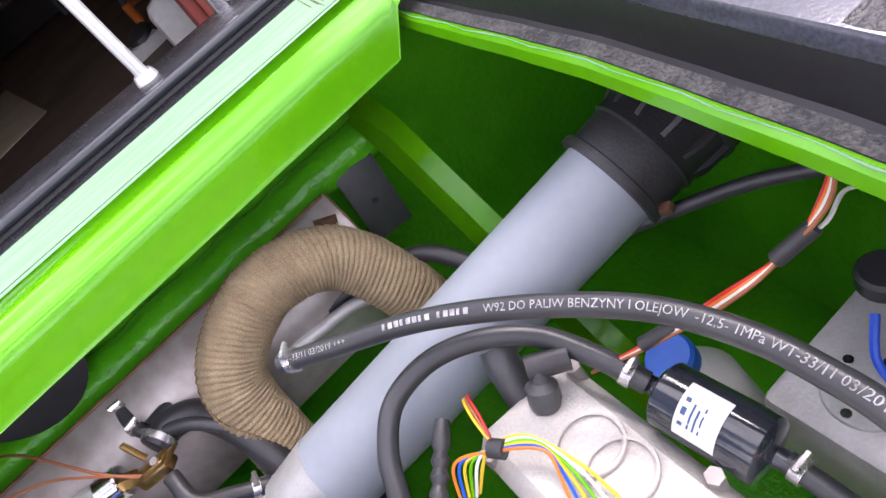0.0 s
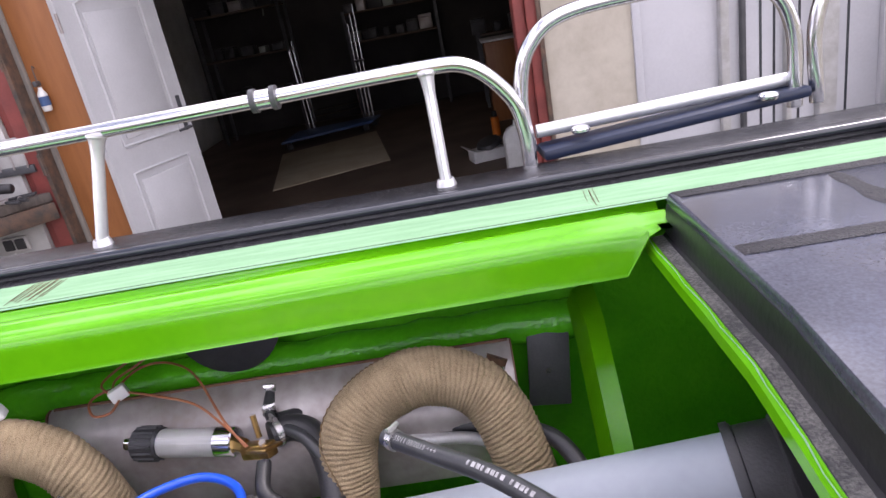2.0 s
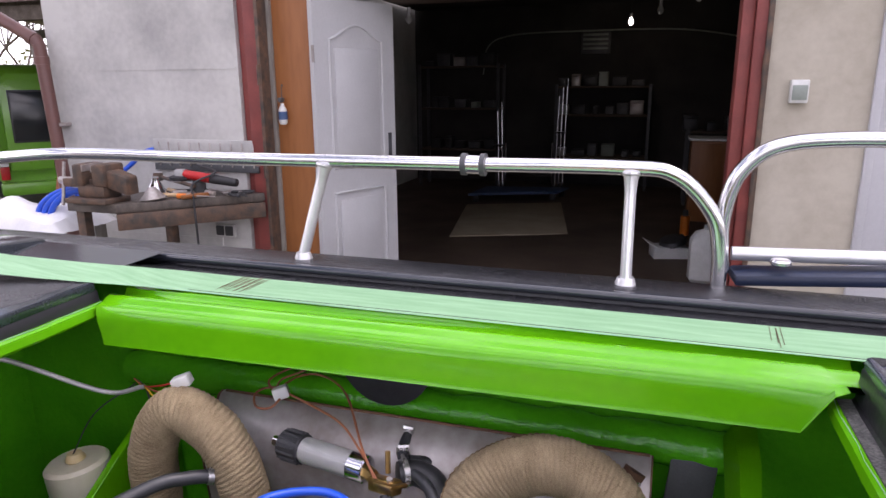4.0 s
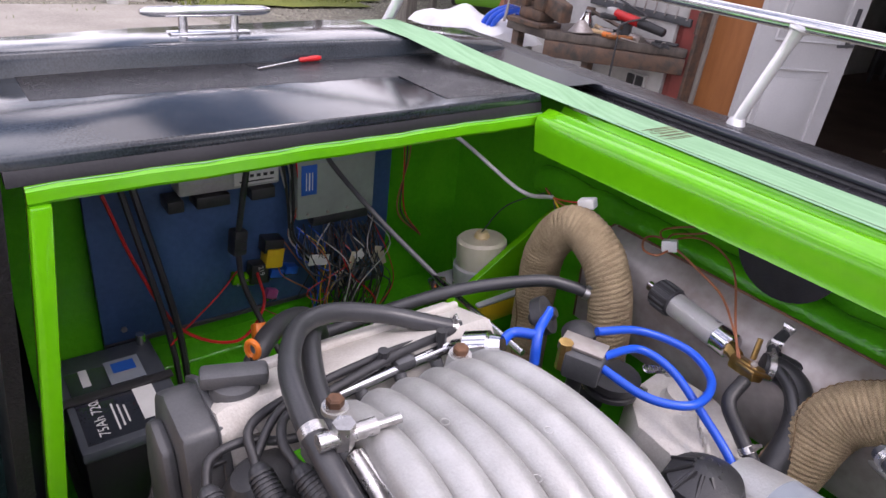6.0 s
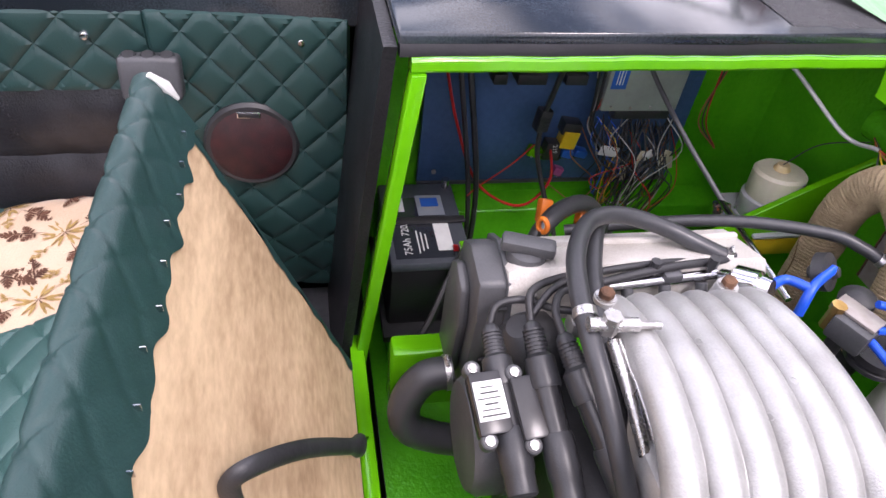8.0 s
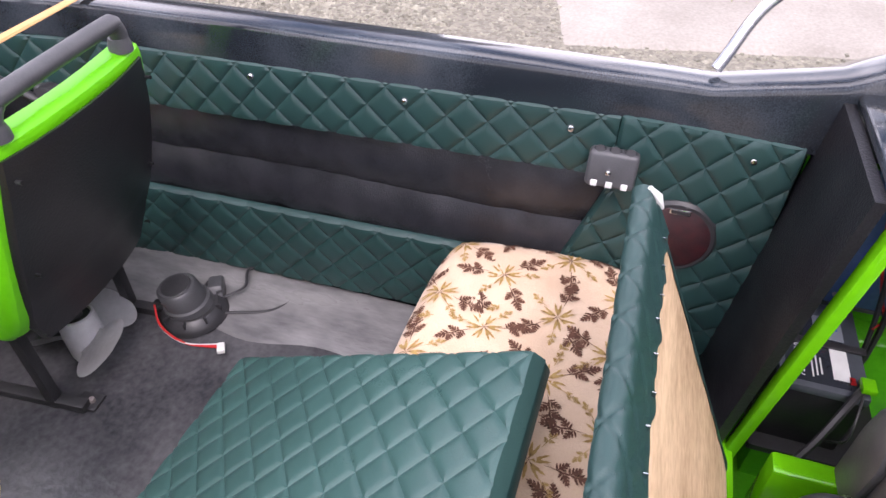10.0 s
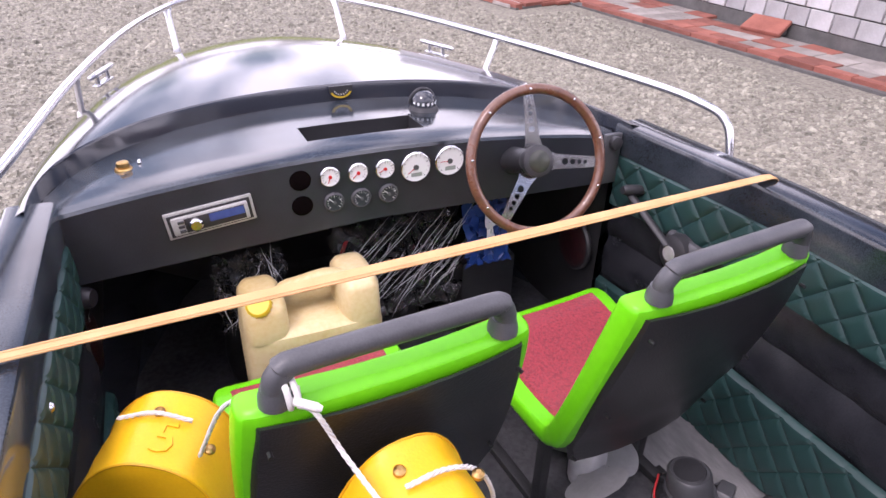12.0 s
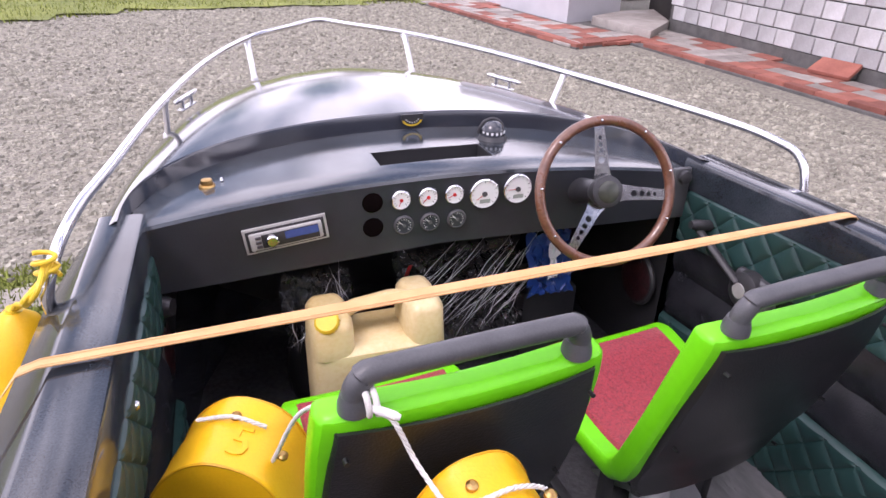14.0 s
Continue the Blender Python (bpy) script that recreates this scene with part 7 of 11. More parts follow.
def leaf(b, c, ang, ln, wd):
    pts = []
    for f, w in ((0, 0), (0.25, 0.7), (0.5, 1), (0.62, 0.6), (0.75, 0.75), (1, 0), (0.75, -0.75), (0.62, -0.6), (0.5, -1), (0.25, -0.7)):
        x = c[0] + math.cos(ang) * ln * f - math.sin(ang) * wd * w
        y = c[1] + math.sin(ang) * ln * f + math.cos(ang) * wd * w
        if not (CX0 + 0.005 < x < CX1 - 0.005 and CY0 + 0.005 < y < CY1 - 0.004):
            return
        pts.append(b.verts.new((*rounded_plan(x, y), cushion_top(x, y) + 0.0022)))
    b.faces.new(pts)


brown, gold = bmesh.new(), bmesh.new()
rf = random.Random(11)


def stem(b, p, q, w=0.0009):
    leaf(b, p, math.atan2(q[1] - p[1], q[0] - p[0]), math.dist(p, q), w)


def toothed_leaf(b, c, ang, size):
    """A printed leaf made of narrow teeth along a midrib."""
    for k in range(4):
        q = (c[0] + 0.22 * size * k * math.cos(ang), c[1] + 0.22 * size * k * math.sin(ang))
        for sd in (-1, 1):
            leaf(b, q, ang + sd * (0.95 - 0.12 * k), size * (0.52 - 0.08 * k), size * 0.085)
    leaf(b, c, ang, size * 1.05, size * 0.10)


def sprig(b, c, ang, reach, size):
    """A stem with toothed leaves at its tip and to both sides."""
    tip = (c[0] + reach * math.cos(ang), c[1] + reach * math.sin(ang))
    stem(b, c, tip)
    toothed_leaf(b, tip, ang, size)
    for f, turn in ((0.45, 0.9), (0.62, -0.95), (0.85, 0.8)):
        toothed_leaf(b, (c[0] + f * reach * math.cos(ang), c[1] + f * reach * math.sin(ang)), ang + turn, size * 0.85)


def bouquet(cx, cy, base, size):
    """A golden flower outlined in brown, three brown sprigs round it and pale fern sprigs."""
    for k in range(6):
        a = base + k * 1.047
        for off in (-0.2, 0.2):
            leaf(gold, (cx + 0.004 * math.cos(a), cy + 0.004 * math.sin(a)), a + off, 0.038 * size, 0.0036 * size)
        stem(brown, (cx, cy), (cx + 0.018 * size * math.cos(a), cy + 0.018 * size * math.sin(a)), 0.0012)
    for turn in (0.9, 2.9, 4.8):
        a = base + turn + rf.uniform(-0.25, 0.25)
        sprig(brown, (cx + 0.028 * size * math.cos(a), cy + 0.028 * size * math.sin(a)), a, 0.056 * size, 0.034 * size)
    for turn in (1.9, 3.9):
        a = base + turn + rf.uniform(-0.2, 0.2)
        sprig(gold, (cx + 0.035 * size * math.cos(a), cy + 0.035 * size * math.sin(a)), a, 0.035, 0.015)


for gx in range(9):
    for gy in range(5):
        x, y = 0.79 - 0.185 * gx + (0.0925 if gy % 2 else 0), 1.575 - 0.135 * gy
        bouquet(x + rf.uniform(-0.015, 0.015), y + rf.uniform(-0.012, 0.012), rf.uniform(0, 6.28), rf.uniform(0.9, 1.05))
        sprig(brown if gx % 2 else gold, (x + 0.09 + rf.uniform(-0.01, 0.01), y + rf.uniform(-0.02, 0.02)), rf.uniform(0, 6.28), 0.026, 0.016)
for bm_, key, lab_ in ((brown, "brown_print", "dark brown leaf print"), (gold, "gold_print", "golden flower print")):
    tagged(part("floral_print", bm_, M[key], cu, lab_, smooth=False), lab_, kind="stuff")

# loose quilted seat panel lying across the cushion
C1, C2 = Vector((0.36, 1.318, 0.885)), Vector((0.468, 2.068, 0.462))
PU, PW = (C2 - C1).normalized(), Vector((-1, 0.03, 0.0)).normalized()
PN = PW.cross(PU).normalized()
if PN.z < 0:
    PN = -PN
sp = thing("seat_panel", "loose green diamond-quilted seat panel lying askew", "seat panel", at=(0.1, 1.7, 0.7))
part("quilted_cover", quilt(lambda a, t, up: C1 + PU * a + PW * t + PN * (up * 1.2 - 0.038), (C2 - C1).length, 0.64, 0.096, 0.0045, 0.032), M["quilt_skylit"], sp)
part("edge_band", prism([C1 - PN * 0.036, C2 - PN * 0.036, C2 + PW * 0.64 - PN * 0.036, C1 + PW * 0.64 - PN * 0.036], -PN * 0.03, bevel=0.006), M["quilt"], sp, "dark green edge band")


# ---------------------------------------------------------------- bus seats
def bus_seat(pose_m, label):
    t = thing("bus_seat", label, "seat", "bus seats", at=(0, 0, 0))
    path = [(0.0, 0.855), (0.006, 0.81), (0.025, 0.73), (0.06, 0.60), (0.095, 0.49), (0.125, 0.415), (0.165, 0.372), (0.23, 0.358), (0.34, 0.362), (0.47, 0.385), (0.53, 0.395), (0.56, 0.385)]
    pts = [Vector((0, y, z)) for y, z in path]
    pts = curve_points(pts, 3)
    rows = []
    for i, q in enumerate(pts):
        d = (pts[min(i + 1, len(pts) - 1)] - pts[max(i - 1, 0)]).normalized()
        n = Vector((0, d.z, -d.y))
        if n.y > 0 and i < 8:
            n = -n
        n = Vector((0, -d.z, d.y))
        f = i / (len(pts) - 1)
        w = 0.230 + 0.018 * math.sin(math.pi * min(1, f * 1.6)) - 0.02 * max(0, f - 0.9) * 10
        h = 0.027 if 0 < i < len(pts) - 1 else 0.014
        bow = 0.022 * (1 if f < 0.55 else 0.4)
        prof = [(-w, 0.5, bow), (-w + 0.006, 1, bow), (-w + 0.03, 1, bow * 0.6), (0, 1, 0), (w - 0.03, 1, bow * 0.6), (w - 0.006, 1, bow), (w, 0.5, bow), (w, -0.5, bow), (w - 0.006, -1, bow), (w - 0.03, -1, bow * 0.6), (0, -1, 0), (-w + 0.03, -1, bow * 0.6), (-w + 0.006, -1, bow), (-w, -0.5, bow)]
        rows.append([q + Vector((x, 0, 0)) + n * (k * h + 0 * b) + (Vector((0, b, 0)) if f < 0.5 else Vector((0, 0, b))) for x, k, b in prof])
    sh = part("shell", loft(rows, close=True, cap=True), M["seat_green"], t, "bright green moulded shell")
    sm = sh.modifiers.new("rounding", "SUBSURF")
    sm.levels = sm.render_levels = 1
    back = []
    for k in range(15):
        f = k / 14
        z = 0.822 - 0.50 * f
        y = lerp_table([(-0.86, 0.0), (-0.73, 0.022), (-0.60, 0.058), (-0.49, 0.092), (-0.415, 0.125), (-0.26, 0.165)], -z) - 0.041
        w = 0.212 + 0.018 * math.sin(math.pi * min(1, f * 1.1)) - (0.03 * max(0, f - 0.85) * 6)
        us = (-1, -0.97, -0.7, -0.35, 0, 0.35, 0.7, 0.97, 1)
        outer = [(w * u, y + 0.022 * abs(u) ** 2.2 + (0.010 if abs(u) == 1 else 0), z) for u in us]
        back.append(outer + [(px, py + 0.006, pz) for px, py, pz in outer[::-1]])
    bk = loft(back, close=True, cap=True)
    bp = part("back_panel", bk, M["seat_back"], t, "matt black plastic back panel")
    for sx in (-1, 1):
        for z, y in ((0.78, -0.012), (0.55, 0.052), (0.36, 0.12)):
            part("screw", cyl((sx * 0.2, y - 0.016, z), (sx * 0.2, y - 0.004, z), 0.004, seg=8), M["seat_back"], bp)
    for a, c, nm in ((1, 13, "back_cushion"), (15, 31, "seat_cushion")):
        cr = []
        for i in range(a, c):
            q = pts[i]
            d = (pts[i + 1] - pts[i - 1]).normalized()
            n = Vector((0, -d.z, d.y))
            e = 0.029 + (0.006 if a + 1 < i < c - 2 else 0.0)
            f = i / (len(pts) - 1)
            bow = 0.022 * (1 if f < 0.55 else 0.4)
            cr.append([q + Vector((0.186 * u, 0, 0)) + n * (e if abs(u) < 1 else 0.026) + (Vector((0, bow * u * u * 0.7, 0)) if f < 0.5 else Vector((0, 0, bow * u * u * 0.7))) for u in (-1, -0.96, -0.6, 0, 0.6, 0.96, 1)])
        part(nm, loft(cr), M["red_cloth"], t, "red patterned moquette")
    hb = part("grab_handle", tube([(-0.178, 0.004, 0.85), (-0.178, 0.0, 0.883), (-0.164, -0.003, 0.905), (-0.135, -0.004, 0.912), (0.135, -0.004, 0.912), (0.164, -0.003, 0.905), (0.178, 0.0, 0.883), (0.178, 0.004, 0.85)], 0.0178, 18, 6), M["plastic"], t, "dark grey grab handle")
    for sx in (-0.178, 0.178):
        part("socket", lathe([(0.0245, 0), (0.0235, 0.5), (0.0195, 1)], (sx, 0.004, 0.848), (sx, 0.003, 0.876), 20), M["plastic"], hb)
    for sx in (-0.17, 0.17):
        part("floor_rail", box((sx, 0.38, 0.05), (0.03, 0.46, 0.024), 0.003), M["black_matt"], t, "black steel floor rail")
        for y in (0.24, 0.52):
            part("leg", box((sx, y, 0.19), (0.028, 0.028, 0.34), 0.003), M["black_matt"], t, "black square steel leg")
        part("foot_plate", box((sx + 0.02, 0.16, 0.04), (0.05, 0.06, 0.008), 0.002), M["black_matt"], t)
        part("foot_bolt", cyl((sx + 0.02, 0.15, 0.043), (sx + 0.02, 0.15, 0.055), 0.008, seg=6), M["steel_dull"], t)
    part("cross_bar", box((0, 0.24, 0.335), (0.34, 0.03, 0.03), 0.003), M["black_matt"], t)
    t.matrix_basis = pose_m
    return t


M["seat_back"] = mat("scuffed_black_plastic", (0.02, 0.02, 0.021), (0.012, 0.012, 0.013), 0.33, 5, bump=0.25, bscale=240)
drv = bus_seat(pose(0.43, 2.25, FLOOR - 0.035, 0, 0, 5), "green bus seat with black back behind the wheel")
pas = copy_thing(drv, pose(-0.225, 2.23, FLOOR - 0.022, 0, 0, 4))
tagged(pas, "green bus seat with black back and hanging yellow bags")


# ---------------------------------------------------------------- yellow bags and rope
def soft_bag(c, w, h, d, turn, tilt, label, roll=0):
    t = thing("yellow_bag", label, "bag", "yellow bags", at=c)
    m = Matrix.Translation(c) @ Euler((radians(tilt), radians(roll), radians(turn))).to_matrix().to_4x4()
    rows = []
    for f, sc in ((-0.96, 0.0), (-0.985, 0.4), (-1.0, 0.75), (-1.0, 0.93), (-0.985, 0.972), (-0.94, 0.985), (-0.8, 0.975), (-0.5, 0.962), (-0.2, 0.968), (0.2, 0.97), (0.5, 0.962), (0.8, 0.975), (0.94, 0.985), (0.985, 0.972), (1.0, 0.93), (1.0, 0.75), (0.985, 0.4), (0.96, 0.0)):
        y = d / 2 * f
        row = []
        for j in range(40):
            a = 2 * math.pi * j / 40
            ca, sa = math.cos(a), math.sin(a)
            x = w / 2 * math.copysign(abs(ca) ** 0.8, ca)
            z = h / 2 * math.copysign(abs(sa) ** (0.95 if sa > 0 else 0.45), sa)
            x *= 1.0 - 0.2 * max(0, sa)
            wob = 1 + 0.012 * math.sin(3 * a + 2 * f) + 0.008 * math.sin(7 * a) + 0.012 * noise.noise(Vector((5 * ca, 5 * sa, 2.5 * f + w)))
            row.append(m @ Vector((x * sc * wob, y, z * sc * wob)))
        rows.append(row)
    part("cover", loft(rows, close=True), M["yellow"], t, "yellow coated fabric")
    for f in (-0.975, 0.975):
        ps = []
        for j in range(41):
            a = 2 * math.pi * j / 40
            ca, sa = math.cos(a), math.sin(a)
            x = w / 2 * math.copysign(abs(ca) ** 0.8, ca) * (1.0 - 0.2 * max(0, sa))
            z = h / 2 * math.copysign(abs(sa) ** (0.95 if sa > 0 else 0.45), sa)
            ps.append(m @ Vector((x * 0.975, d / 2 * f, z * 0.975)))
        part("seam", tube(ps, 0.0026, 6, 1), M["yellow_seam"], t, "raised seam piping")
    for sx, sy in ((0.28, -0.15), (-0.1, 0.2)):
        part("eyelet", lathe([(0.009, 0), (0.009, 0.6), (0.004, 1)], m @ Vector((sx * w, sy * d, h * 0.47)), m @ Vector((sx * w, sy * d, h * 0.50)), 12), M["brass"], t, "brass eyelet")
    return t, m


b1, m1 = soft_bag((-0.585, 2.445, 0.875), 0.262, 0.325, 0.15, -24, 5, "yellow coated fabric bag hanging beside a seat", 14)
em = text_bm("5", 0.085, Matrix.Translation((-0.022, -0.045, 0)))
for v in em.verts:
    f = v.co.x / 0.135
    v.co = m1 @ Vector((v.co.x, v.co.y, 0.158 - 0.03 * f * f))
bmesh.ops.solidify(em, geom=em.faces[:], thickness=0.004)
part("embossed_mark", em, M["yellow"], b1, "raised yellow figure", smooth=False)
b2, m2 = soft_bag((-0.240, 2.118, 0.94), 0.25, 0.37, 0.145, 6, 8, "yellow coated fabric bag hanging behind a seat")


def rope(pts, r, label, material="rope_white"):
    path = curve_points(pts, 10)
    b = bmesh.new()
    total = sum((q - p).length for p, q in zip(path, path[1:]))
    n = max(12, int(total / 0.004))
    for s in range(3):
        ps = []
        for k in range(n + 1):
            q, t = along(path, total * k / n)
            u = t.cross(Vector((0.3, 0.2, 1))).normalized()
            v = u.cross(t)
            a = k * 0.75 + s * 2.094
            ps.append(q + (u * math.cos(a) + v * math.sin(a)) * r * 0.5)
        tube(ps, r * 0.56, 6, 1, bm=b)
    return solid("rope", b, M[material], label, "rope")


rope([(-0.385, 2.205, 1.235), (-0.42, 2.25, 1.198), (-0.47, 2.33, 1.12), tuple(m1 @ Vector((0.06, -0.03, 0.145)))], 0.004, "white rope from the seat handle to a bag")
rope([(-0.385, 2.19, 1.232), (-0.36, 2.17, 1.215), (-0.33, 2.155, 1.14), tuple(m2 @ Vector((-0.06, -0.03, 0.17)))], 0.004, "white rope from the seat handle to a bag")
rope([tuple(m1 @ Vector((0.03, 0.02, 0.162))), tuple(m1 @ Vector((-0.03, 0.02, 0.164))), tuple(m1 @ Vector((-0.09, 0.02, 0.13)))], 0.004, "white rope lying over a yellow bag")
rope([tuple(m2 @ Vector((-0.03, 0.0, 0.184))), tuple(m2 @ Vector((0.03, 0.0, 0.186))), tuple(m2 @ Vector((0.085, 0.0, 0.15))), tuple(m2 @ Vector((0.124, 0.0, 0.07))), tuple(m2 @ Vector((0.143, 0.0, -0.02)))], 0.004, "white rope lying over a yellow bag")
kn = thing("rope_knot", "white rope knot round the seat handle", "knot", at=(-0.385, 2.2, 1.22))
part("loop", tube([(-0.395 + 0.012 * k / 6 + 0.0, 2.207 + 0.021 * math.cos(k * 1.1), 1.228 + 0.02 * math.sin(k * 1.1)) for k in range(12)], 0.0046, 8, 4), M["rope_white"], kn)
part("tail", lathe([(0.005, 0), (0.0068, 0.3), (0.0068, 0.8), (0.004, 1)], (-0.385, 2.185, 1.232), (-0.352, 2.168, 1.222), 10), M["rope_white"], kn)

# strap across the cockpit
Q = [Vector((-0.97, 2.33, 1.09)), Vector((-0.935, 2.36, 1.118)), Vector((-0.862, 2.463, 1.188)), Vector((-0.835, 2.475, 1.19)), Vector((-0.3, 2.505, 1.188)), Vector((0.3, 2.535, 1.188)), Vector((0.845, 2.563, 1.19)), Vector((0.87, 2.565, 1.187)), Vector((0.96, 2.57, 1.115))]
rows = []
for k, q in enumerate(Q):
    wv = Vector((0.008, 0.0125, 0.004)) if k < 2 else Vector((0, 0.0125, 0.003 * (1 if 3 < k < 6 else 0)))
    rows.append([q - wv, q + wv, q + wv + Vector((0, 0, 0.0022)), q - wv + Vector((0, 0, 0.0022))])
lash = thing("lashing_strap", "flat orange webbing strap across the cockpit", "strap", at=(0, 2.5, 1.19))
part("webbing", loft(rows, close=True, cap=True), M["strap"], lash)
for off in (-0.0085, 0.0085):
    part("stitch_line", tube([q + Vector((0, off, 0.0026)) for q in Q[2:]], 0.0008, 5, 1, smooth=False), M["strap"], lash)

# jerrycan
jc = thing("jerrycan", "yellowed plastic jerrycan behind the strap", "jerrycan", at=(-0.21, 2.95, FLOOR))


def can_ring(cx, sx, sy, z, rise):
    """One closed section of the can; rise lifts the end with the pouring neck's shoulder."""
    row = []
    for j in range(40):
        a = 2 * math.pi * j / 40
        ca, sa = math.cos(a), math.sin(a)
        x = sx / 2 * math.copysign(abs(ca) ** 0.4, ca)
        row.append((cx + x, 2.965 + sy / 2 * math.copysign(abs(sa) ** 0.4, sa), z + rise * math.sin(math.pi * min(1.0, max(0.0, x / sx + 0.5)))))
    return row


part("body", loft([can_ring(-0.21, 0.33, 0.18, FLOOR + 0.002, 0), can_ring(-0.21, 0.36, 0.20, FLOOR + 0.02, 0), can_ring(-0.21, 0.363, 0.203, 0.60, 0), can_ring(-0.21, 0.363, 0.203, 0.775, 0), can_ring(-0.21, 0.352, 0.192, 0.800, 0), can_ring(-0.21, 0.32, 0.16, 0.812, 0)], close=True, cap=True), M["jerry"], jc, "yellowed translucent plastic body")
for k in range(3):
    part("moulded_band", box((-0.21, 2.8625, 0.47 + 0.11 * k), (0.30, 0.006, 0.016), 0.0025), M["jerry"], jc)


def can_block(x0, x1, z0, z1, lean=0.0):
    rows = []
    for z, g in ((z0, 0.0), (z1 - 0.022, 0.004), (z1 - 0.006, 0.014), (z1, 0.03)):
        cx, sx = (x0 + x1) / 2 + lean * (z - z0), (x1 - x0) - 2 * g
        rows.append([(cx + sx / 2 * math.copysign(abs(math.cos(a)) ** 0.5, math.cos(a)), 2.965 + (0.095 - g) * math.copysign(abs(math.sin(a)) ** 0.5, math.sin(a)), z) for a in [2 * math.pi * j / 28 for j in range(28)]])
    return loft(rows, close=True, cap=True)


part("neck_shoulder", can_block(-0.389, -0.272, 0.795, 0.895), M["jerry"], jc, "raised shoulder under the cap")
part("end_shoulder", can_block(-0.142, -0.032, 0.795, 0.912), M["jerry"], jc, "raised shoulder at the back of the handle")
part("handle", tube([(-0.30, 2.965, 0.86), (-0.27, 2.965, 0.888), (-0.22, 2.965, 0.896), (-0.16, 2.965, 0.903), (-0.11, 2.965, 0.89)], 0.022, 14, 6, flat=0.75), M["jerry"], jc, "moulded handle")
part("neck", lathe([(0.034, 0), (0.03, 0.7), (0.028, 1)], (-0.335, 2.93, 0.855), (-0.342, 2.905, 0.89), 20), M["jerry"], jc)
cap_ = part("cap", lathe([(0.029, 0), (0.031, 0.2), (0.031, 0.8), (0.026, 1)], (-0.341, 2.909, 0.882), (-0.346, 2.893, 0.904), 24), M["yellow_plastic"], jc, "yellow screw cap")
for k in range(16):
    a = 2 * math.pi * k / 16
    ax = (Vector((-0.346, 2.893, 0.904)) - Vector((-0.341, 2.909, 0.882))).normalized()
    u = ax.cross(Vector((1, 0, 0))).normalized()
    q = Vector((-0.342, 2.905, 0.887)) + (u * math.cos(a) + ax.cross(u) * math.sin(a)) * 0.031
    part("grip_rib", tube([q, q + ax * 0.013], 0.002, 5, smooth=False), M["yellow_plastic"], cap_)


# crumpled film and blue bag under the dashboard
def crumpled(c, w, h, amp, seed, n=22, lean=0.4):
    r = random.Random(seed)
    off = Vector((r.uniform(0, 50), r.uniform(0, 50), 0))
    rows = []
    for i in range(n):
        row = []
        for j in range(n):
            u, v = i / (n - 1) - 0.5, j / (n - 1) - 0.5
            q = u + 0.35 * v
            p = Vector((q * 15, v * 4, 0)) + off
            row.append(Vector(c) + Vector((u * w + 0.03 * noise.noise(p * 1.3), amp * (noise.noise(p) + 0.6 * noise.noise(p * 2.7)) + lean * v * h, v * h + 0.03 * noise.noise(p * 1.7 + off))))
        rows.append(row)
    return loft(rows)


solid("plastic_film", crumpled((0.13, 3.22, 0.72), 0.40, 0.28, 0.03, 3, 44), M["bag_film"], "crumpled clear plastic film under the dashboard", "film")
solid("plastic_film", crumpled((-0.33, 3.18, 0.76), 0.20, 0.20, 0.028, 5, 34), M["bag_film"], "crumpled clear plastic film under the dashboard", "film")
def film_glints(middle, fan, seed, n):
    """Thin pale strands drawn as the glints on the film's folds, in a loose fan."""
    r = random.Random(seed)
    b = bmesh.new()
    for k in range(n):
        p = Vector(middle) + Vector((r.uniform(-0.12, 0.12) * fan, r.uniform(-0.02, 0.02), r.uniform(-0.11, 0.08)))
        ang = radians(r.gauss(38, 10)) if fan > 0.8 else radians(r.uniform(20, 150))
        ln = r.uniform(0.03, 0.10) * (1.3 if fan > 0.8 else 0.8)
        d = Vector((math.cos(ang), 0.25, math.sin(ang)))
        pts = [p + d * ln * f + Vector((r.uniform(-1, 1), r.uniform(-1, 1), r.uniform(-1, 1))) * 0.004 for f in (-1, -0.5, 0, 0.5, 1)]
        tube(pts, lambda f: 0.0011 * (1 - abs(2 * f - 1)) + 0.0002, 5, 3, bm=b)
    return b


for at, fan, seed, n in (((0.15, 3.135, 0.80), 1.3, 4, 44), ((-0.33, 3.10, 0.80), 0.7, 8, 20)):
    tagged(solid("film_fold", film_glints(at, fan, seed, n), M["film_glint"], "bright glints drawn along folds of the clear plastic film", "film"), kind="stuff")
solid("red_strap", loft([[(-0.055 + x - 0.02 * k, 3.25 - y, 0.775 - 0.045 * k) for x, y in ((0.0, 0.0), (0.006, 0.003), (0.014, 0.0), (0.006, -0.003))] for k in range(-1, 3)], close=True, cap=True), M["red"], "red strap hanging under the dashboard", "strap")
bb = thing("blue_bag", "blue printed plastic bag under the dashboard", "bag", at=(0.44, 3.2, 0.7))
part("bag", crumpled((0.40, 3.14, 0.825), 0.15, 0.19, 0.012, 9, 22, 0.3), M["bag_blue"], bb)
part("print_bar", crumpled((0.405, 3.128, 0.835), 0.022, 0.10, 0.008, 9, 8, 0.3), M["white_print"], bb)
solid("film_roll", lathe([(0.08, 0), (0.09, 0.2), (0.085, 0.8), (0.06, 1)], (0.15, 3.35, FLOOR), (0.15, 3.3, 0.62), 16), M["black_matt"], "dark bundle under the crumpled film", "bundle")
solid("film_roll", lathe([(0.09, 0), (0.1, 0.3), (0.08, 1)], (-0.33, 3.3, FLOOR), (-0.33, 3.28, 0.66), 16), M["black_matt"], "dark bundle under the crumpled film", "bundle")
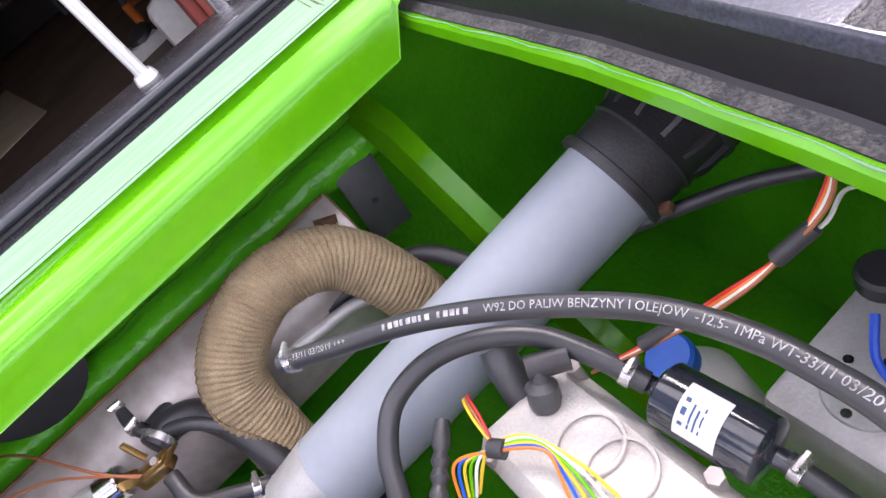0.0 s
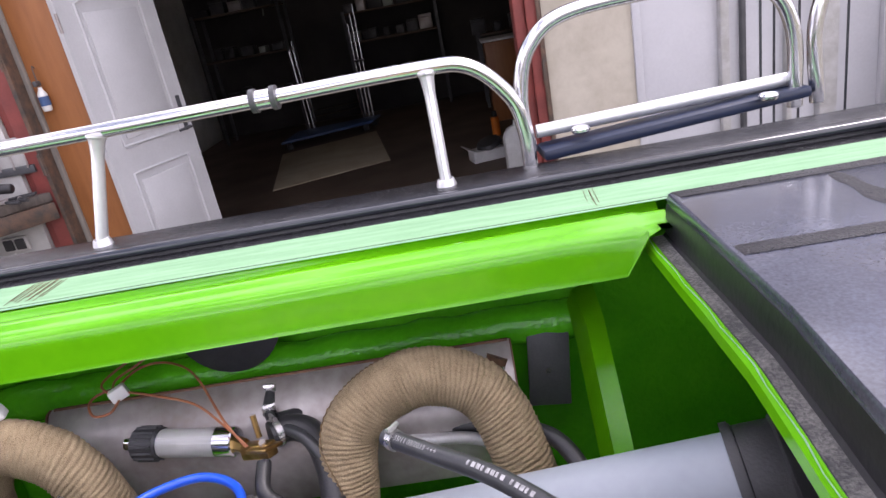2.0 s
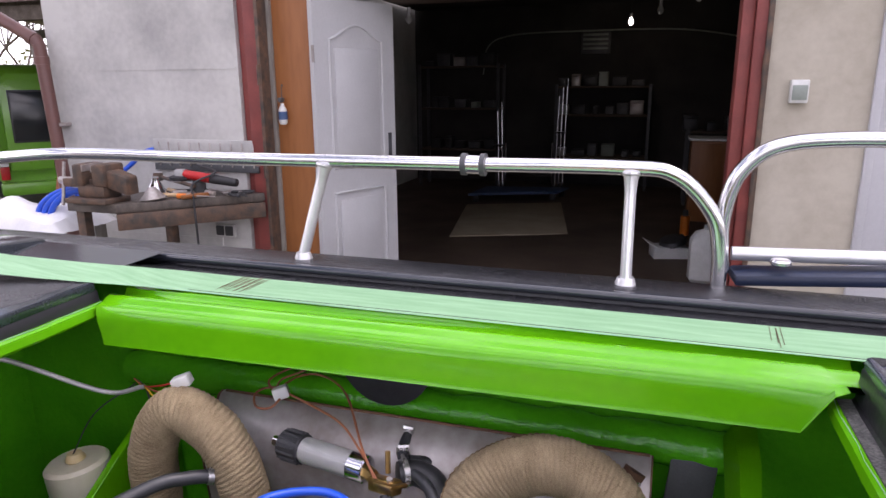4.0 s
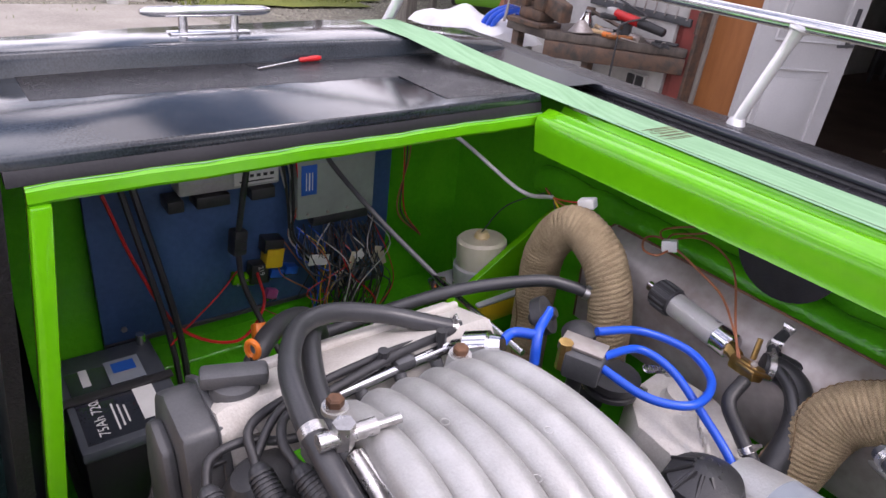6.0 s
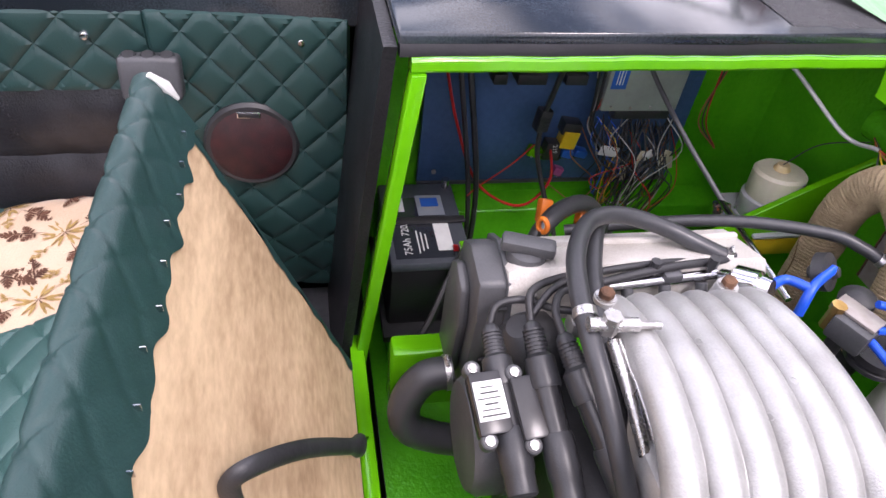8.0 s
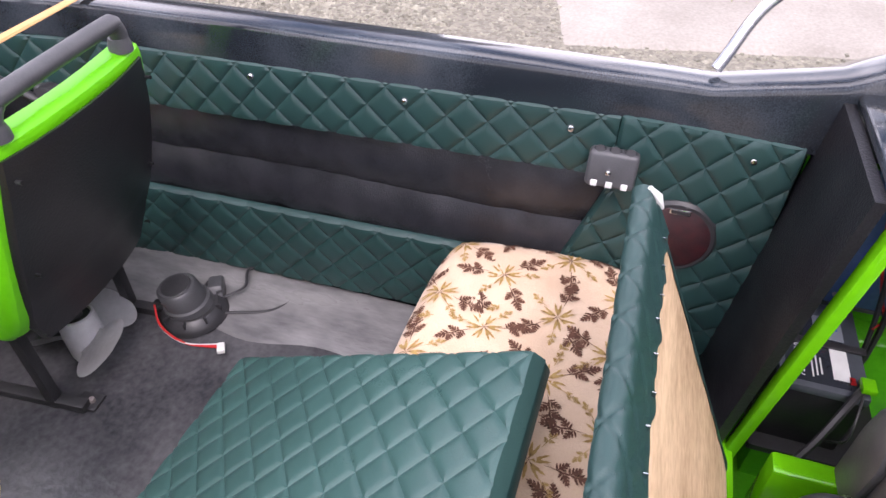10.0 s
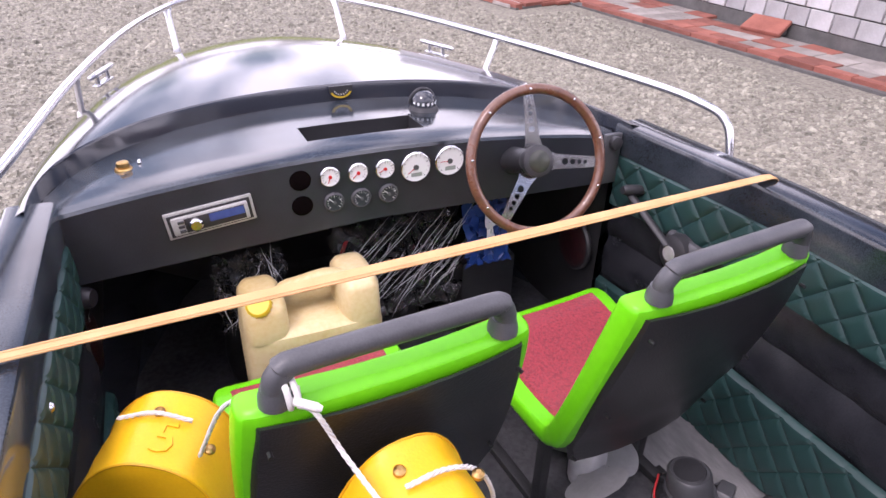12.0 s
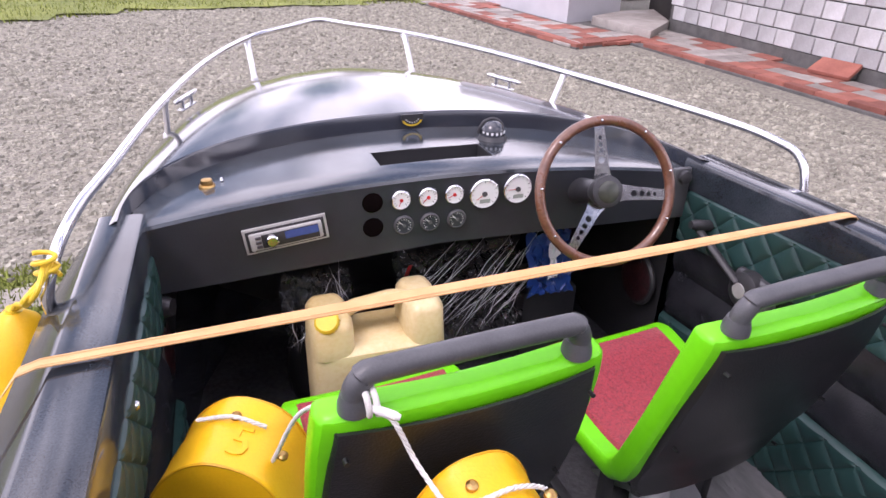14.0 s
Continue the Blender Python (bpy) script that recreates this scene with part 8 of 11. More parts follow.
solid("storage_box", box((0.45, 3.3, 0.53), (0.2, 0.2, 0.3), 0.01), M["black_matt"], "dark box under the blue bag", "box")

# ---------------------------------------------------------------- floor things
mo = thing("blower_motor", "black heater blower motor lying on the floor", "motor", at=(0.6, 2.36, FLOOR))
part("flange", lathe([(0.062, 0), (0.068, 0.15), (0.066, 0.6), (0.05, 1)], (0.60, 2.35, FLOOR), (0.60, 2.35, FLOOR + 0.045), 26), M["rubber"], mo)
part("drum", lathe([(0.048, 0), (0.046, 0.25), (0.041, 0.3), (0.039, 0.92), (0.034, 1)], (0.60, 2.355, FLOOR + 0.04), (0.592, 2.365, FLOOR + 0.125), 26), M["plastic"], mo)
part("drum_top", lathe([(0.03, 0), (0.028, 0.7), (0.012, 1)], (0.592, 2.365, FLOOR + 0.124), (0.591, 2.366, FLOOR + 0.13), 22), M["rubber"], mo)
part("bracket", box((0.655, 2.33, FLOOR + 0.03), (0.05, 0.03, 0.06), 0.006, (0, 20, 30)), M["plastic"], mo)
for k in range(9):
    a = 2 * math.pi * k / 9
    part("fin", box((0.60 + 0.056 * math.cos(a), 2.35 + 0.056 * math.sin(a), FLOOR + 0.04), (0.012, 0.004, 0.03), 0.001, (0, 0, math.degrees(a))), M["rubber"], mo)
for k, m in enumerate(("red", "red", "white_plastic")):
    part("wire", tube([(0.56, 2.40, FLOOR + 0.075), (0.53, 2.37, FLOOR + 0.05 - 0.004 * k), (0.515, 2.31, FLOOR + 0.03), (0.525 + 0.004 * k, 2.245, FLOOR + 0.03)], 0.002, 6, 6), M[m], mo)
part("plug", box((0.525, 2.24, FLOOR + 0.03), (0.022, 0.014, 0.014), 0.002, (0, 0, 30)), M["white_plastic"], mo, "white plug")
part("cable", tube([(0.64, 2.31, FLOOR + 0.03), (0.68, 2.28, FLOOR + 0.035), (0.735, 2.30, FLOOR + 0.03), (0.775, 2.25, FLOOR + 0.012), (0.745, 2.18, FLOOR + 0.005), (0.66, 2.20, FLOOR + 0.006), (0.61, 2.29, FLOOR + 0.02)], 0.0032, 8, 8), M["rubber"], mo, "thin black cable loop")

mo.scale = (1.45, 1.45, 0.95)
mo.location = (0.615, 2.335, FLOOR)

pr = thing("propeller", "spare grey metal propeller standing on the floor", "propeller", at=(0.405, 2.485, FLOOR))
pa, pb = Vector((0.405, 2.50, FLOOR + 0.004)), Vector((0.417, 2.515, FLOOR + 0.135))
part("hub", lathe([(0.044, 0), (0.048, 0.1), (0.05, 0.6), (0.046, 0.97), (0.040, 1.0), (0.036, 0.9)], pa, pb, 30), M["prop"], pr, "bright grey hub")
part("bore", cyl(pa.lerp(pb, 0.91), pa.lerp(pb, 0.97), 0.036, seg=20), M["black_matt"], pr)
part("sleeve", ring(pa.lerp(pb, 0.97), pb - pa, 0.014, 0.02, 0.005, 18), M["rubber"], pr)
axm = axis_matrix(pa, pb)
ref = (axm.inverted() @ Vector((0.345, 2.36, FLOOR + 0.06)))
for k in range(3):
    a0 = math.atan2(ref.y, ref.x) + radians(120 * k)
    e_r, e_t = Vector((math.cos(a0), math.sin(a0), 0)), Vector((-math.sin(a0), math.cos(a0), 0))
    rows = []
    for i in range(13):
        f = i / 12
        chord = max(0.034 * (1 - f), 0.074 * math.sqrt(max(0.0, 1 - ((f - 0.52) / 0.485) ** 2)))
        rows.append([axm @ (e_r * (0.042 + 0.118 * f) + e_t * u * chord + Vector((0, 0, 0.066 + 0.6 * u * chord + 0.014 * f))) for u in (-1, -0.75, -0.5, -0.25, 0, 0.25, 0.5, 0.75, 1)])
    bl = loft(rows)
    bmesh.ops.solidify(bl, geom=bl.faces[:], thickness=0.004)
    part("blade", bl, M["prop"], pr, "curved bright grey blade")

# ---------------------------------------------------------------- steering wheel and dashboard instruments
WC, WN = Vector((0.392, 2.88, 1.172)), Vector((-0.08, -0.93, 0.36)).normalized()
WX = Vector((1, 0, 0))
WX = (WX - WN * WX.dot(WN)).normalized()
WY = WN.cross(WX)
sw = thing("steering_wheel", "three-spoke steering wheel with brown wooden rim", "steering wheel", at=tuple(WC))


def on_wheel(a, r, n=0.0):
    return WC + (WX * math.cos(radians(a)) + WY * math.sin(radians(a))) * r + WN * n


part("rim", tube([on_wheel(360 * k / 48, 0.183) for k in range(49)], 0.0135, 14, 1), M["wheel_wood"], sw, "brown varnished wooden rim")
for k in range(9):
    part("rivet", lathe([(0.004, 0), (0.003, 0.8), (0.001, 1)], on_wheel(40 * k + 12, 0.183, 0.0125), on_wheel(40 * k + 12, 0.183, 0.016), 10), M["chrome"], sw)
for a in (93, -8, 232):
    u = (WX * math.cos(radians(a)) + WY * math.sin(radians(a)))
    v = WN.cross(u)
    b = bmesh.new()
    segs = [(0.035, 0.026), (0.06, 0.02), (0.172, 0.0135)]
    holes = [(0.083, 0.0085), (0.104, 0.0072), (0.123, 0.006), (0.14, 0.005)]
    cuts = [0.035]
    for c, r in holes:
        cuts += [c - r, c, c + r]
    cuts.append(0.172)

    def half_at(s):
        return lerp_table(segs, s)

    def hole_at(s):
        for c, r in holes:
            if abs(s - c) < r:
                return math.sqrt(r * r - (s - c) ** 2)
        return 0.0
    ss = sorted(set([0.035 + 0.137 * k / 60 for k in range(61)] + cuts))
    for sd in (-1, 1):
        loft([[WC + u * s + v * sd * hole_at(s) + WN * (-0.018 * max(0.0, 1 - s / 0.172) ** 1.5), WC + u * s + v * sd * half_at(s) + WN * (-0.018 * max(0.0, 1 - s / 0.172) ** 1.5)] for s in ss], bm=b)
    bmesh.ops.solidify(b, geom=b.faces[:], thickness=0.003)
    part("spoke", b, M["chrome"], sw, "drilled steel spoke", smooth=False)
part("hub", lathe([(0.03, 0), (0.036, 0.3), (0.04, 0.5), (0.042, 0.95), (0.036, 1)], WC - WN * 0.05, WC + WN * 0.012, 28), M["rubber"], sw, "black hub")
part("horn_badge", lathe([(0.029, 0), (0.029, 0.5), (0.02, 1)], WC + WN * 0.011, WC + WN * 0.016, 26), M["badge"], sw, "round grey-green badge")
part("column", cyl(WC - WN * 0.045, WC - WN * 0.16, 0.03, 0.038, 24), M["rubber"], sw)


def dial(x, z, r, dark, label, lcd=False, hand=200):
    t = thing("gauge", label, "gauge", "dashboard gauges", at=(x, 3.03, z))
    y = 3.029
    part("bezel", lathe([(r, 0), (r, 0.5), (r - 0.002, 0.9), (r - 0.004, 1), (r - 0.004, 0.6)], (x, y, z), (x, y - 0.009, z), 36), M["chrome"] if not dark else M["plastic"], t, "chromed bezel" if not dark else "dark bezel")
    part("face", cyl((x, y - 0.003, z), (x, y - 0.0062, z), r - 0.004, seg=36), M["dark_face" if dark else "white_face"], t, "dark dial" if dark else "white dial")
    tm = "white_print" if dark else "rubber"
    tb = bmesh.new()
    for k in range(13):
        a = radians(225 - 22.5 * k)
        big = k % 3 == 0
        box((x + (r - 0.009) * math.cos(a), y - 0.0066, z + (r - 0.009) * math.sin(a)), (0.006 if big else 0.004, 0.0006, 0.0014 if big else 0.0008), 0, (0, -math.degrees(a), 0), bm=tb)
    part("scale_marks", tb, M[tm], t)
    nb = box((0, 0, 0), (r * 0.75, 0.0008, 0.0016))
    a = radians(hand)
    bmesh.ops.transform(nb, matrix=Matrix.Translation((x, y - 0.0075, z)) @ Matrix.Rotation(-a, 4, "Y") @ Matrix.Translation((r * 0.28, 0, 0)), verts=nb.verts)
    part("needle", nb, M["red"] if not dark else M["white_print"], t)
    part("pivot", cyl((x, y - 0.006, z), (x, y - 0.0095, z), r * 0.17, seg=16), M["red"] if (not dark and r < 0.03) else M["plastic"], t)
    if lcd:
        part("display", box((x + 0.002, y - 0.0066, z - r * 0.48), (r * 0.7, 0.001, r * 0.26)), M["grey_box"], t, "small grey display")


for x, a in ((-0.118, 250), (-0.045, 220), (0.027, 205)):
    dial(x, 1.147, 0.0275, False, "small white round gauge with chrome rim", hand=a)
for x in (-0.111, -0.039, 0.036):
    dial(x, 1.075, 0.0265, True, "small dark round gauge in the dashboard", hand=140)
dial(0.112, 1.139, 0.043, False, "large white speedometer with a small display", True, 215)
dial(0.209, 1.143, 0.043, False, "large white rev counter with a small display", True, 180)
for z in (1.146, 1.077):
    # closed disc; the hole's shade is only its black colour
    part("gauge_hole", lathe([(0.027, 0), (0.027, 0.5), (0.022, 1)], (-0.192, 3.0292, z), (-0.192, 3.027, z), 30), M["hole"], boat, "empty round gauge hole as a shade-black disc")

rd = thing("car_radio", "car radio with blue display and round knob", "radio", at=(-0.41, 3.03, 1.09))
RM = Matrix.Translation((-0.412, 3.03, 1.089)) @ Matrix.Rotation(radians(-6.5), 4, "Y")


def rbox(c, s, bv=0.0):
    b = box(c, s, bv)
    bmesh.ops.transform(b, matrix=RM, verts=b.verts)
    return b


part("mounting_frame", rbox((0, -0.003, 0), (0.205, 0.008, 0.068), 0.002), M["silver"], rd, "bright metal mounting frame")
part("frame_inset", rbox((0, -0.0075, 0), (0.192, 0.004, 0.056), 0.001), M["rubber"], rd)
part("faceplate", rbox((0, -0.012, 0), (0.178, 0.012, 0.046), 0.004), M["silver"], rd, "silver faceplate")
part("faceplate_dark", rbox((0.01, -0.0185, 0.0), (0.14, 0.002, 0.036), 0.0008), M["rubber"], rd)
part("display", rbox((0.038, -0.0198, 0.006), (0.082, 0.0012, 0.02)), M["lcd"], rd, "blue display")
kb = lathe([(0.017, 0), (0.016, 0.7), (0.012, 1)], (-0.036, -0.019, 0.0), (-0.036, -0.032, 0.0), 26)
bmesh.ops.transform(kb, matrix=RM, verts=kb.verts)
part("volume_knob", kb, M["chrome"], rd, "round silver knob")
for k in range(3):
    part("button", rbox((-0.068, -0.0195, 0.012 - 0.012 * k), (0.014, 0.003, 0.007), 0.001), M["plastic"], rd)

cmp_ = thing("compass", "black dome compass on the dashboard shelf", "compass", at=(0.25, 3.31, 1.19))
part("base", lathe([(0.044, 0), (0.046, 0.3), (0.04, 0.8), (0.038, 1)], (0.25, 3.315, 1.183), (0.25, 3.315, 1.203), 28), M["rubber"], cmp_)
part("dome", lathe([(0.038, 0), (0.038, 0.2), (0.035, 0.5), (0.027, 0.78), (0.014, 0.95), (0.002, 1)], (0.25, 3.315, 1.203), (0.25, 3.31, 1.245), 28), M["dome"], cmp_, "glossy dome")
for k in range(7):
    a = radians(200 + 23 * k)
    part("dial_mark", box((0.25 + 0.0365 * math.cos(a), 3.314 + 0.0365 * math.sin(a), 1.213), (0.002, 0.007, 0.008), 0, (0, 0, math.degrees(a))), M["white_print"], cmp_)
part("hood", tube([(0.25 + 0.04 * math.cos(radians(a)), 3.316 + 0.012, 1.205 + 0.042 * math.sin(radians(a))) for a in range(0, 181, 15)], 0.005, 8, 2), M["rubber"], cmp_)

inc = thing("inclinometer", "small black and yellow inclinometer on the coaming", "inclinometer", at=(0.04, 3.47, 1.2))
fan = [(0.04 + 0.036 * math.cos(radians(a)), 3.470, 1.222 + 0.026 * math.sin(radians(a))) for a in range(180, 361, 15)]
part("plate", prism(fan + [(0.076, 3.470, 1.235), (0.004, 3.470, 1.235)], (0, 0.006, 0)), M["rubber"], inc)
band = [[(0.04 + r * math.cos(radians(a)), 3.4688, 1.222 + r * 0.72 * math.sin(radians(a))) for r in (0.027, 0.034)] for a in range(195, 346, 10)]
part("scale_band", loft(band), M["yellow_plastic"], inc, "yellow-green scale")
for k in range(7):
    a = radians(200 + 23 * k)
    part("scale_mark", box((0.04 + 0.021 * math.cos(a), 3.4688, 1.224 + 0.015 * math.sin(a)), (0.003, 0.0008, 0.004)), M["white_print"], inc)

fc = thing("deck_filler", "small brass filler cap on the dashboard shelf", "filler cap", at=(-0.587, 3.2, 1.16))
part("flange", lathe([(0.021, 0), (0.021, 0.6), (0.018, 1)], (-0.585, 3.205, 1.160), (-0.585, 3.205, 1.170), 22), M["brass"], fc)
part("cap", lathe([(0.014, 0), (0.016, 0.3), (0.014, 0.9), (0.008, 1)], (-0.585, 3.205, 1.169), (-0.585, 3.205, 1.184), 18), M["brass"], fc)
part("cleat_pin", lathe([(0.004, 0), (0.006, 0.5), (0.003, 1)], (-0.548, 3.225, 1.164), (-0.548, 3.225, 1.176), 10), M["chrome"], fc)

pk = thing("round_knob", "black round knob below the dashboard", "knob", at=(-0.70, 3.0, 0.95))
part("knob", lathe([(0.018, 0), (0.025, 0.1), (0.026, 0.7), (0.02, 1)], (-0.735, 3.0, 0.95), (-0.695, 2.985, 0.952), 22), M["black_edge"], pk)
part("stem", cyl((-0.77, 3.01, 0.95), (-0.735, 3.0, 0.95), 0.012, seg=14), M["plastic"], pk)

kp = thing("switch_plate", "black plastic control plate at the dashboard's end", "control plate", at=(0.735, 3.0, 1.08))
part("plate", box((0.735, 3.02, 1.075), (0.06, 0.018, 0.16), 0.006), M["plastic"], kp)
part("knob", lathe([(0.018, 0), (0.02, 0.4), (0.018, 0.9), (0.01, 1)], (0.735, 3.012, 1.13), (0.733, 2.99, 1.133), 22), M["rubber"], kp, "round black knob")
tl = thing("throttle_control", "black side-mounted throttle lever with red button", "throttle", at=(0.77, 2.75, 0.93))
part("housing", lathe([(0.05, 0), (0.055, 0.3), (0.05, 0.8), (0.03, 1)], (0.80, 2.715, 0.905), (0.745, 2.715, 0.91), 26), M["rubber"], tl)
part("mount", box((0.785, 2.70, 0.90), (0.03, 0.15, 0.11), 0.02, seg=3), M["plastic"], tl)
part("dial_ring", ring((0.744, 2.715, 0.91), (1, 0, 0), 0.02, 0.004, 0.002), M["silver"], tl)
part("lever", tube([(0.75, 2.73, 0.925), (0.745, 2.82, 0.965), (0.745, 2.935, 1.01)], 0.013, 12, 6, flat=0.7), M["rubber"], tl, "black lever")
part("grip", lathe([(0.012, 0), (0.016, 0.2), (0.016, 0.8), (0.01, 1)], (0.715, 2.915, 1.02), (0.79, 2.905, 1.012), 16), M["rubber"], tl, "black grip")
part("red_button", cyl((0.79, 2.905, 1.012), (0.805, 2.903, 1.01), 0.009, seg=12), M["red"], tl, "red button")

# fender outside
fd = thing("boat_fender", "yellow inflatable fender tied outside the boat", "fender", at=(-0.985, 2.87, 0.9))
part("body", lathe([(0.015, 0), (0.05, 0.06), (0.075, 0.2), (0.08, 0.5), (0.075, 0.8), (0.045, 0.95), (0.018, 1)], (-0.995, 2.88, 0.52), (-0.985, 2.88, 1.06), 24), M["yellow"], fd)
part("neck", cyl((-0.985, 2.88, 1.05), (-0.98, 2.88, 1.065), 0.016, seg=14), M["yellow_plastic"], fd)
for k in range(3):
    ps = [(-0.985, 2.88, 1.06), (-0.965 + 0.008 * k, 2.85, 1.09), (-0.93 + 0.01 * k, 2.79 - 0.012 * k, 1.12 + 0.01 * k), (-0.90, 2.71 - 0.01 * k, 1.165 + 0.008 * k), (-0.87, 2.68 + 0.02 * k, 1.205), (-0.862 + 0.01 * k, 2.73, 1.232)]
    part("rope", tube(ps, 0.005, 8, 6), M["yellow_plastic"], fd, "yellow rope")
part("rope", tube([(-0.86 + 0.019 * math.cos(k * 0.8), 2.73 + 0.012 * math.sin(k * 0.8), 1.205 + 0.0025 * k) for k in range(20)], 0.0045, 8, 3), M["yellow_plastic"], fd, "yellow rope turns")

# ---------------------------------------------------------------- garage and its front wall
def block(x0, x1, y0, y1, z0, z1, bevel=0.0):
    return box(((x0 + x1) / 2, (y0 + y1) / 2, (z0 + z1) / 2), (abs(x1 - x0), abs(y1 - y0), abs(z1 - z0)), bevel)


def wall_block(name, x0, x1, y0, y1, z0, z1, material, label):
    return solid(name, block(x0, x1, y0, y1, z0, z1), material, label, "wall", kind="structure")


wall_block("wall_east", 2.16, 3.66, -3.05, -2.8, -0.1, 3.4, M["plaster"], "stained grey-white plastered garage wall")
wall_block("wall_west", -1.30, -0.83, -3.05, -2.81, -0.1, 3.4, M["beige_wall"], "beige stained plaster beside the garage opening")
wall_block("wall_siding", -6.0, -1.302, -3.05, -2.83, -0.1, 3.4, M["siding"], "pale grey sheet-clad wall")
# lintel, inner walls and ceiling carry the garage's shade in their colour
wall_block("wall_lintel", -0.83, 2.16, -3.05, -2.82, 2.5, 3.4, M["room_shade"], "wall above the garage opening coloured for shade")
wall_block("wall_side_west", -2.6, -2.4, -9.5, -3.06, -0.1, 3.4, M["room_shade"], "workshop wall coloured for indoor shade")
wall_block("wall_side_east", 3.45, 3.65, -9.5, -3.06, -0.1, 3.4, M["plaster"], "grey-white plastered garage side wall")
wall_block("wall_back", -2.6, 3.65, -9.72, -9.52, -0.1, 3.4, M["room_shade"], "workshop back wall coloured for indoor shade")
solid("ceiling", box((0.5, -6.2, 2.72), (5.8, 6.7, 0.08)), M["room_shade"], "workshop ceiling coloured for indoor shade", "ceiling", kind="structure")
solid("garage_floor", box((0.5, -6.15, 0.02), (6.0, 6.7, 0.04)), M["room_floor"], "brown concrete workshop floor", "floor", kind="structure")
for z in (0.55, 1.1, 1.65, 2.2):
    solid("trim", block(2.18, 3.64, -2.803, -2.797, z, z + 0.008), M["plaster"], "faint joint line in the plaster wall", "joint", kind="structure")

# siding joints, poles and cover strips on the pale wall
sid = thing("wall_cladding", "pale sheets and dark poles against the garage wall", "cladding", at=(-1.7, -2.8, 0))
part("corner_strip", block(-1.325, -1.285, -2.85, -2.79, 0, 2.9, 0.003), M["siding"], sid, "light steel strip")
for x, w, d, key in ((-1.75, 0.045, 0.05, "silver"), (-1.85, 0.025, 0.04, "plastic"), (-2.08, 0.03, 0.05, "silver"), (-2.28, 0.09, 0.06, "silver"), (-2.62, 0.12, 0.04, "cream_panel")):
    part("pole" if d > 0.04 else "strip", block(x - w / 2, x + w / 2, -2.83, -2.83 + d, 0, 2.9, 0.006), M["siding"] if key == "cream_panel" else M[key], sid)
for x in (-1.95, -2.02, -2.15, -2.4):
    part("groove", block(x - 0.006, x + 0.006, -2.832, -2.826, 0, 2.9), M["dark_face"], sid)
part("top_rail", cyl((-2.1, -2.77, 1.55), (-3.4, -2.77, 1.45), 0.03, seg=12), M["silver"], sid)
leaning = thing("cream_board", "pale cream board leaning against the sheet wall", "board", at=(-2.8, -2.5, 0))
part("board", prism([(-2.42, -2.5, 0.0), (-3.3, -2.5, 0.0), (-3.3, -2.7, 1.6), (-2.75, -2.7, 1.6)], (0, 0.02, 0), 0.004), M["beige_wall"], leaning)
part("edge_strip", prism([(-2.405, -2.49, 0.0), (-2.42, -2.49, 0.0), (-2.75, -2.69, 1.6), (-2.735, -2.69, 1.6)], (0, 0.024, 0)), M["siding"], leaning)

# opening frame, rust-red
for x0, x1, y1 in ((1.985, 2.155, -2.79), (-0.82, -0.69, -2.8)):
    fr = thing("door_frame", "rust-red painted steel frame of the garage opening", "door frame", "steel opening frames", kind="structure", at=((x0 + x1) / 2, -2.9, 0))
    part("flange", block(x0, x1 - 0.06, -3.0, y1, 0, 2.55, 0.004), M["red_iron"], fr)
    part("web", block(x1 - 0.058, x1, -3.0, y1 - 0.035, 0, 2.55, 0.004), M["red_iron"], fr)
    part("edge_angle", block(x0 - 0.006, x0 + 0.018, -3.0, y1 + 0.02, 0, 2.55, 0.003), M["rust_iron"], fr)
    for z in (0.4, 0.98, 1.55):
        part("hinge_pin", cyl((x0 + 0.012, y1 + 0.02, z), (x0 + 0.012, y1 + 0.02, z + 0.12), 0.012, seg=10), M["rust_iron"], fr)
sp_ = thing("side_panel", "orange-brown wooden panel beside the garage door", "panel", kind="structure", at=(1.82, -2.88, 0))
part("panel", block(1.665, 1.975, -2.93, -2.89, 0.02, 2.45, 0.003), M["brown_wood"], sp_)
part("batten", block(1.955, 1.982, -2.9, -2.865, 0.02, 2.45, 0.003), M["post_wood"], sp_)
part("edge_strip", block(1.652, 1.668, -2.93, -2.872, 0.02, 2.45, 0.003), M["rust_iron"], sp_)
sb_ = thing("spray_bottle", "small white and blue spray bottle hung on the panel", "bottle", at=(1.9, -2.86, 1.2))
part("body", lathe([(0.02, 0), (0.026, 0.1), (0.026, 0.7), (0.012, 0.9), (0.012, 1)], (1.9, -2.858, 1.31), (1.9, -2.858, 1.44), 14), M["white_plastic"], sb_)
part("label", ring((1.9, -2.858, 1.365), (0, 0, 1), 0.0262, 0.05), M["blue_panel"], sb_)
part("trigger", box((1.9, -2.845, 1.46), (0.022, 0.05, 0.03), 0.006), M["plastic"], sb_)
part("hook", tube([(1.9, -2.88, 1.54), (1.9, -2.86, 1.55), (1.9, -2.855, 1.5), (1.9, -2.858, 1.47)], 0.003, 6), M["plastic"], sb_)

# white door leaf standing open into the garage
HX, HY, FX, FY = 1.66, -2.85, 1.39, -3.46
door = thing("door_1", "white moulded panel door standing open into the garage", "door", kind="structure", at=(HX, HY, 0.03))
DW = math.hypot(FX - HX, FY - HY)
DA = math.atan2(FY - HY, FX - HX)
NX, NY = math.sin(DA), -math.cos(DA)
if NX > 0:
    NX, NY = -NX, -NY


def on_door(s, z, n):
    return (HX + math.cos(DA) * s + NX * n, HY + math.sin(DA) * s + NY * n, 0.03 + z)


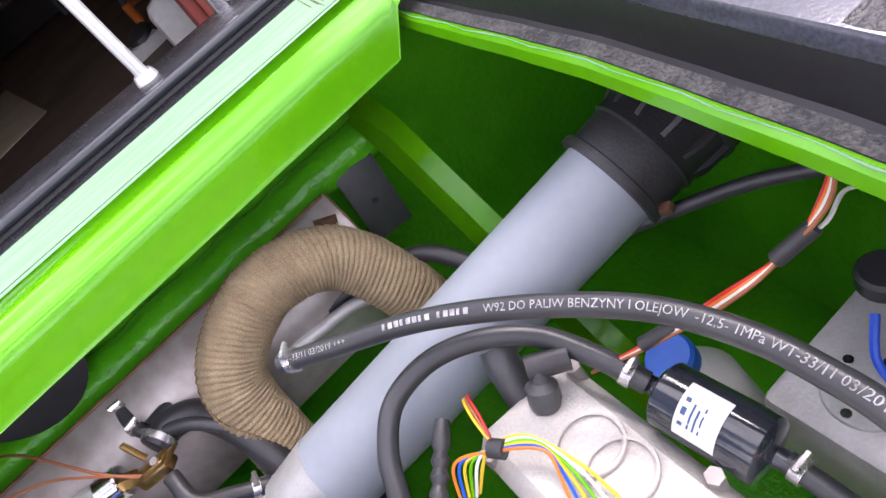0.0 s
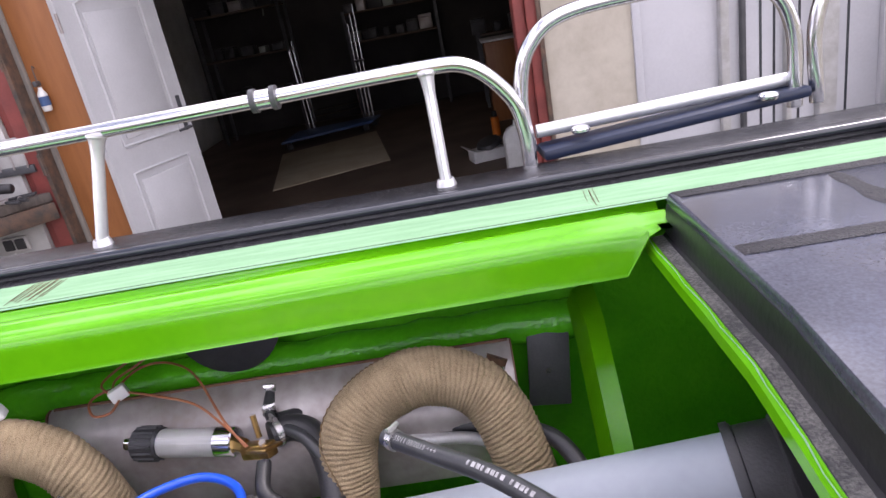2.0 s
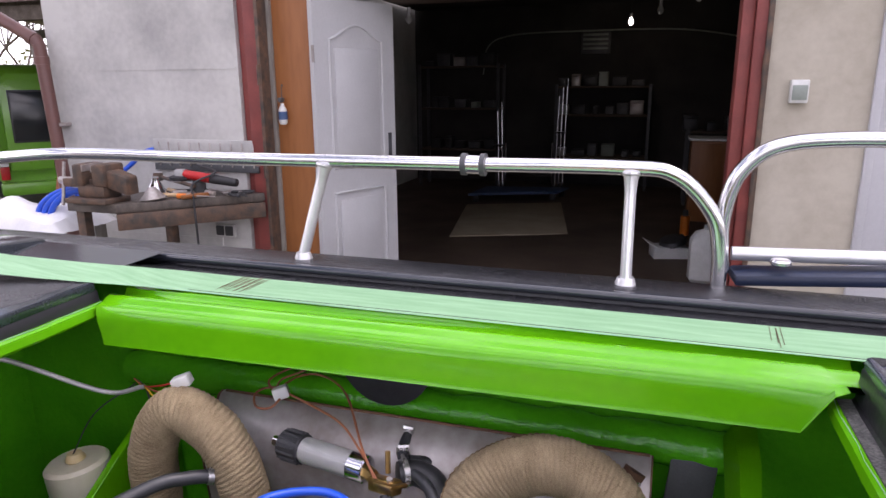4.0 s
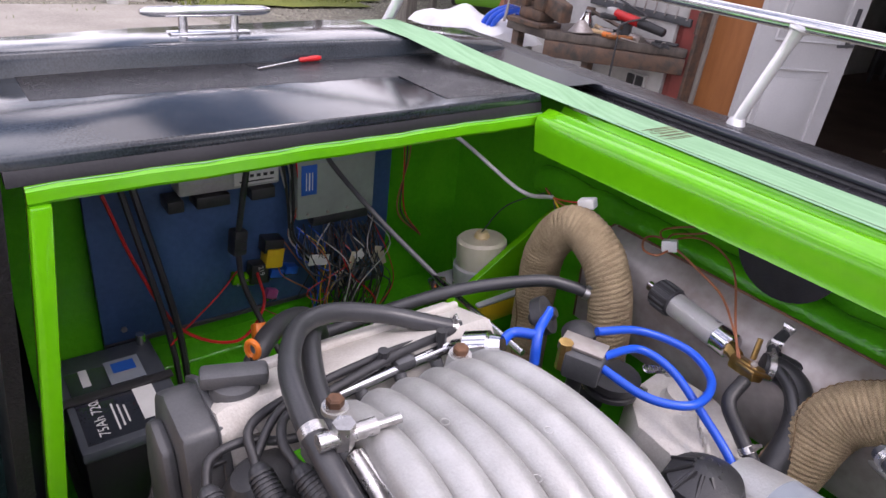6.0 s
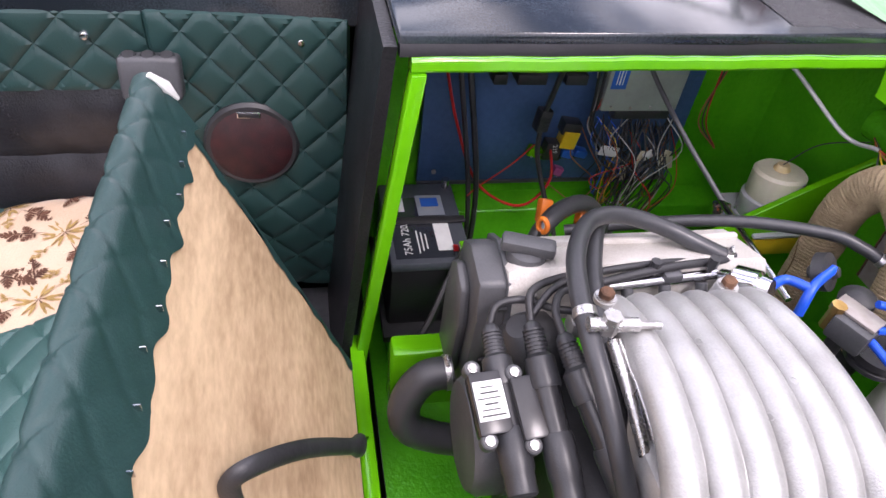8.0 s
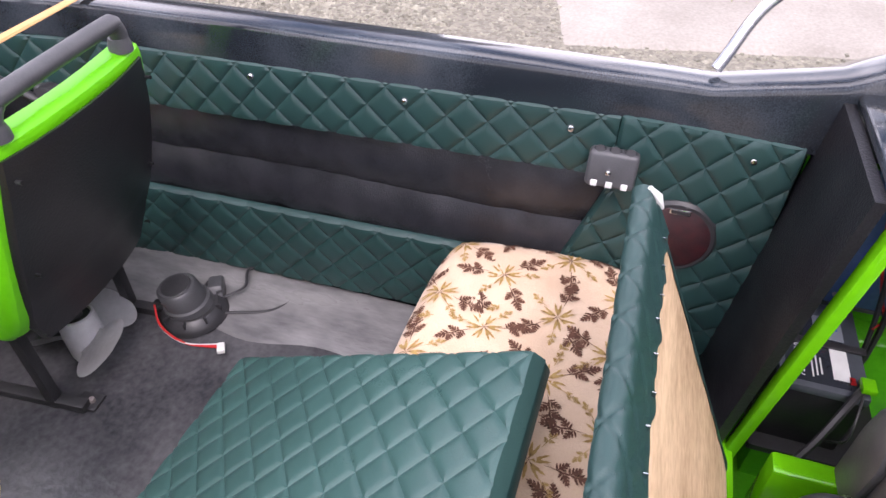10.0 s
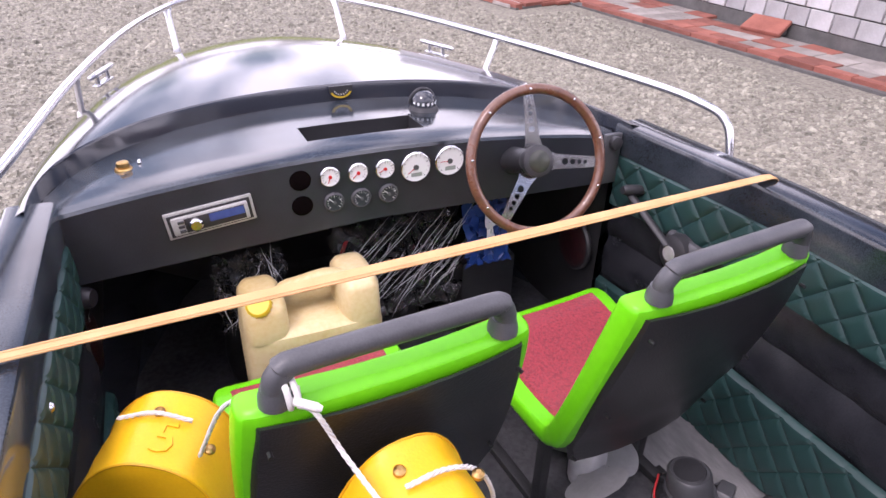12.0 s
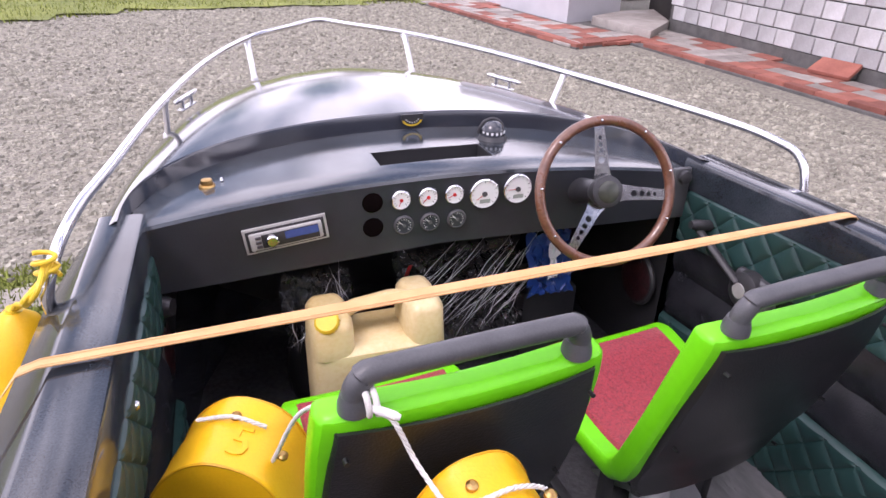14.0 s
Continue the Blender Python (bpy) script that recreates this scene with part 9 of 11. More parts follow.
def door_slab(s0, s1, z0, z1, n0, n1, bevel=0.0):
    return prism([on_door(s0, z0, n0), on_door(s1, z0, n0), on_door(s1, z1, n0), on_door(s0, z1, n0)], Vector(on_door(0, 0, n1)) - Vector(on_door(0, 0, n0)), bevel)


part("leaf", door_slab(0, DW, 0.0, 2.03, -0.04, 0), M["white_door"], door)


def moulding(s0, s1, z0, z1, arch):
    top = []
    for k in range(13):
        f = k / 12
        top.append((s0 + (s1 - s0) * f, z1 - arch + arch * math.sin(math.pi * f) ** 1.6))
    loop = [(s0, z0), *top, (s1, z0)]
    path = [on_door(s, z, 0.003) for s, z in loop + loop[:1]]
    return tube(path, 0.009, 6, 1, smooth=False)


for z0, z1, arch in ((1.0, 1.88, 0.09), (0.18, 0.84, 0.0)):
    part("panel_moulding", moulding(0.12, DW - 0.11, z0, z1, arch), M["white_door"], door)
    part("raised_panel", door_slab(0.155, DW - 0.145, z0 + 0.04, z1 - 0.05 - arch, -0.002, 0.008, 0.004), M["white_door"], door)
part("handle_plate", door_slab(DW - 0.07, DW - 0.04, 0.98, 1.2, 0, 0.006, 0.002), M["plastic"], door, "dark handle plate")
part("door_handle", tube([on_door(DW - 0.055, 1.0, 0.006), on_door(DW - 0.055, 1.0, 0.045), on_door(DW - 0.075, 1.0, 0.05), on_door(DW - 0.16, 0.995, 0.05)], 0.009, 8), M["plastic"], door, "dark lever handle")
for z in (0.25, 1.65):
    part("hinge", cyl(on_door(-0.008, z, 0.004), on_door(-0.008, z + 0.1, 0.004), 0.009, seg=10), M["steel_dull"], door)
sock = thing("wall_socket", "dark double socket on the plaster wall with a cable", "socket", at=(2.33, -2.79, 0.62))
part("frame", box((2.34, -2.785, 0.62), (0.15, 0.03, 0.085), 0.006), M["plaster"], sock)
for x in (2.305, 2.375):
    part("outlet", box((x, -2.767, 0.62), (0.058, 0.014, 0.065), 0.006), M["black_matt"], sock)
part("cable", tube([(2.36, -2.77, 0.57), (2.352, -2.75, 0.35), (2.34, -2.77, 0.1), (2.34, -2.78, 0.0)], 0.004, 6), M["white_plastic"], sock)
so2 = thing("wall_socket", "pale surface socket on the beige wall", "socket", at=(-0.97, -2.8, 1.5))
part("box", box((-0.97, -2.79, 1.5), (0.08, 0.045, 0.11), 0.006), M["white_plastic"], so2)
part("lid", box((-0.97, -2.765, 1.495), (0.066, 0.008, 0.07), 0.003), M["grey_box"], so2)

# downpipe from the eaves
dp = thing("downpipe", "brown rain downpipe at the corner of the plaster wall", "downpipe", at=(3.56, -2.7, 0))
part("pipe", tube([(4.22, -2.7, 2.5), (4.23, -2.7, 2.22), (4.18, -2.7, 2.13), (3.71, -2.7, 1.89), (3.63, -2.7, 1.83), (3.61, -2.7, 1.7), (3.565, -2.7, 0.8), (3.56, -2.7, 0.06)], 0.042, 14, 6), M["downpipe"], dp)
for p, d in (((4.228, -2.7, 2.25), (0, 0, 1)), ((3.665, -2.7, 1.865), (1, 0, 0.5)), ((3.613, -2.7, 1.72), (0, 0, 1)), ((3.566, -2.7, 0.8), (0, 0, 1))):
    part("collar", ring(p, d, 0.043, 0.05, 0.005, 16), M["downpipe"], dp)
part("bracket", box((3.59, -2.75, 1.3), (0.1, 0.1, 0.025), 0.004), M["steel_dull"], dp)
gut = thing("roof_gutter", "brown gutter under the carport roof edge", "gutter", at=(5, -2.75, 2.35))
part("trough", loft([[(x, -2.74 + 0.06 * math.cos(a), 2.53 + 0.06 * math.sin(a)) for a in (math.pi, math.pi * 1.25, math.pi * 1.5, math.pi * 1.75, math.pi * 2)] for x in (3.7, 5, 7, 9)]), M["downpipe"], gut)

# ---------------------------------------------------------------- inside the garage
solid("floor_board", prism([(1.94, -7.2, 0.041), (0.80, -7.67, 0.041), (0.474, -5.85, 0.041), (1.61, -5.4, 0.041)], (0, 0, 0.012), 0.003), M["mat_beige"], "beige board lying on the workshop floor", "board")
pallet = thing("low_platform", "dark platform on small feet behind the beige board", "platform", at=(1.15, -6.6, 0.04))
part("top", prism([(1.98, -7.4, 0.13), (0.88, -7.85, 0.13), (0.78, -8.3, 0.13), (1.9, -8.1, 0.13)], (0, 0, 0.03), 0.004), M["blue_panel"], pallet)
for x, y in ((1.9, -7.5), (0.95, -7.9), (0.87, -8.22), (1.83, -8.04)):
    part("foot", box((x, y, 0.085), (0.07, 0.07, 0.09), 0.005), M["black_matt"], pallet)


def stand(x, y, h, lean, label, n=3):
    t = thing("steel_poles", label, "poles", at=(x, y, 0.04))
    for k in range(n):
        part("pole", cyl((x + 0.055 * k, y - 0.02 * k, 0.04), (x + 0.055 * k + lean, y - 0.1, h - 0.12 * k), 0.013, seg=10), M["chrome"], t)
    part("foot_plate", box((x + 0.06, y, 0.05), (0.24, 0.12, 0.02), 0.003), M["black_matt"], t)
    part("tie", ring((x + 0.055 + lean * 0.5, y - 0.06, h * 0.55), (0, 0, 1), 0.075, 0.02, 0.003, 14), M["black_matt"], t)


stand(0.9, -8.45, 1.62, -0.02, "chrome poles standing upright in the workshop", 3)
stand(1.72, -8.3, 1.3, 0.05, "thin steel poles leaning in the workshop", 2)
rack = thing("steel_trolley", "low chrome frame trolley on the workshop floor", "trolley", at=(1.1, -8.6, 0.04))
for z in (0.25, 0.33):
    part("crossbar", cyl((1.1, -8.75, z), (1.75, -8.6, z), 0.012, seg=8), M["chrome"], rack)
for x, y in ((1.1, -8.75), (1.75, -8.6)):
    part("upright", cyl((x, y, 0.04), (x, y, 0.72), 0.014, seg=8), M["chrome"], rack)


def shelf_unit(x, y, w, d, levels, label, seed):
    rng = random.Random(seed)
    t = thing("storage_shelf", label, "shelf", at=(x, y, 0.04))
    for sx in (-w / 2, w / 2):
        for sy in (-d / 2, d / 2):
            part("upright", box((x + sx, y + sy, levels[-1] / 2 + 0.04), (0.04, 0.04, levels[-1])), M["plastic"], t)
    # dark board colour stands in for the dimness of the room
    for z in levels:
        part("board", box((x, y, z), (w, d, 0.025), 0.003), M["room_floor"], t)
    for z in levels[:-1] + levels[-1:]:
        px = x - w / 2 + 0.08
        while px < x + w / 2 - 0.1:
            bw, bh = rng.uniform(0.08, 0.2), rng.uniform(0.08, 0.2)
            # only dark colours, so the boxes sink into the room's shade
            key = rng.choice(("plastic", "grey_box", "steel_dull", "black_matt", "plastic", "black_matt"))
            it = thing("storage_box", {"white_plastic": "white carton", "plastic": "grey plastic box darkened for shade", "grey_box": "grey-green tool box", "steel_dull": "dull steel tin", "orange": "orange plastic case", "black_matt": "case darkened for shade", "wood": "small wooden crate"}[key] + " on the workshop shelf", "box", "things on the workshop shelves", at=(px, y, z + 0.013))
            part("body", box((px + bw / 2, y, z + 0.0145 + bh * 0.4), (bw, d * 0.6, bh * 0.8), 0.006), M[key], it)
            part("lid", box((px + bw / 2, y, z + 0.0145 + bh * 0.9), (bw * 1.02, d * 0.62, bh * 0.18), 0.004), M[key], it)
            px += bw + rng.uniform(0.02, 0.12)


shelf_unit(0.45, -9.2, 1.3, 0.4, (0.5, 1.1, 1.5), "wooden shelf darkened for shade along the back wall", 4)
shelf_unit(-1.2, -8.2, 1.0, 0.45, (0.4, 0.95), "low wooden shelf with boxes in the workshop", 9)
shelf_unit(2.5, -8.9, 1.2, 0.4, (0.6, 1.2, 1.8), "tall shelf darkened for shade in the workshop corner", 11)
cab = thing("workshop_cabinet", "dark wooden cabinet with a pale top", "cabinet", at=(-1.0, -7.0, 0.04))
part("body", block(-1.35, -0.7, -7.3, -6.9, 0.04, 0.93, 0.006), M["brown_wood"], cab)
part("top", block(-1.38, -0.67, -7.32, -6.88, 0.934, 0.96, 0.004), M["white_plastic"], cab)
part("door", block(-1.02, -0.72, -6.898, -6.885, 0.1, 0.9, 0.003), M["brown_wood"], cab)
ven = thing("wall_vent", "pale vent box high on the back wall", "vent", at=(0.62, -9.5, 2.15))
part("frame", box((0.62, -9.49, 2.15), (0.42, 0.05, 0.34), 0.005), M["plastic"], ven)
for k in range(4):
    part("slat", box((0.62, -9.455, 2.05 + 0.065 * k), (0.36, 0.02, 0.03), 0.003), M["grey_box"], ven)
cond = thing("cable_conduit", "pale cable run along the workshop ceiling", "cable", at=(0.5, -9.0, 2.3))
part("cable", tube([(2.3, -9.4, 1.7), (2.2, -9.3, 2.1), (1.8, -9.2, 2.25), (0.8, -9.2, 2.28), (-0.6, -9.2, 2.26), (-1.6, -9.3, 2.1)], 0.012, 6), M["grey_box"], cond)


def bulb(x, y, z, lit, top=2.68):
    t = thing("hanging_bulb", "lit bare bulb on a ceiling cable" if lit else "unlit white bulb on a ceiling cable", "lamp", "garage bulbs", at=(x, y, z))
    part("cable", cyl((x, y, z + 0.09), (x, y, top), 0.004, seg=6), M["black_matt"], t)
    part("holder", cyl((x, y, z + 0.05), (x, y, z + 0.1), 0.017, seg=12), M["white_plastic"], t)
    part("glass", lathe([(0.008, 0), (0.026, 0.2), (0.031, 0.45), (0.022, 0.75), (0.014, 1)], (x, y, z - 0.04), (x, y, z + 0.05), 14), M["lit_bulb"] if lit else M["white_plastic"], t)
    if lit:
        lamp = bpy.data.lights.new("bulb_light", "POINT")
        lamp.energy, lamp.color, lamp.shadow_soft_size = 1.6, (1.0, 0.84, 0.62), 0.04
        ob = new("bulb_light", lamp)
        ob.location = (x, y, z - 0.1)


bulb(0.069, -8.0, 2.28, True)
bulb(-0.555, -4.5, 2.15, False)
bulb(-0.284, -6.0, 2.21, False)
bulb(1.93, -5.2, 2.14, False)
# shelf over the opening, inside, full of boxes
hs = thing("high_shelf", "brown shelf above the garage opening, darkened for shade", "shelf", at=(0.3, -3.3, 2.1))
# board colour is darkened to give the shade inside the opening
part("board", block(-1.6, 1.32, -3.45, -3.20, 2.055, 2.085, 0.003), mat("shade_dark_board", (0.07, 0.042, 0.026), (0.04, 0.024, 0.016), 0.6, 8, bump=0.1), hs)
for x in (-1.4, -0.2, 1.25):
    part("hanger", block(x, x + 0.02, -3.44, -3.42, 2.1, 2.69), M["rust_iron"], hs)
rng = random.Random(21)
hx = 1.28
while hx > -1.5:
    w, h = rng.uniform(0.05, 0.16), rng.uniform(0.07, 0.2)
    # dim colours are picked so that the things look shaded
    key = rng.choice(("red_iron", "black_matt", "plastic", "red_iron", "black_matt", "black_matt", "orange", "grey_box"))
    it = thing("shelf_carton", {"red_iron": "red carton darkened for shade", "orange": "orange plastic bottle", "grey_box": "grey carton", "plastic": "grey case", "black_matt": "case darkened for shade"}[key] + " on the high shelf", "box", "things on the high shelf", at=(hx, -3.3, 2.086))
    if key == "orange":
        part("body", lathe([(w / 3, 0), (w / 3, 0.65), (w / 8, 0.85), (w / 8, 1)], (hx - w / 2, -3.27, 2.086), (hx - w / 2, -3.27, 2.086 + h), 12), M[key], it)
        part("cap", cyl((hx - w / 2, -3.27, 2.086 + h), (hx - w / 2, -3.27, 2.106 + h), w / 7, seg=10), M["black_matt"], it)
    else:
        part("body", box((hx - w / 2, -3.29, 2.086 + h / 2), (w * 0.94, 0.16, h), 0.003), M[key], it)
        part("label", box((hx - w / 2, -3.2085, 2.086 + h * 0.55), (w * 0.6, 0.003, h * 0.3)), M["plastic"], it)
    hx -= w + rng.uniform(0.004, 0.06)
# canister, bottle and rags by the frame
can = thing("canister", "white plastic canister standing by the garage frame", "canister", at=(-0.74, -4.5, 0.04))
part("body", loft([[(-0.76 + w * x, -4.5 + d * y, z) for x, y in ((-1, -1), (0, -1.15), (1, -1), (1.1, 0), (1, 1), (0, 1.15), (-1, 1), (-1.1, 0))] for z, w, d in ((0.042, 0.1, 0.08), (0.07, 0.12, 0.1), (0.36, 0.12, 0.1), (0.42, 0.09, 0.07), (0.45, 0.03, 0.03))], close=True, cap=True), M["white_plastic"], can)
part("cap", cyl((-0.76, -4.5, 0.448), (-0.76, -4.5, 0.485), 0.032, seg=14), M["white_plastic"], can)
obt = thing("spray_can", "orange spray can on the workshop floor", "spray can", at=(-0.667, -6.15, 0.04))
part("body", cyl((-0.66, -6.15, 0.041), (-0.66, -6.15, 0.24), 0.045, seg=16, edge=0.006), M["orange"], obt)
part("cap", cyl((-0.66, -6.15, 0.241), (-0.66, -6.15, 0.30), 0.03, 0.026, seg=14, edge=0.004), M["black_matt"], obt)
wbx = thing("parts_carton", "open white carton with dark rags on the floor", "carton", at=(-0.54, -5.2, 0.04))
part("carton", box((-0.5, -5.2, 0.092), (0.3, 0.2, 0.1), 0.004, turn=(0, 0, 14)), M["white_plastic"], wbx)
part("flap", box((-0.36, -5.16, 0.155), (0.15, 0.2, 0.006), 0.001, turn=(0, -28, 14)), M["white_plastic"], wbx)
part("rag", lathe([(0.02, 0), (0.13, 0.3), (0.11, 0.7), (0.03, 1)], (-0.54, -5.22, 0.143), (-0.52, -5.2, 0.23), 9), M["black_matt"], wbx)

# ---------------------------------------------------------------- workbench against the plaster wall
M["bench_top"] = mat("oily_bench_planks", (0.13, 0.105, 0.085), (0.055, 0.045, 0.04), 0.55, 9, bump=0.4, stretch=(1, 4, 1))
wb = thing("workbench", "heavy dark steel and timber workbench with worn top", "workbench", at=(2.55, -2.5, 0))
part("top", prism([(2.02, -2.78, 0.83), (2.75, -2.78, 0.83), (2.98, -2.16, 0.83), (2.62, -2.16, 0.83)], (0, 0, 0.055), 0.006), M["bench_top"], wb, "dark worn plank top")
part("front_channel", prism([(2.01, -2.765, 0.73), (2.61, -2.15, 0.73), (2.64, -2.18, 0.73), (2.05, -2.79, 0.73)], (0, 0, 0.098), 0.006), M["rust_iron"], wb, "dark steel channel")
for x, y in ((2.72, -2.72), (2.92, -2.22)):
    part("leg", box((x, y, 0.415), (0.06, 0.06, 0.83), 0.004), M["rust_iron"], wb)
part("vise_plate", box((2.80, -2.22, 0.900), (0.3, 0.2, 0.028), 0.004), M["rust_iron"], wb)
vise = thing("bench_vise", "rusty brown cast-iron bench vise", "vise", at=(2.8, -2.24, 0.915))
part("base", box((2.8, -2.25, 0.950), (0.20, 0.16, 0.075), 0.02), M["rust_iron"], vise)
part("fixed_jaw", box((2.73, -2.25, 1.045), (0.09, 0.17, 0.13), 0.016), M["rust_iron"], vise)
part("moving_jaw", box((2.88, -2.25, 1.045), (0.075, 0.17, 0.13), 0.016), M["rust_iron"], vise)
part("anvil", prism([(2.70, -2.31, 0.970), (2.70, -2.19, 0.970), (2.56, -2.2, 0.930), (2.56, -2.3, 0.930)], (0, 0, 0.11), 0.014), M["rust_iron"], vise)
for x in (2.775, 2.842):
    part("jaw_plate", box((x, -2.25, 1.088), (0.008, 0.16, 0.04), 0.001), M["steel_dull"], vise)
part("slide", box((2.88, -2.25, 0.992), (0.34, 0.07, 0.05), 0.008), M["rust_iron"], vise)
part("screw", cyl((3.0, -2.25, 1.000), (3.1, -2.25, 1.000), 0.022, seg=14), M["steel_dull"], vise)
part("handle_bar", cyl((3.075, -2.22, 0.850), (3.075, -2.27, 1.110), 0.01, seg=10), M["steel_dull"], vise)
TB = 0.887


def lying(name, label, cat, pieces, at):
    t = thing(name, label, cat, "tools on the workbench", at=at)
    for nm, bm, key in pieces:
        part(nm, bm, M[key], t)
    return t


lying("angle_grinder", "red and black angle grinder on the workbench", "grinder", [("body", cyl((2.48, -2.60, TB + 0.125), (2.30, -2.62, TB + 0.10), 0.028, 0.03, seg=14, edge=0.006), "red"), ("grip", cyl((2.299, -2.62, TB + 0.1), (2.12, -2.64, TB + 0.075), 0.03, 0.026, seg=14, edge=0.006), "black_matt"), ("gear_head", box((2.50, -2.60, TB + 0.12), (0.07, 0.06, 0.07), 0.014), "silver"), ("disc", cyl((2.505, -2.60, TB + 0.08), (2.505, -2.60, TB + 0.084), 0.06, seg=22), "steel_dull"), ("guard", lathe([(0.062, 0), (0.068, 0.2), (0.068, 0.8), (0.05, 1)], (2.51, -2.6, TB + 0.086), (2.51, -2.6, TB + 0.115), 20), "black_matt")], (2.3, -2.62, TB))
lying("hub_cap", "dented steel bowl upside down on the workbench", "bowl", [("bowl", lathe([(0.075, 0), (0.08, 0.08), (0.05, 0.5), (0.028, 0.9), (0.02, 1)], (2.52, -2.36, TB), (2.53, -2.36, TB + 0.075), 20), "steel_dull")], (2.5, -2.4, TB))
lying("funnel", "shiny steel funnel lying among the tools", "funnel", [("cone", lathe([(0.07, 0), (0.066, 0.1), (0.025, 0.75), (0.018, 1)], (2.60, -2.48, TB + 0.005), (2.58, -2.46, TB + 0.12), 18), "chrome"), ("rim", ring((2.60, -2.48, TB + 0.01), (0, 0, 1), 0.07, 0.01, 0.003, 18), "chrome")], (2.6, -2.48, TB))
for k, (x, y, a, key) in enumerate(((2.34, -2.47, 20, "wood"), (2.26, -2.55, 70, "brown_wood"), (2.46, -2.52, -30, "wood"))):
    c, s = math.cos(radians(a)), math.sin(radians(a))
    lying("hammer", "small hammer with a wooden handle", "hammer", [("handle", tube([(x, y, TB + 0.016), (x + 0.1 * c, y + 0.1 * s, TB + 0.02), (x + 0.19 * c, y + 0.19 * s, TB + 0.02)], 0.012, 8), key), ("head", cyl((x - 0.045 * s, y + 0.045 * c, TB + 0.022), (x + 0.045 * s, y - 0.045 * c, TB + 0.022), 0.016, seg=12, edge=0.004), "steel_dull")], (x, y, TB))
for k, (x, y, a) in enumerate(((2.16, -2.6, 160), (2.2, -2.68, 200), (2.12, -2.66, 130), (2.38, -2.7, 10))):
    c, s = math.cos(radians(a)), math.sin(radians(a))
    LAY = 0.012
    lying("pliers", "dark pliers with spread handles on the workbench", "pliers", [("grip", tube([(x, y, TB + LAY), (x + 0.07 * c - 0.02 * s, y + 0.07 * s + 0.02 * c, TB + LAY), (x + 0.14 * c - 0.02 * s, y + 0.14 * s + 0.02 * c, TB + LAY)], 0.008, 7), "black_matt"), ("grip", tube([(x, y, TB + LAY), (x + 0.07 * c + 0.02 * s, y + 0.07 * s - 0.02 * c, TB + LAY), (x + 0.14 * c + 0.02 * s, y + 0.14 * s - 0.02 * c, TB + LAY)], 0.008, 7), "black_matt"), ("nose", cyl((x, y, TB + LAY), (x - 0.06 * c, y - 0.06 * s, TB + LAY), 0.013, 0.004, seg=8), "steel_dull")], (x, y, TB))
lying("screwdriver", "screwdriver with an orange handle on the workbench", "screwdriver", [("handle", cyl((2.40, -2.42, TB + 0.018), (2.30, -2.45, TB + 0.018), 0.016, seg=10, edge=0.005), "orange"), ("blade", cyl((2.30, -2.45, TB + 0.018), (2.18, -2.49, TB + 0.012), 0.004, seg=8), "steel_dull")], (2.3, -2.45, TB))
lying("grease_can", "dark tin can on the workbench", "can", [("body", cyl((2.42, -2.66, TB), (2.42, -2.66, TB + 0.11), 0.04, seg=16, edge=0.004), "plastic"), ("rim", ring((2.42, -2.66, TB + 0.108), (0, 0, 1), 0.04, 0.008, 0.003, 16), "steel_dull")], (2.42, -2.66, TB))
lying("power_cable", "black cable hanging down from the workbench", "cable", [("cable", tube([(2.56, -2.7, TB + 0.2), (2.4, -2.66, TB + 0.17), (2.26, -2.62, TB + 0.14), (2.34, -2.5, TB + 0.08), (2.28, -2.42, TB - 0.02), (2.26, -2.4, 0.55), (2.27, -2.42, 0.2), (2.3, -2.45, 0.01)], 0.007, 8), "black_matt")], (2.3, -2.5, TB))
lying("steel_pipe", "rusty pipe wrench lying across the tools", "wrench", [("shaft", cyl((2.66, -2.60, TB + 0.10), (2.36, -2.54, TB + 0.06), 0.012, seg=10), "rust_iron"), ("jaw", box((2.68, -2.60, TB + 0.1), (0.06, 0.03, 0.05), 0.006), "rust_iron")], (2.5, -2.57, TB))
hr = thing("hook_rack", "grey tool rack with wire hooks on the wall", "rack", at=(2.5, -2.79, 1.0))
part("rail", box((2.45, -2.785, 1.03), (0.80, 0.02, 0.045), 0.003), M["plastic"], hr)
part("back_plate", box((2.45, -2.795, 1.13), (0.82, 0.008, 0.16), 0.002), M["plaster"], hr)
for k in range(10):
    x = 2.09 + 0.08 * k
    part("hook", tube([(x, -2.785, 1.19), (x - 0.01, -2.77, 1.18), (x - 0.018, -2.765, 1.08), (x - 0.01, -2.77, 1.04)], 0.005, 6), M["steel_dull"], hr)
bh = thing("air_hose", "blue coiled air hose hanging over the bench end", "hose", at=(3.1, -2.3, 0.6))
for k in range(3):
    part("loop", tube([(2.86 + 0.04 * k, -2.32, 0.87 + 0.015 * k), (3.02 + 0.05 * k, -2.28, 0.93), (3.2 + 0.05 * k, -2.24, 0.80), (3.22 + 0.05 * k, -2.26, 0.5), (3.1, -2.4, 0.3 + 0.05 * k), (2.98, -2.5, 0.45)], 0.019, 10), M["blue_hose"], bh)
part("tail", tube([(2.86, -2.79, 1.14), (2.9, -2.74, 1.12), (3.02, -2.66, 1.0), (3.1, -2.5, 0.9), (3.1, -2.35, 0.88)], 0.016, 10), M["blue_hose"], bh)
tb_ = thing("side_table", "small low table under a white cloth", "table", at=(3.45, -2.3, 0))
part("top", block(3.06, 3.95, -2.55, -2.1, 0.70, 0.73, 0.004), M["post_wood"], tb_)
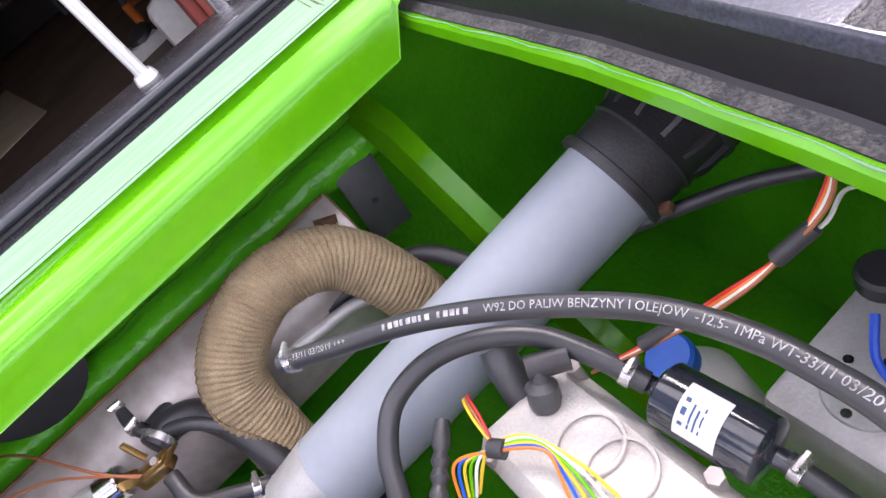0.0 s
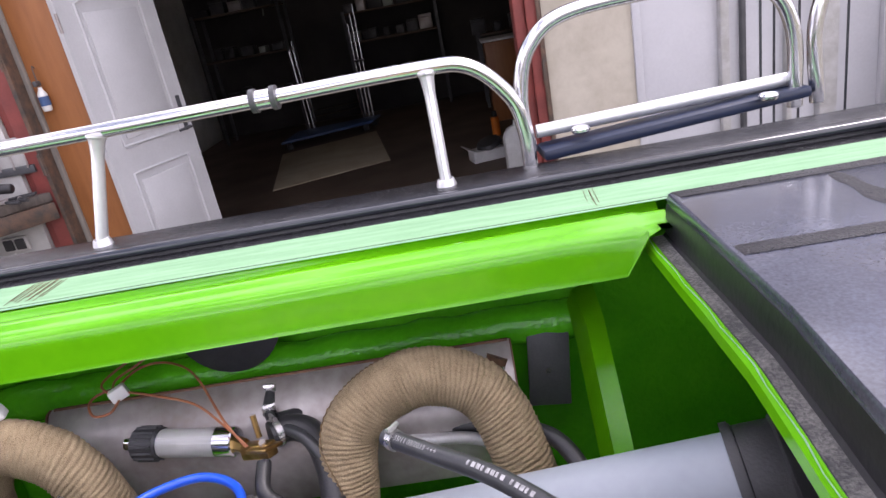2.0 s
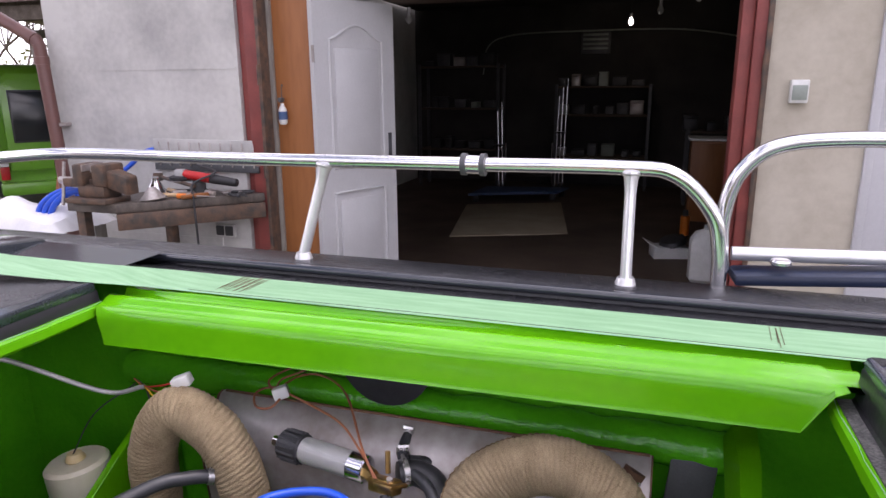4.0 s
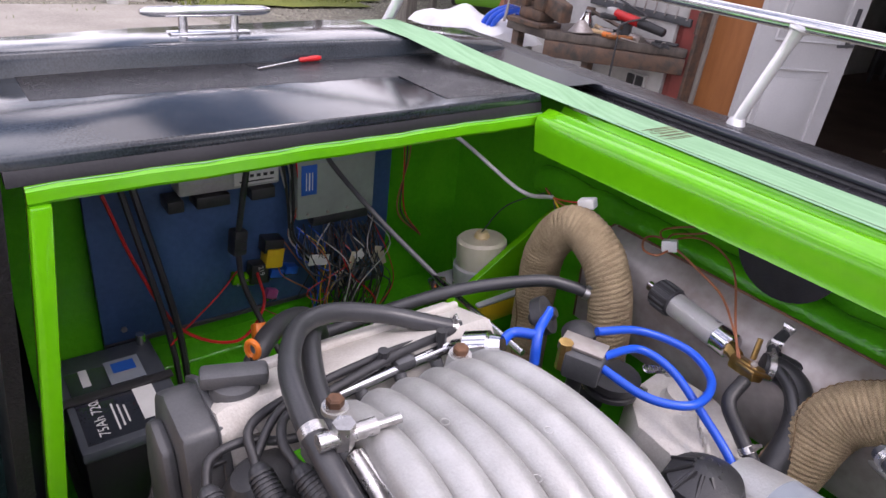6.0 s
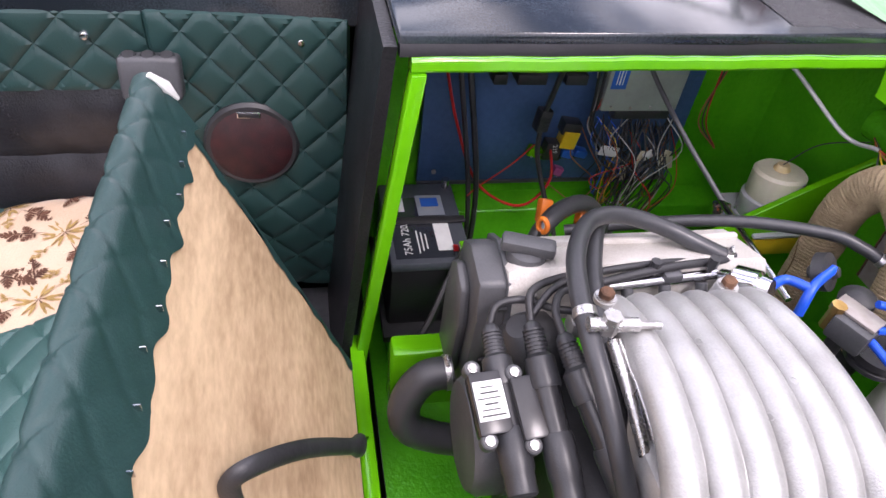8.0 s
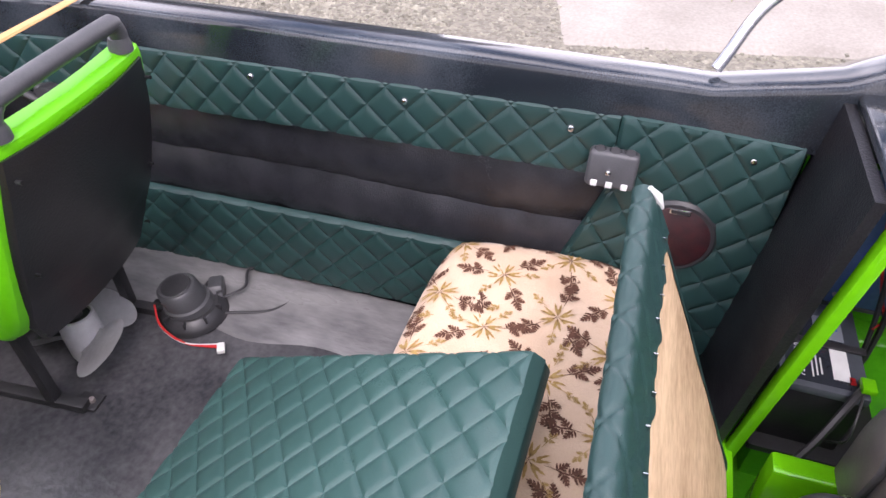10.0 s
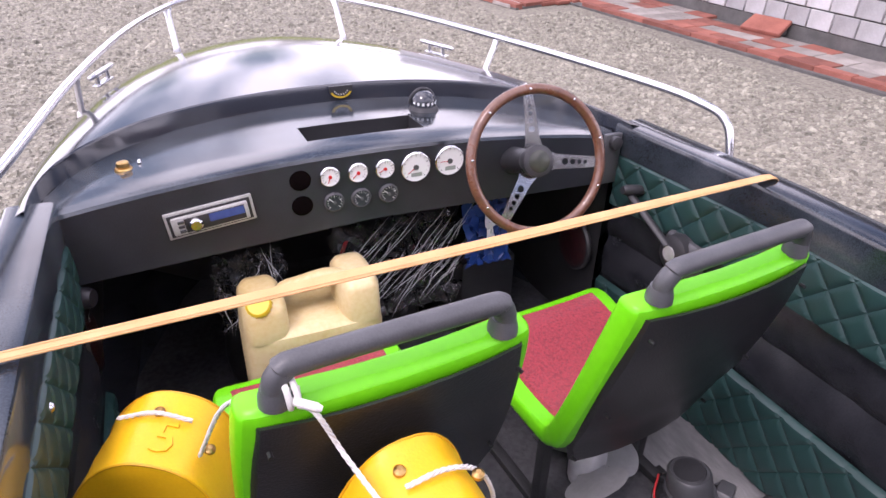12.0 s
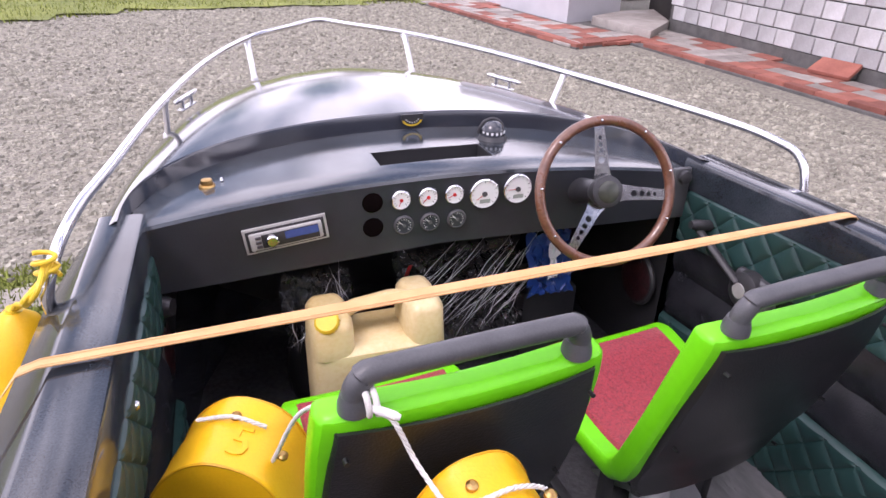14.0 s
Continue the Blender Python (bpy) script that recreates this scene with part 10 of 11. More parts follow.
for x in (3.1, 3.9):
    for y in (-2.5, -2.14):
        part("leg", box((x, y, 0.35), (0.05, 0.05, 0.70), 0.004), M["post_wood"], tb_)
rng = random.Random(5)
rows = []
for i in range(19):
    row = []
    for j in range(15):
        u, v = -1.05 + 2.1 * i / 18, -1.05 + 2.1 * j / 14
        r = max(abs(u), abs(v))
        heap = max(0.0, 1 - u * u) * max(0.0, 1 - v * v)
        row.append((3.5 + 0.46 * u + rng.uniform(-0.008, 0.008), -2.32 + 0.24 * v + rng.uniform(-0.006, 0.006), 0.738 + 0.10 * heap ** 0.7 * (1 + 0.35 * math.sin(6 * u + 4 * v)) + rng.uniform(0, 0.010) - (0.05 if r > 1 else 0)))
    rows.append(row)
cl_b = loft(rows)
solid("white_cloth", cl_b, M["cloth"], "crumpled white cloth spread over the low table", "cloth")
bd = thing("leaning_boards", "white and orange-brown boards leaning at the wall corner", "boards", at=(3.85, -2.95, 0))
part("white_board", prism([(3.70, -2.98, 0.0), (4.15, -3.05, 0.0), (3.95, -3.12, 1.3), (3.70, -3.1, 1.4)], (0, 0.02, 0), 0.003), M["white_door"], bd)
part("brown_board", prism([(4.02, -3.12, 0.0), (4.4, -3.15, 0.0), (4.1, -3.2, 1.1), (4.02, -3.2, 1.15)], (0, 0.02, 0), 0.003), M["brown_wood"], bd)

# ---------------------------------------------------------------- carport, van, fence and trees behind
cp = thing("carport", "weathered timber carport with a brown corrugated roof", "carport", at=(6, -4.5, 0))


def corrugated(x0, x1, y, z0, z1):
    return loft([[(x, y + 0.012 * math.sin(2 * math.pi * x / 0.11), z) for x in [x0 + (x1 - x0) * k / 240 for k in range(241)]] for z in (z0, z1)])


part("fascia", corrugated(3.68, 10.5, -4.35, 2.36, 3.0), M["shed_sheet"], cp, "brown corrugated sheet")
part("roof", prism([(3.68, -4.4, 2.92), (10.5, -4.4, 2.92), (10.5, -9.8, 2.62), (3.68, -9.8, 2.62)], (0, 0, 0.03)), M["shed_sheet"], cp)
for y, z in ((-4.5, 2.2), (-6.3, 2.55), (-8.6, 2.4)):
    part("beam", block(3.68, 10.4, y - 0.06, y + 0.06, z, z + 0.14, 0.006), M["bark"], cp)
for x in (4.4, 5.4, 6.4, 7.4, 8.4):
    part("rafter", prism([(x, -4.45, 2.78), (x + 0.06, -4.45, 2.78), (x + 0.06, -9.7, 2.49), (x, -9.7, 2.49)], (0, 0, 0.12)), M["bark"], cp)
for x, y, w, zt in ((7.48, -4.47, 0.22, 2.38), (7.62, -5.0, 0.1, 2.3), (10.3, -4.47, 0.16, 2.38), (10.3, -8.6, 0.16, 2.38)):
    part("post", box((x, y, zt / 2 - 0.1), (w, w * 0.8, zt + 0.2), 0.012), M["post_wood"], cp, "weathered grey timber post")
part("brace", prism([(7.3, -4.5, 2.24), (7.2, -4.5, 2.18), (7.36, -4.5, 1.8), (7.42, -4.5, 1.8)], (0, 0.06, 0)), M["post_wood"], cp)

VA = Vector((7.66, -5.42, 0))
VR, VF = Vector((-0.59, -0.81, 0)), Vector((0.81, -0.59, 0))
VG = 0.0
van = thing("van", "bright green van parked under the carport", "van", at=(7.66, -5.42, VG))


def on_van(u, f, z):
    """u across the rear, f forward from the rear, z above the ground."""
    p = VA + VR * u + VF * f
    return (p.x, p.y, VG + z * 1.19)


def van_body():
    rows = []
    for f, inset, lo, hi in ((0.05, 0.05, 0.32, 1.40), (0.0, 0.02, 0.30, 0.95), (0.03, 0.03, 0.26, 1.45), (0.12, 0.0, 0.24, 1.52), (0.6, 0.0, 0.22, 1.56), (2.4, 0.0, 0.22, 1.55), (2.9, 0.05, 0.24, 1.1), (3.7, 0.1, 0.26, 0.95)):
        if f == 0.0:
            continue
        w = 1.62
        ring_ = []
        for u, z in ((inset, lo + 0.08), (inset + 0.08, lo), (w - inset - 0.08, lo), (w - inset, lo + 0.08), (w - inset, 0.9), (w - inset - 0.08, hi - 0.12), (w - inset - 0.2, hi), (inset + 0.2, hi), (inset + 0.08, hi - 0.12), (inset, 0.9)):
            ring_.append(on_van(u, f, z))
        rows.append(ring_)
    return loft(rows, close=True, cap=True)


part("body", van_body(), M["van"], van, "bright green body")


def van_plate(u0, u1, z0, z1, f0, f1, bevel=0.0, slope=0.0):
    q = [on_van(u0, f0, z0), on_van(u1, f0, z0), on_van(u1, f0 + slope, z1), on_van(u0, f0 + slope, z1)]
    return prism(q, VF * (f1 - f0), bevel)


tail = part("tailgate", van_plate(0.14, 1.48, 0.42, 1.40, -0.0, 0.06, 0.02, 0.05), M["van"], van)
part("rear_window", van_plate(0.24, 1.38, 0.74, 1.26, 0.004, 0.03, 0.008, 0.03), M["window_dark"], tail, "dark rear window")
part("window_seal", van_plate(0.22, 1.40, 0.72, 1.28, 0.008, 0.03, 0.008, 0.03), M["rubber"], tail)
part("rear_bumper", van_plate(0.0, 1.62, 0.16, 0.30, -0.1, 0.08, 0.03), M["van"], van)
for u in (0.07, 1.55):
    tl_ = part("tail_light", van_plate(u - 0.05, u + 0.05, 0.33, 0.47, -0.012, 0.05, 0.006), M["red"], van, "red tail light")
    part("reverse_lens", van_plate(u - 0.05, u + 0.05, 0.474, 0.51, -0.012, 0.05, 0.005), M["white_plastic"], tl_)
    part("turn_lens", van_plate(u - 0.05, u + 0.05, 0.514, 0.58, -0.012, 0.05, 0.005), M["orange"], tl_)
for u in (0.06, 1.56):
    for f in (0.75, 2.9):
        wh = part("wheel", cyl(on_van(u - 0.08, f, 0.3), on_van(u + 0.08, f, 0.3), 0.3, seg=24, edge=0.04), M["rubber"], van)
        part("rim", cyl(on_van(u - 0.09, f, 0.3), on_van(u + 0.09, f, 0.3), 0.19, seg=18, edge=0.01), M["steel_dull"], wh)
part("side_window", prism([on_van(0.028, 0.4, 0.95), on_van(0.028, 2.1, 0.95), on_van(0.09, 2.0, 1.36), on_van(0.09, 0.45, 1.36)], VR * -0.01), M["window_dark"], van, "dark side window")

# horizontal slat fence
fz = 0.0
fence = thing("slat_fence", "dark weathered fence of overlapping horizontal boards", "fence", at=(15.5, -9, fz))


def fence_at(s):
    p = Vector((14.0, -3.0, fz)).lerp(Vector((14.3, -15.0, fz)), s / 12.37)
    return p


post_me = mesh_of(box((0, 0, 0.72), (0.12, 0.12, 1.46), 0.01), "fence_post", M["fence"])
slat_me = mesh_of(box((0, 0, 0), (2.08, 0.02, 0.145), 0.004), "fence_slat", M["fence"])
fang = math.atan2(-12.0, 0.3)
rng = random.Random(8)
for k in range(13):
    p = fence_at(k * 2.06 - 6.2)
    ob = new("post", post_me)
    ob.parent = fence
    ob.location = p - fence.location
    if k == 12:
        break
    for j in range(9):
        q = fence_at(k * 2.06 - 6.2 + 1.03)
        ob = new("slat", slat_me)
        ob.parent = fence
        ob.location = q - fence.location + Vector((rng.uniform(-0.004, 0.004) + (0.03 if j % 2 else -0.03), 0, 0.12 + 0.152 * j + rng.uniform(-0.008, 0.008)))
        ob.rotation_euler = (0, rng.uniform(-0.006, 0.006), fang)


def leaf_cloud(centre, radii, n, size, seed, hollow=0.55, pick=None):
    """Many small leaf blades spread through an uneven crown."""
    rg = random.Random(seed)
    vs, fs = [], []
    while len(fs) < n:
        d = Vector((rg.gauss(0, 1), rg.gauss(0, 1), rg.gauss(0, 1))).normalized()
        lump = 0.78 + 0.22 * math.sin(5 * d.x + seed) * math.sin(4 * d.y + 1.7 * seed) + 0.12 * math.sin(9 * d.z + 3 * d.x)
        r = (hollow + (1 - hollow) * rg.random()) * lump
        c = Vector(centre) + Vector((d.x * radii[0], d.y * radii[1], d.z * radii[2])) * r
        if pick and not pick(c):
            continue
        a, b = Vector((rg.gauss(0, 1), rg.gauss(0, 1), rg.gauss(0, 1))).normalized(), Vector((rg.gauss(0, 1), rg.gauss(0, 1), rg.gauss(0, 1))).normalized()
        s = size * rg.uniform(0.6, 1.3)
        k = len(vs)
        vs += [c - a * s, c + b * s * 0.45, c + a * s, c - b * s * 0.45]
        fs.append((k, k + 1, k + 2, k + 3))
    me = bpy.data.meshes.new("crown")
    me.from_pydata(vs, [], fs)
    return me


def leafy(parent, centre, radii, n, size, seed, key, **kw):
    me = leaf_cloud(Vector(centre) - parent.location, radii, n, size, seed, **kw)
    me.materials.append(M[key])
    ob = new("crown", me)
    ob.parent = parent
    return ob


sh = thing("evergreen_bush", "dense dark green evergreen bush on the lawn", "bush", at=(11.2, -4.2, 0.0))
for x, y in ((11.0, -3.9), (11.4, -4.4), (11.2, -4.1)):
    part("trunk", tube([(x, y, sh.location.z - 0.05), (x + 0.05, y, 0.4), (x, y + 0.1, 1.2)], lambda f: 0.06 * (1 - 0.8 * f), 8), M["bark"], sh)
leafy(sh, (11.2, -4.15, 0.95), (1.05, 1.05, 1.5), 9000, 0.05, 3, "leaf", hollow=0.3, pick=lambda c: c.z + sh.location.z > -0.2)


def bare_tree(x, y, h, seed, leaves=0, spread=0.5):
    rg = random.Random(seed)
    z0 = 0.0
    t = thing("garden_tree", "leafless garden tree with thin spreading branches" if leaves < 500 else "garden tree with sparse young leaves", "tree", "trees behind the fence", at=(x, y, z0))
    b = bmesh.new()
    tips = []

    def grow(p, d, ln, r, depth):
        q = p + d * ln * 0.5 + Vector((rg.gauss(0, 0.05), rg.gauss(0, 0.05), 0)) * ln
        e = q + (d + Vector((rg.gauss(0, 0.15), rg.gauss(0, 0.15), 0.05))).normalized() * ln * 0.5
        tube([p, q, e], lambda f: r * (1 - 0.42 * f), 6 if depth < 2 else 4, 2, bm=b)
        tips.append((e, depth))
        if depth < 5:
            for _ in range(3 if depth < 3 else 2):
                nd = (d + Vector((rg.gauss(0, spread), rg.gauss(0, spread), rg.gauss(0.05, spread * 0.6)))).normalized()
                grow(e, nd, ln * rg.uniform(0.6, 0.82), r * 0.62, depth + 1)
    grow(Vector((x, y, z0 - 0.1)), Vector((rg.gauss(0, 0.06), rg.gauss(0, 0.06), 1)).normalized(), h * 0.24, 0.0115 * h, 0)
    part("trunk", b, M["bark"], t)
    if leaves:
        vs, fs = [], []
        ends = [e for e, dp in tips if dp >= 3]
        for k in range(leaves):
            c = rg.choice(ends) + Vector((rg.gauss(0, 0.18), rg.gauss(0, 0.18), rg.gauss(0, 0.14))) - t.location
            a, bb_ = Vector((rg.gauss(0, 1), rg.gauss(0, 1), rg.gauss(0, 1))).normalized() * 0.045, Vector((rg.gauss(0, 1), rg.gauss(0, 1), rg.gauss(0, 1))).normalized() * 0.025
            m = len(vs)
            vs += [c - a, c + bb_, c + a, c - bb_]
            fs.append((m, m + 1, m + 2, m + 3))
        me = bpy.data.meshes.new("crown")
        me.from_pydata(vs, [], fs)
        me.materials.append(M["blossom"])
        ob = new("crown", me)
        ob.parent = t


for k, (x, y, h, lv) in enumerate(((18, -8.0, 6.0, 0), (19.5, -11.5, 6.5, 300), (17.5, -14.0, 5.0, 200), (22, -9.5, 7, 600), (21, -15.5, 6, 0), (24, -6, 6, 900), (20, -5, 5, 0), (26, -19, 8, 800), (17, -10.5, 5, 150), (17.5, -12.5, 5.5, 0), (18.5, -6.5, 5, 120), (20.5, -13.5, 6, 300))):
    bare_tree(x, y, h * 1.4, 31 + k, lv)
far = thing("far_shrubs", "hazy far shrubs with young leaves", "shrubs", kind="stuff", at=(28, -14, 0))
for k in range(7):
    leafy(far, (24 + 1.5 * math.sin(k), -26 + 4.2 * k, 1.2), (2.2, 2.9, 2.6), 2600, 0.13, 40 + k, "blossom" if k % 2 else "leaf", hollow=0.3)

# white buckets, bench of thin tubes, thin lawn post
for x, y, h, r in ((8.55, -1.05, 0.30, 0.15), (8.8, -1.33, 0.34, 0.16)):
    g = 0.0
    bk = thing("bucket", "white plastic bucket standing at the lawn's edge", "bucket", "white buckets", at=(x, y, g))
    part("body", lathe([(r * 0.78, 0), (r * 0.96, 0.94), (r * 1.06, 0.95), (r * 1.06, 1.0), (r * 0.93, 1.0), (r * 0.75, 0.06)], (x, y, g), (x, y, g + h), 22), M["white_plastic"], bk)
    part("handle", tube([(x - r, y, g + h * 0.9), (x - r * 0.8, y + r * 0.7, g + h * 0.7), (x + r * 0.8, y + r * 0.7, g + h * 0.7), (x + r, y, g + h * 0.9)], 0.005, 6), M["steel_dull"], bk)
lp = thing("lawn_post", "thin grey post standing on the lawn", "post", at=(9.94, -3.24, 0.0))
part("post", cyl((9.94, -3.24, lp.location.z - 0.05), (9.9, -3.24, 1.9), 0.075, 0.07, seg=12), M["post_wood"], lp)
part("footing", box((9.94, -3.24, lp.location.z + 0.02), (0.24, 0.24, 0.06), 0.01), M["concrete"], lp)
swg = thing("tube_frame", "white bent tube frame standing on the lawn", "frame", at=(10.2, -5.2, 0.0))
g = swg.location.z
for dy in (0, 0.5):
    part("tube", tube([(10.0, -5.0 - dy, g), (10.0, -5.05 - dy, 0.5), (10.25, -5.1 - dy, 0.62), (10.5, -5.1 - dy, 0.5), (10.55, -5.1 - dy, g)], 0.02, 8), M["white_plastic"], swg)
part("crossbar", cyl((10.25, -5.1, 0.62), (10.25, -5.6, 0.62), 0.018, seg=8), M["blue_hose"], swg)

# ---------------------------------------------------------------- house wall, doorway and paving by the bow
house = thing("house", "low house with a grey-white block wall", "house", at=(6.9, 9, 0))
part("wall", block(6.84, 7.3, 3.5, 11.33, -0.1, 3.2), M["mortar"], house, "dark mortar core wall")
part("plinth", block(6.82, 6.85, 3.5, 11.33, 0.0, 0.2), M["mortar"], house, "dark plinth")
part("porch_wall", prism([(5.37, 12.2, 0), (6.6, 12.5, 0), (7.6, 14.5, 0), (4.9, 15.5, 0)], (0, 0, 3.2)), M["siding"], house, "pale grey-blue rendered wall")
# solid block whose dark colour stands for the shade in the doorway
part("door_recess", block(7.5, 7.8, 11.3, 12.9, 0, 3.2), M["room_shade"], house, "doorway as a block coloured for shade")
part("door_step", prism([(5.75, 12.02, 0.0), (5.87, 10.44, 0.0), (6.82, 11.3, 0.0), (7.4, 12.6, 0.0), (6.6, 12.5, 0.0)], (0, 0, 0.17), 0.012), M["slab_grey"], house, "grey concrete step")
part("roof", block(6.2, 12, 3.2, 15.5, 3.2, 3.4), M["shed_sheet"], house)

# gravel stones round the bow and beside the boat
rng = random.Random(77)


def stone_field(name, x0, x1, y0, y1, n, lo, hi, seed, keep):
    rg = random.Random(seed)
    vs, fs = [], []
    done = 0
    base = [(-1, -1, 0), (1, -1, 0), (1, 1, 0), (-1, 1, 0), (-0.55, -0.6, 1), (0.6, -0.5, 1), (0.5, 0.6, 1), (-0.6, 0.5, 1)]
    quads = [(0, 1, 5, 4), (1, 2, 6, 5), (2, 3, 7, 6), (3, 0, 4, 7), (4, 5, 6, 7)]
    while done < n:
        x, y = rg.uniform(x0, x1), rg.uniform(y0, y1)
        done += 1
        if not keep(x, y):
            continue
        s = lo * (hi / lo) ** (rg.random() ** 2.2)
        a = rg.uniform(0, 6.28)
        ca, sa = math.cos(a) * s, math.sin(a) * s
        e, h = rg.uniform(0.55, 1.0), s * rg.uniform(0.5, 1.1)
        k = len(vs)
        z = 0.0 - 0.003
        for u, v, w in base:
            u, v = u * rg.uniform(0.75, 1.1), v * e * rg.uniform(0.75, 1.1)
            vs.append((x + u * ca - v * sa, y + u * sa + v * ca, z + w * h * rg.uniform(0.75, 1.15)))
        fs += [tuple(k + i for i in q) for q in quads]
    me = bpy.data.meshes.new(name)
    me.from_pydata(vs, [], fs)
    me.materials.append(M["stone"])
    return tagged(new(name, me), "loose pale and brown gravel stones on the yard", "gravel", kind="stuff")


def clear_of_boat(x, y):
    if -0.6 < y < 4.9 and abs(x) < out_at(y) * 0.9:
        return False
    return not (x > 5.3 and y > 5.5)


stone_field("gravel_stones", -3.2, 6.2, 2.5, 9.0, 66000, 0.008, 0.031, 5, clear_of_boat)
stone_field("gravel_stones", -6, 6.0, 8.5, 16.0, 36000, 0.012, 0.036, 6, lambda x, y: clear_of_boat(x, y) and y < (13.9 + 0.45 * (x + 3.7) if x < -1 else 15.2) and not (x > 4.0 and y > 9.8))
stone_field("gravel_stones", 1.0, 9.5, -6.0, 3.0, 30000, 0.007, 0.023, 7, lambda x, y: not (x < 3.7 and y < -2.7) and not (x < 1.2))
grass_vs, grass_fs = [], []
rng = random.Random(12)


def blades(n, x0, x1, y0, y1, keep, h):
    done = 0
    while done < n:
        done += 1
        x, y = rng.uniform(x0, x1), rng.uniform(y0, y1)
        if not keep(x, y):
            continue
        a, l = rng.uniform(0, 6.28), h * rng.uniform(0.5, 1.4)
        w = 0.12 * h + 0.003
        k = len(grass_vs)
        z = 0.0
        lx, ly = rng.gauss(0, 0.4) * l, rng.gauss(0, 0.4) * l
        grass_vs.extend([(x - w * math.cos(a), y - w * math.sin(a), z), (x + w * math.cos(a), y + w * math.sin(a), z), (x + lx, y + ly, z + l)])
        grass_fs.append((k, k + 1, k + 2))


blades(7000, -3.4, -1.3, 4.1, 5.2, lambda x, y: x < -1.30, 0.045)
blades(30000, 8.0, 17, -12, 0, lambda x, y: x > 8.4 + 0.5 * wave(x, y) + 0.48 * max(0, -y - 4) and y < -1.5 + 0.25 * (x - 9) + 0.3 * wave(x, y), 0.07)
blades(16000, -8, 6, 13.5, 20, lambda x, y: y > (13.8 + 0.45 * (x + 3.7) if x < -1 else 15.1) + 0.3 * wave(x, y), 0.08)
blades(1500, 4.4, 8.4, -2.4, 1.5, lambda x, y: wave(2 * x, 2 * y) > 0.36, 0.05)
me = bpy.data.meshes.new("grass_blades")
me.from_pydata(grass_vs, [], grass_fs)
me.materials.append(M["blades"])
tagged(new("grass_blades", me), "short green grass blades at the lawn edges", "grass", kind="stuff")
# concrete path in the grass strip
path = thing("garden_path", "pale concrete path slabs in the grass strip", "path", kind="structure", at=(-2.4, 4.5, 0))
for y0, y1 in ((4.74, 4.96), (3.4, 4.53)):
    part("slab", block(-3.6, -1.33 - 0.08 * (y0 < 4), y0, y1, -0.02, 0.022, 0.008), M["concrete"], path)

# block wall and paving pieces
BL, BHT = 0.33, 0.225
blk = [mesh_of(box((0, 0, 0), (0.05, BL - 0.016, BHT - 0.016), 0.008, seg=1), "block", M["white_brick"]) for _ in range(1)]
rng = random.Random(15)
wall_part = [o for o in house.children if o.name.startswith("wall")][0]
for j in range(9):
    off = 0.0 if j % 2 else BL / 2
    y = 11.33 - BL / 2 - off * 0.5
    while y > 4.6:
        ob = new("block", blk[0])
        ob.parent = wall_part
        ob.location = Vector((6.835 + rng.uniform(-0.004, 0.004), y, 0.20 + BHT * (j + 0.5))) - house.location
        ob.rotation_euler = (0, 0, rng.uniform(-0.01, 0.01))
        y -= BL
pav = thing("paving_strip", "red and grey paving slabs along the house wall", "pavement", kind="structure", at=(6.2, 8, 0))
part("bed", prism([(5.98, 3.5, -0.02), (5.44, 10.42, -0.02), (4.44, 10.16, -0.02), (4.10, 11.9, -0.02), (3.6, 15.1, -0.02), (5.2, 15.4, -0.02), (7.0, 11.3, -0.02), (6.84, 3.5, -0.02)], (0, 0, 0.05)), M["mortar"], pav)


def edge_pieces(pts, length, width, name, material, height=0.055):
    me = mesh_of(box((0, 0, 0), (length - 0.008, width - 0.006, height), 0.006, seg=1), name, material)
    for a, c in zip(pts, pts[1:]):
        a, c = Vector((*a, 0)), Vector((*c, 0))
        d = c - a
        ang = math.atan2(d.y, d.x)
        nrm = Vector((d.y, -d.x, 0)).normalized()
        for k in range(int(d.length / length)):
            p = a + d.normalized() * length * (k + 0.5) + nrm * width / 2
            ob = new(name, me)
            ob.parent = pav
            ob.location = Vector((p.x, p.y, 0.035 + rng.uniform(-0.006, 0.006))) - pav.location
            ob.rotation_euler = (rng.uniform(-0.02, 0.02), rng.uniform(-0.01, 0.01), ang + rng.uniform(-0.015, 0.015))


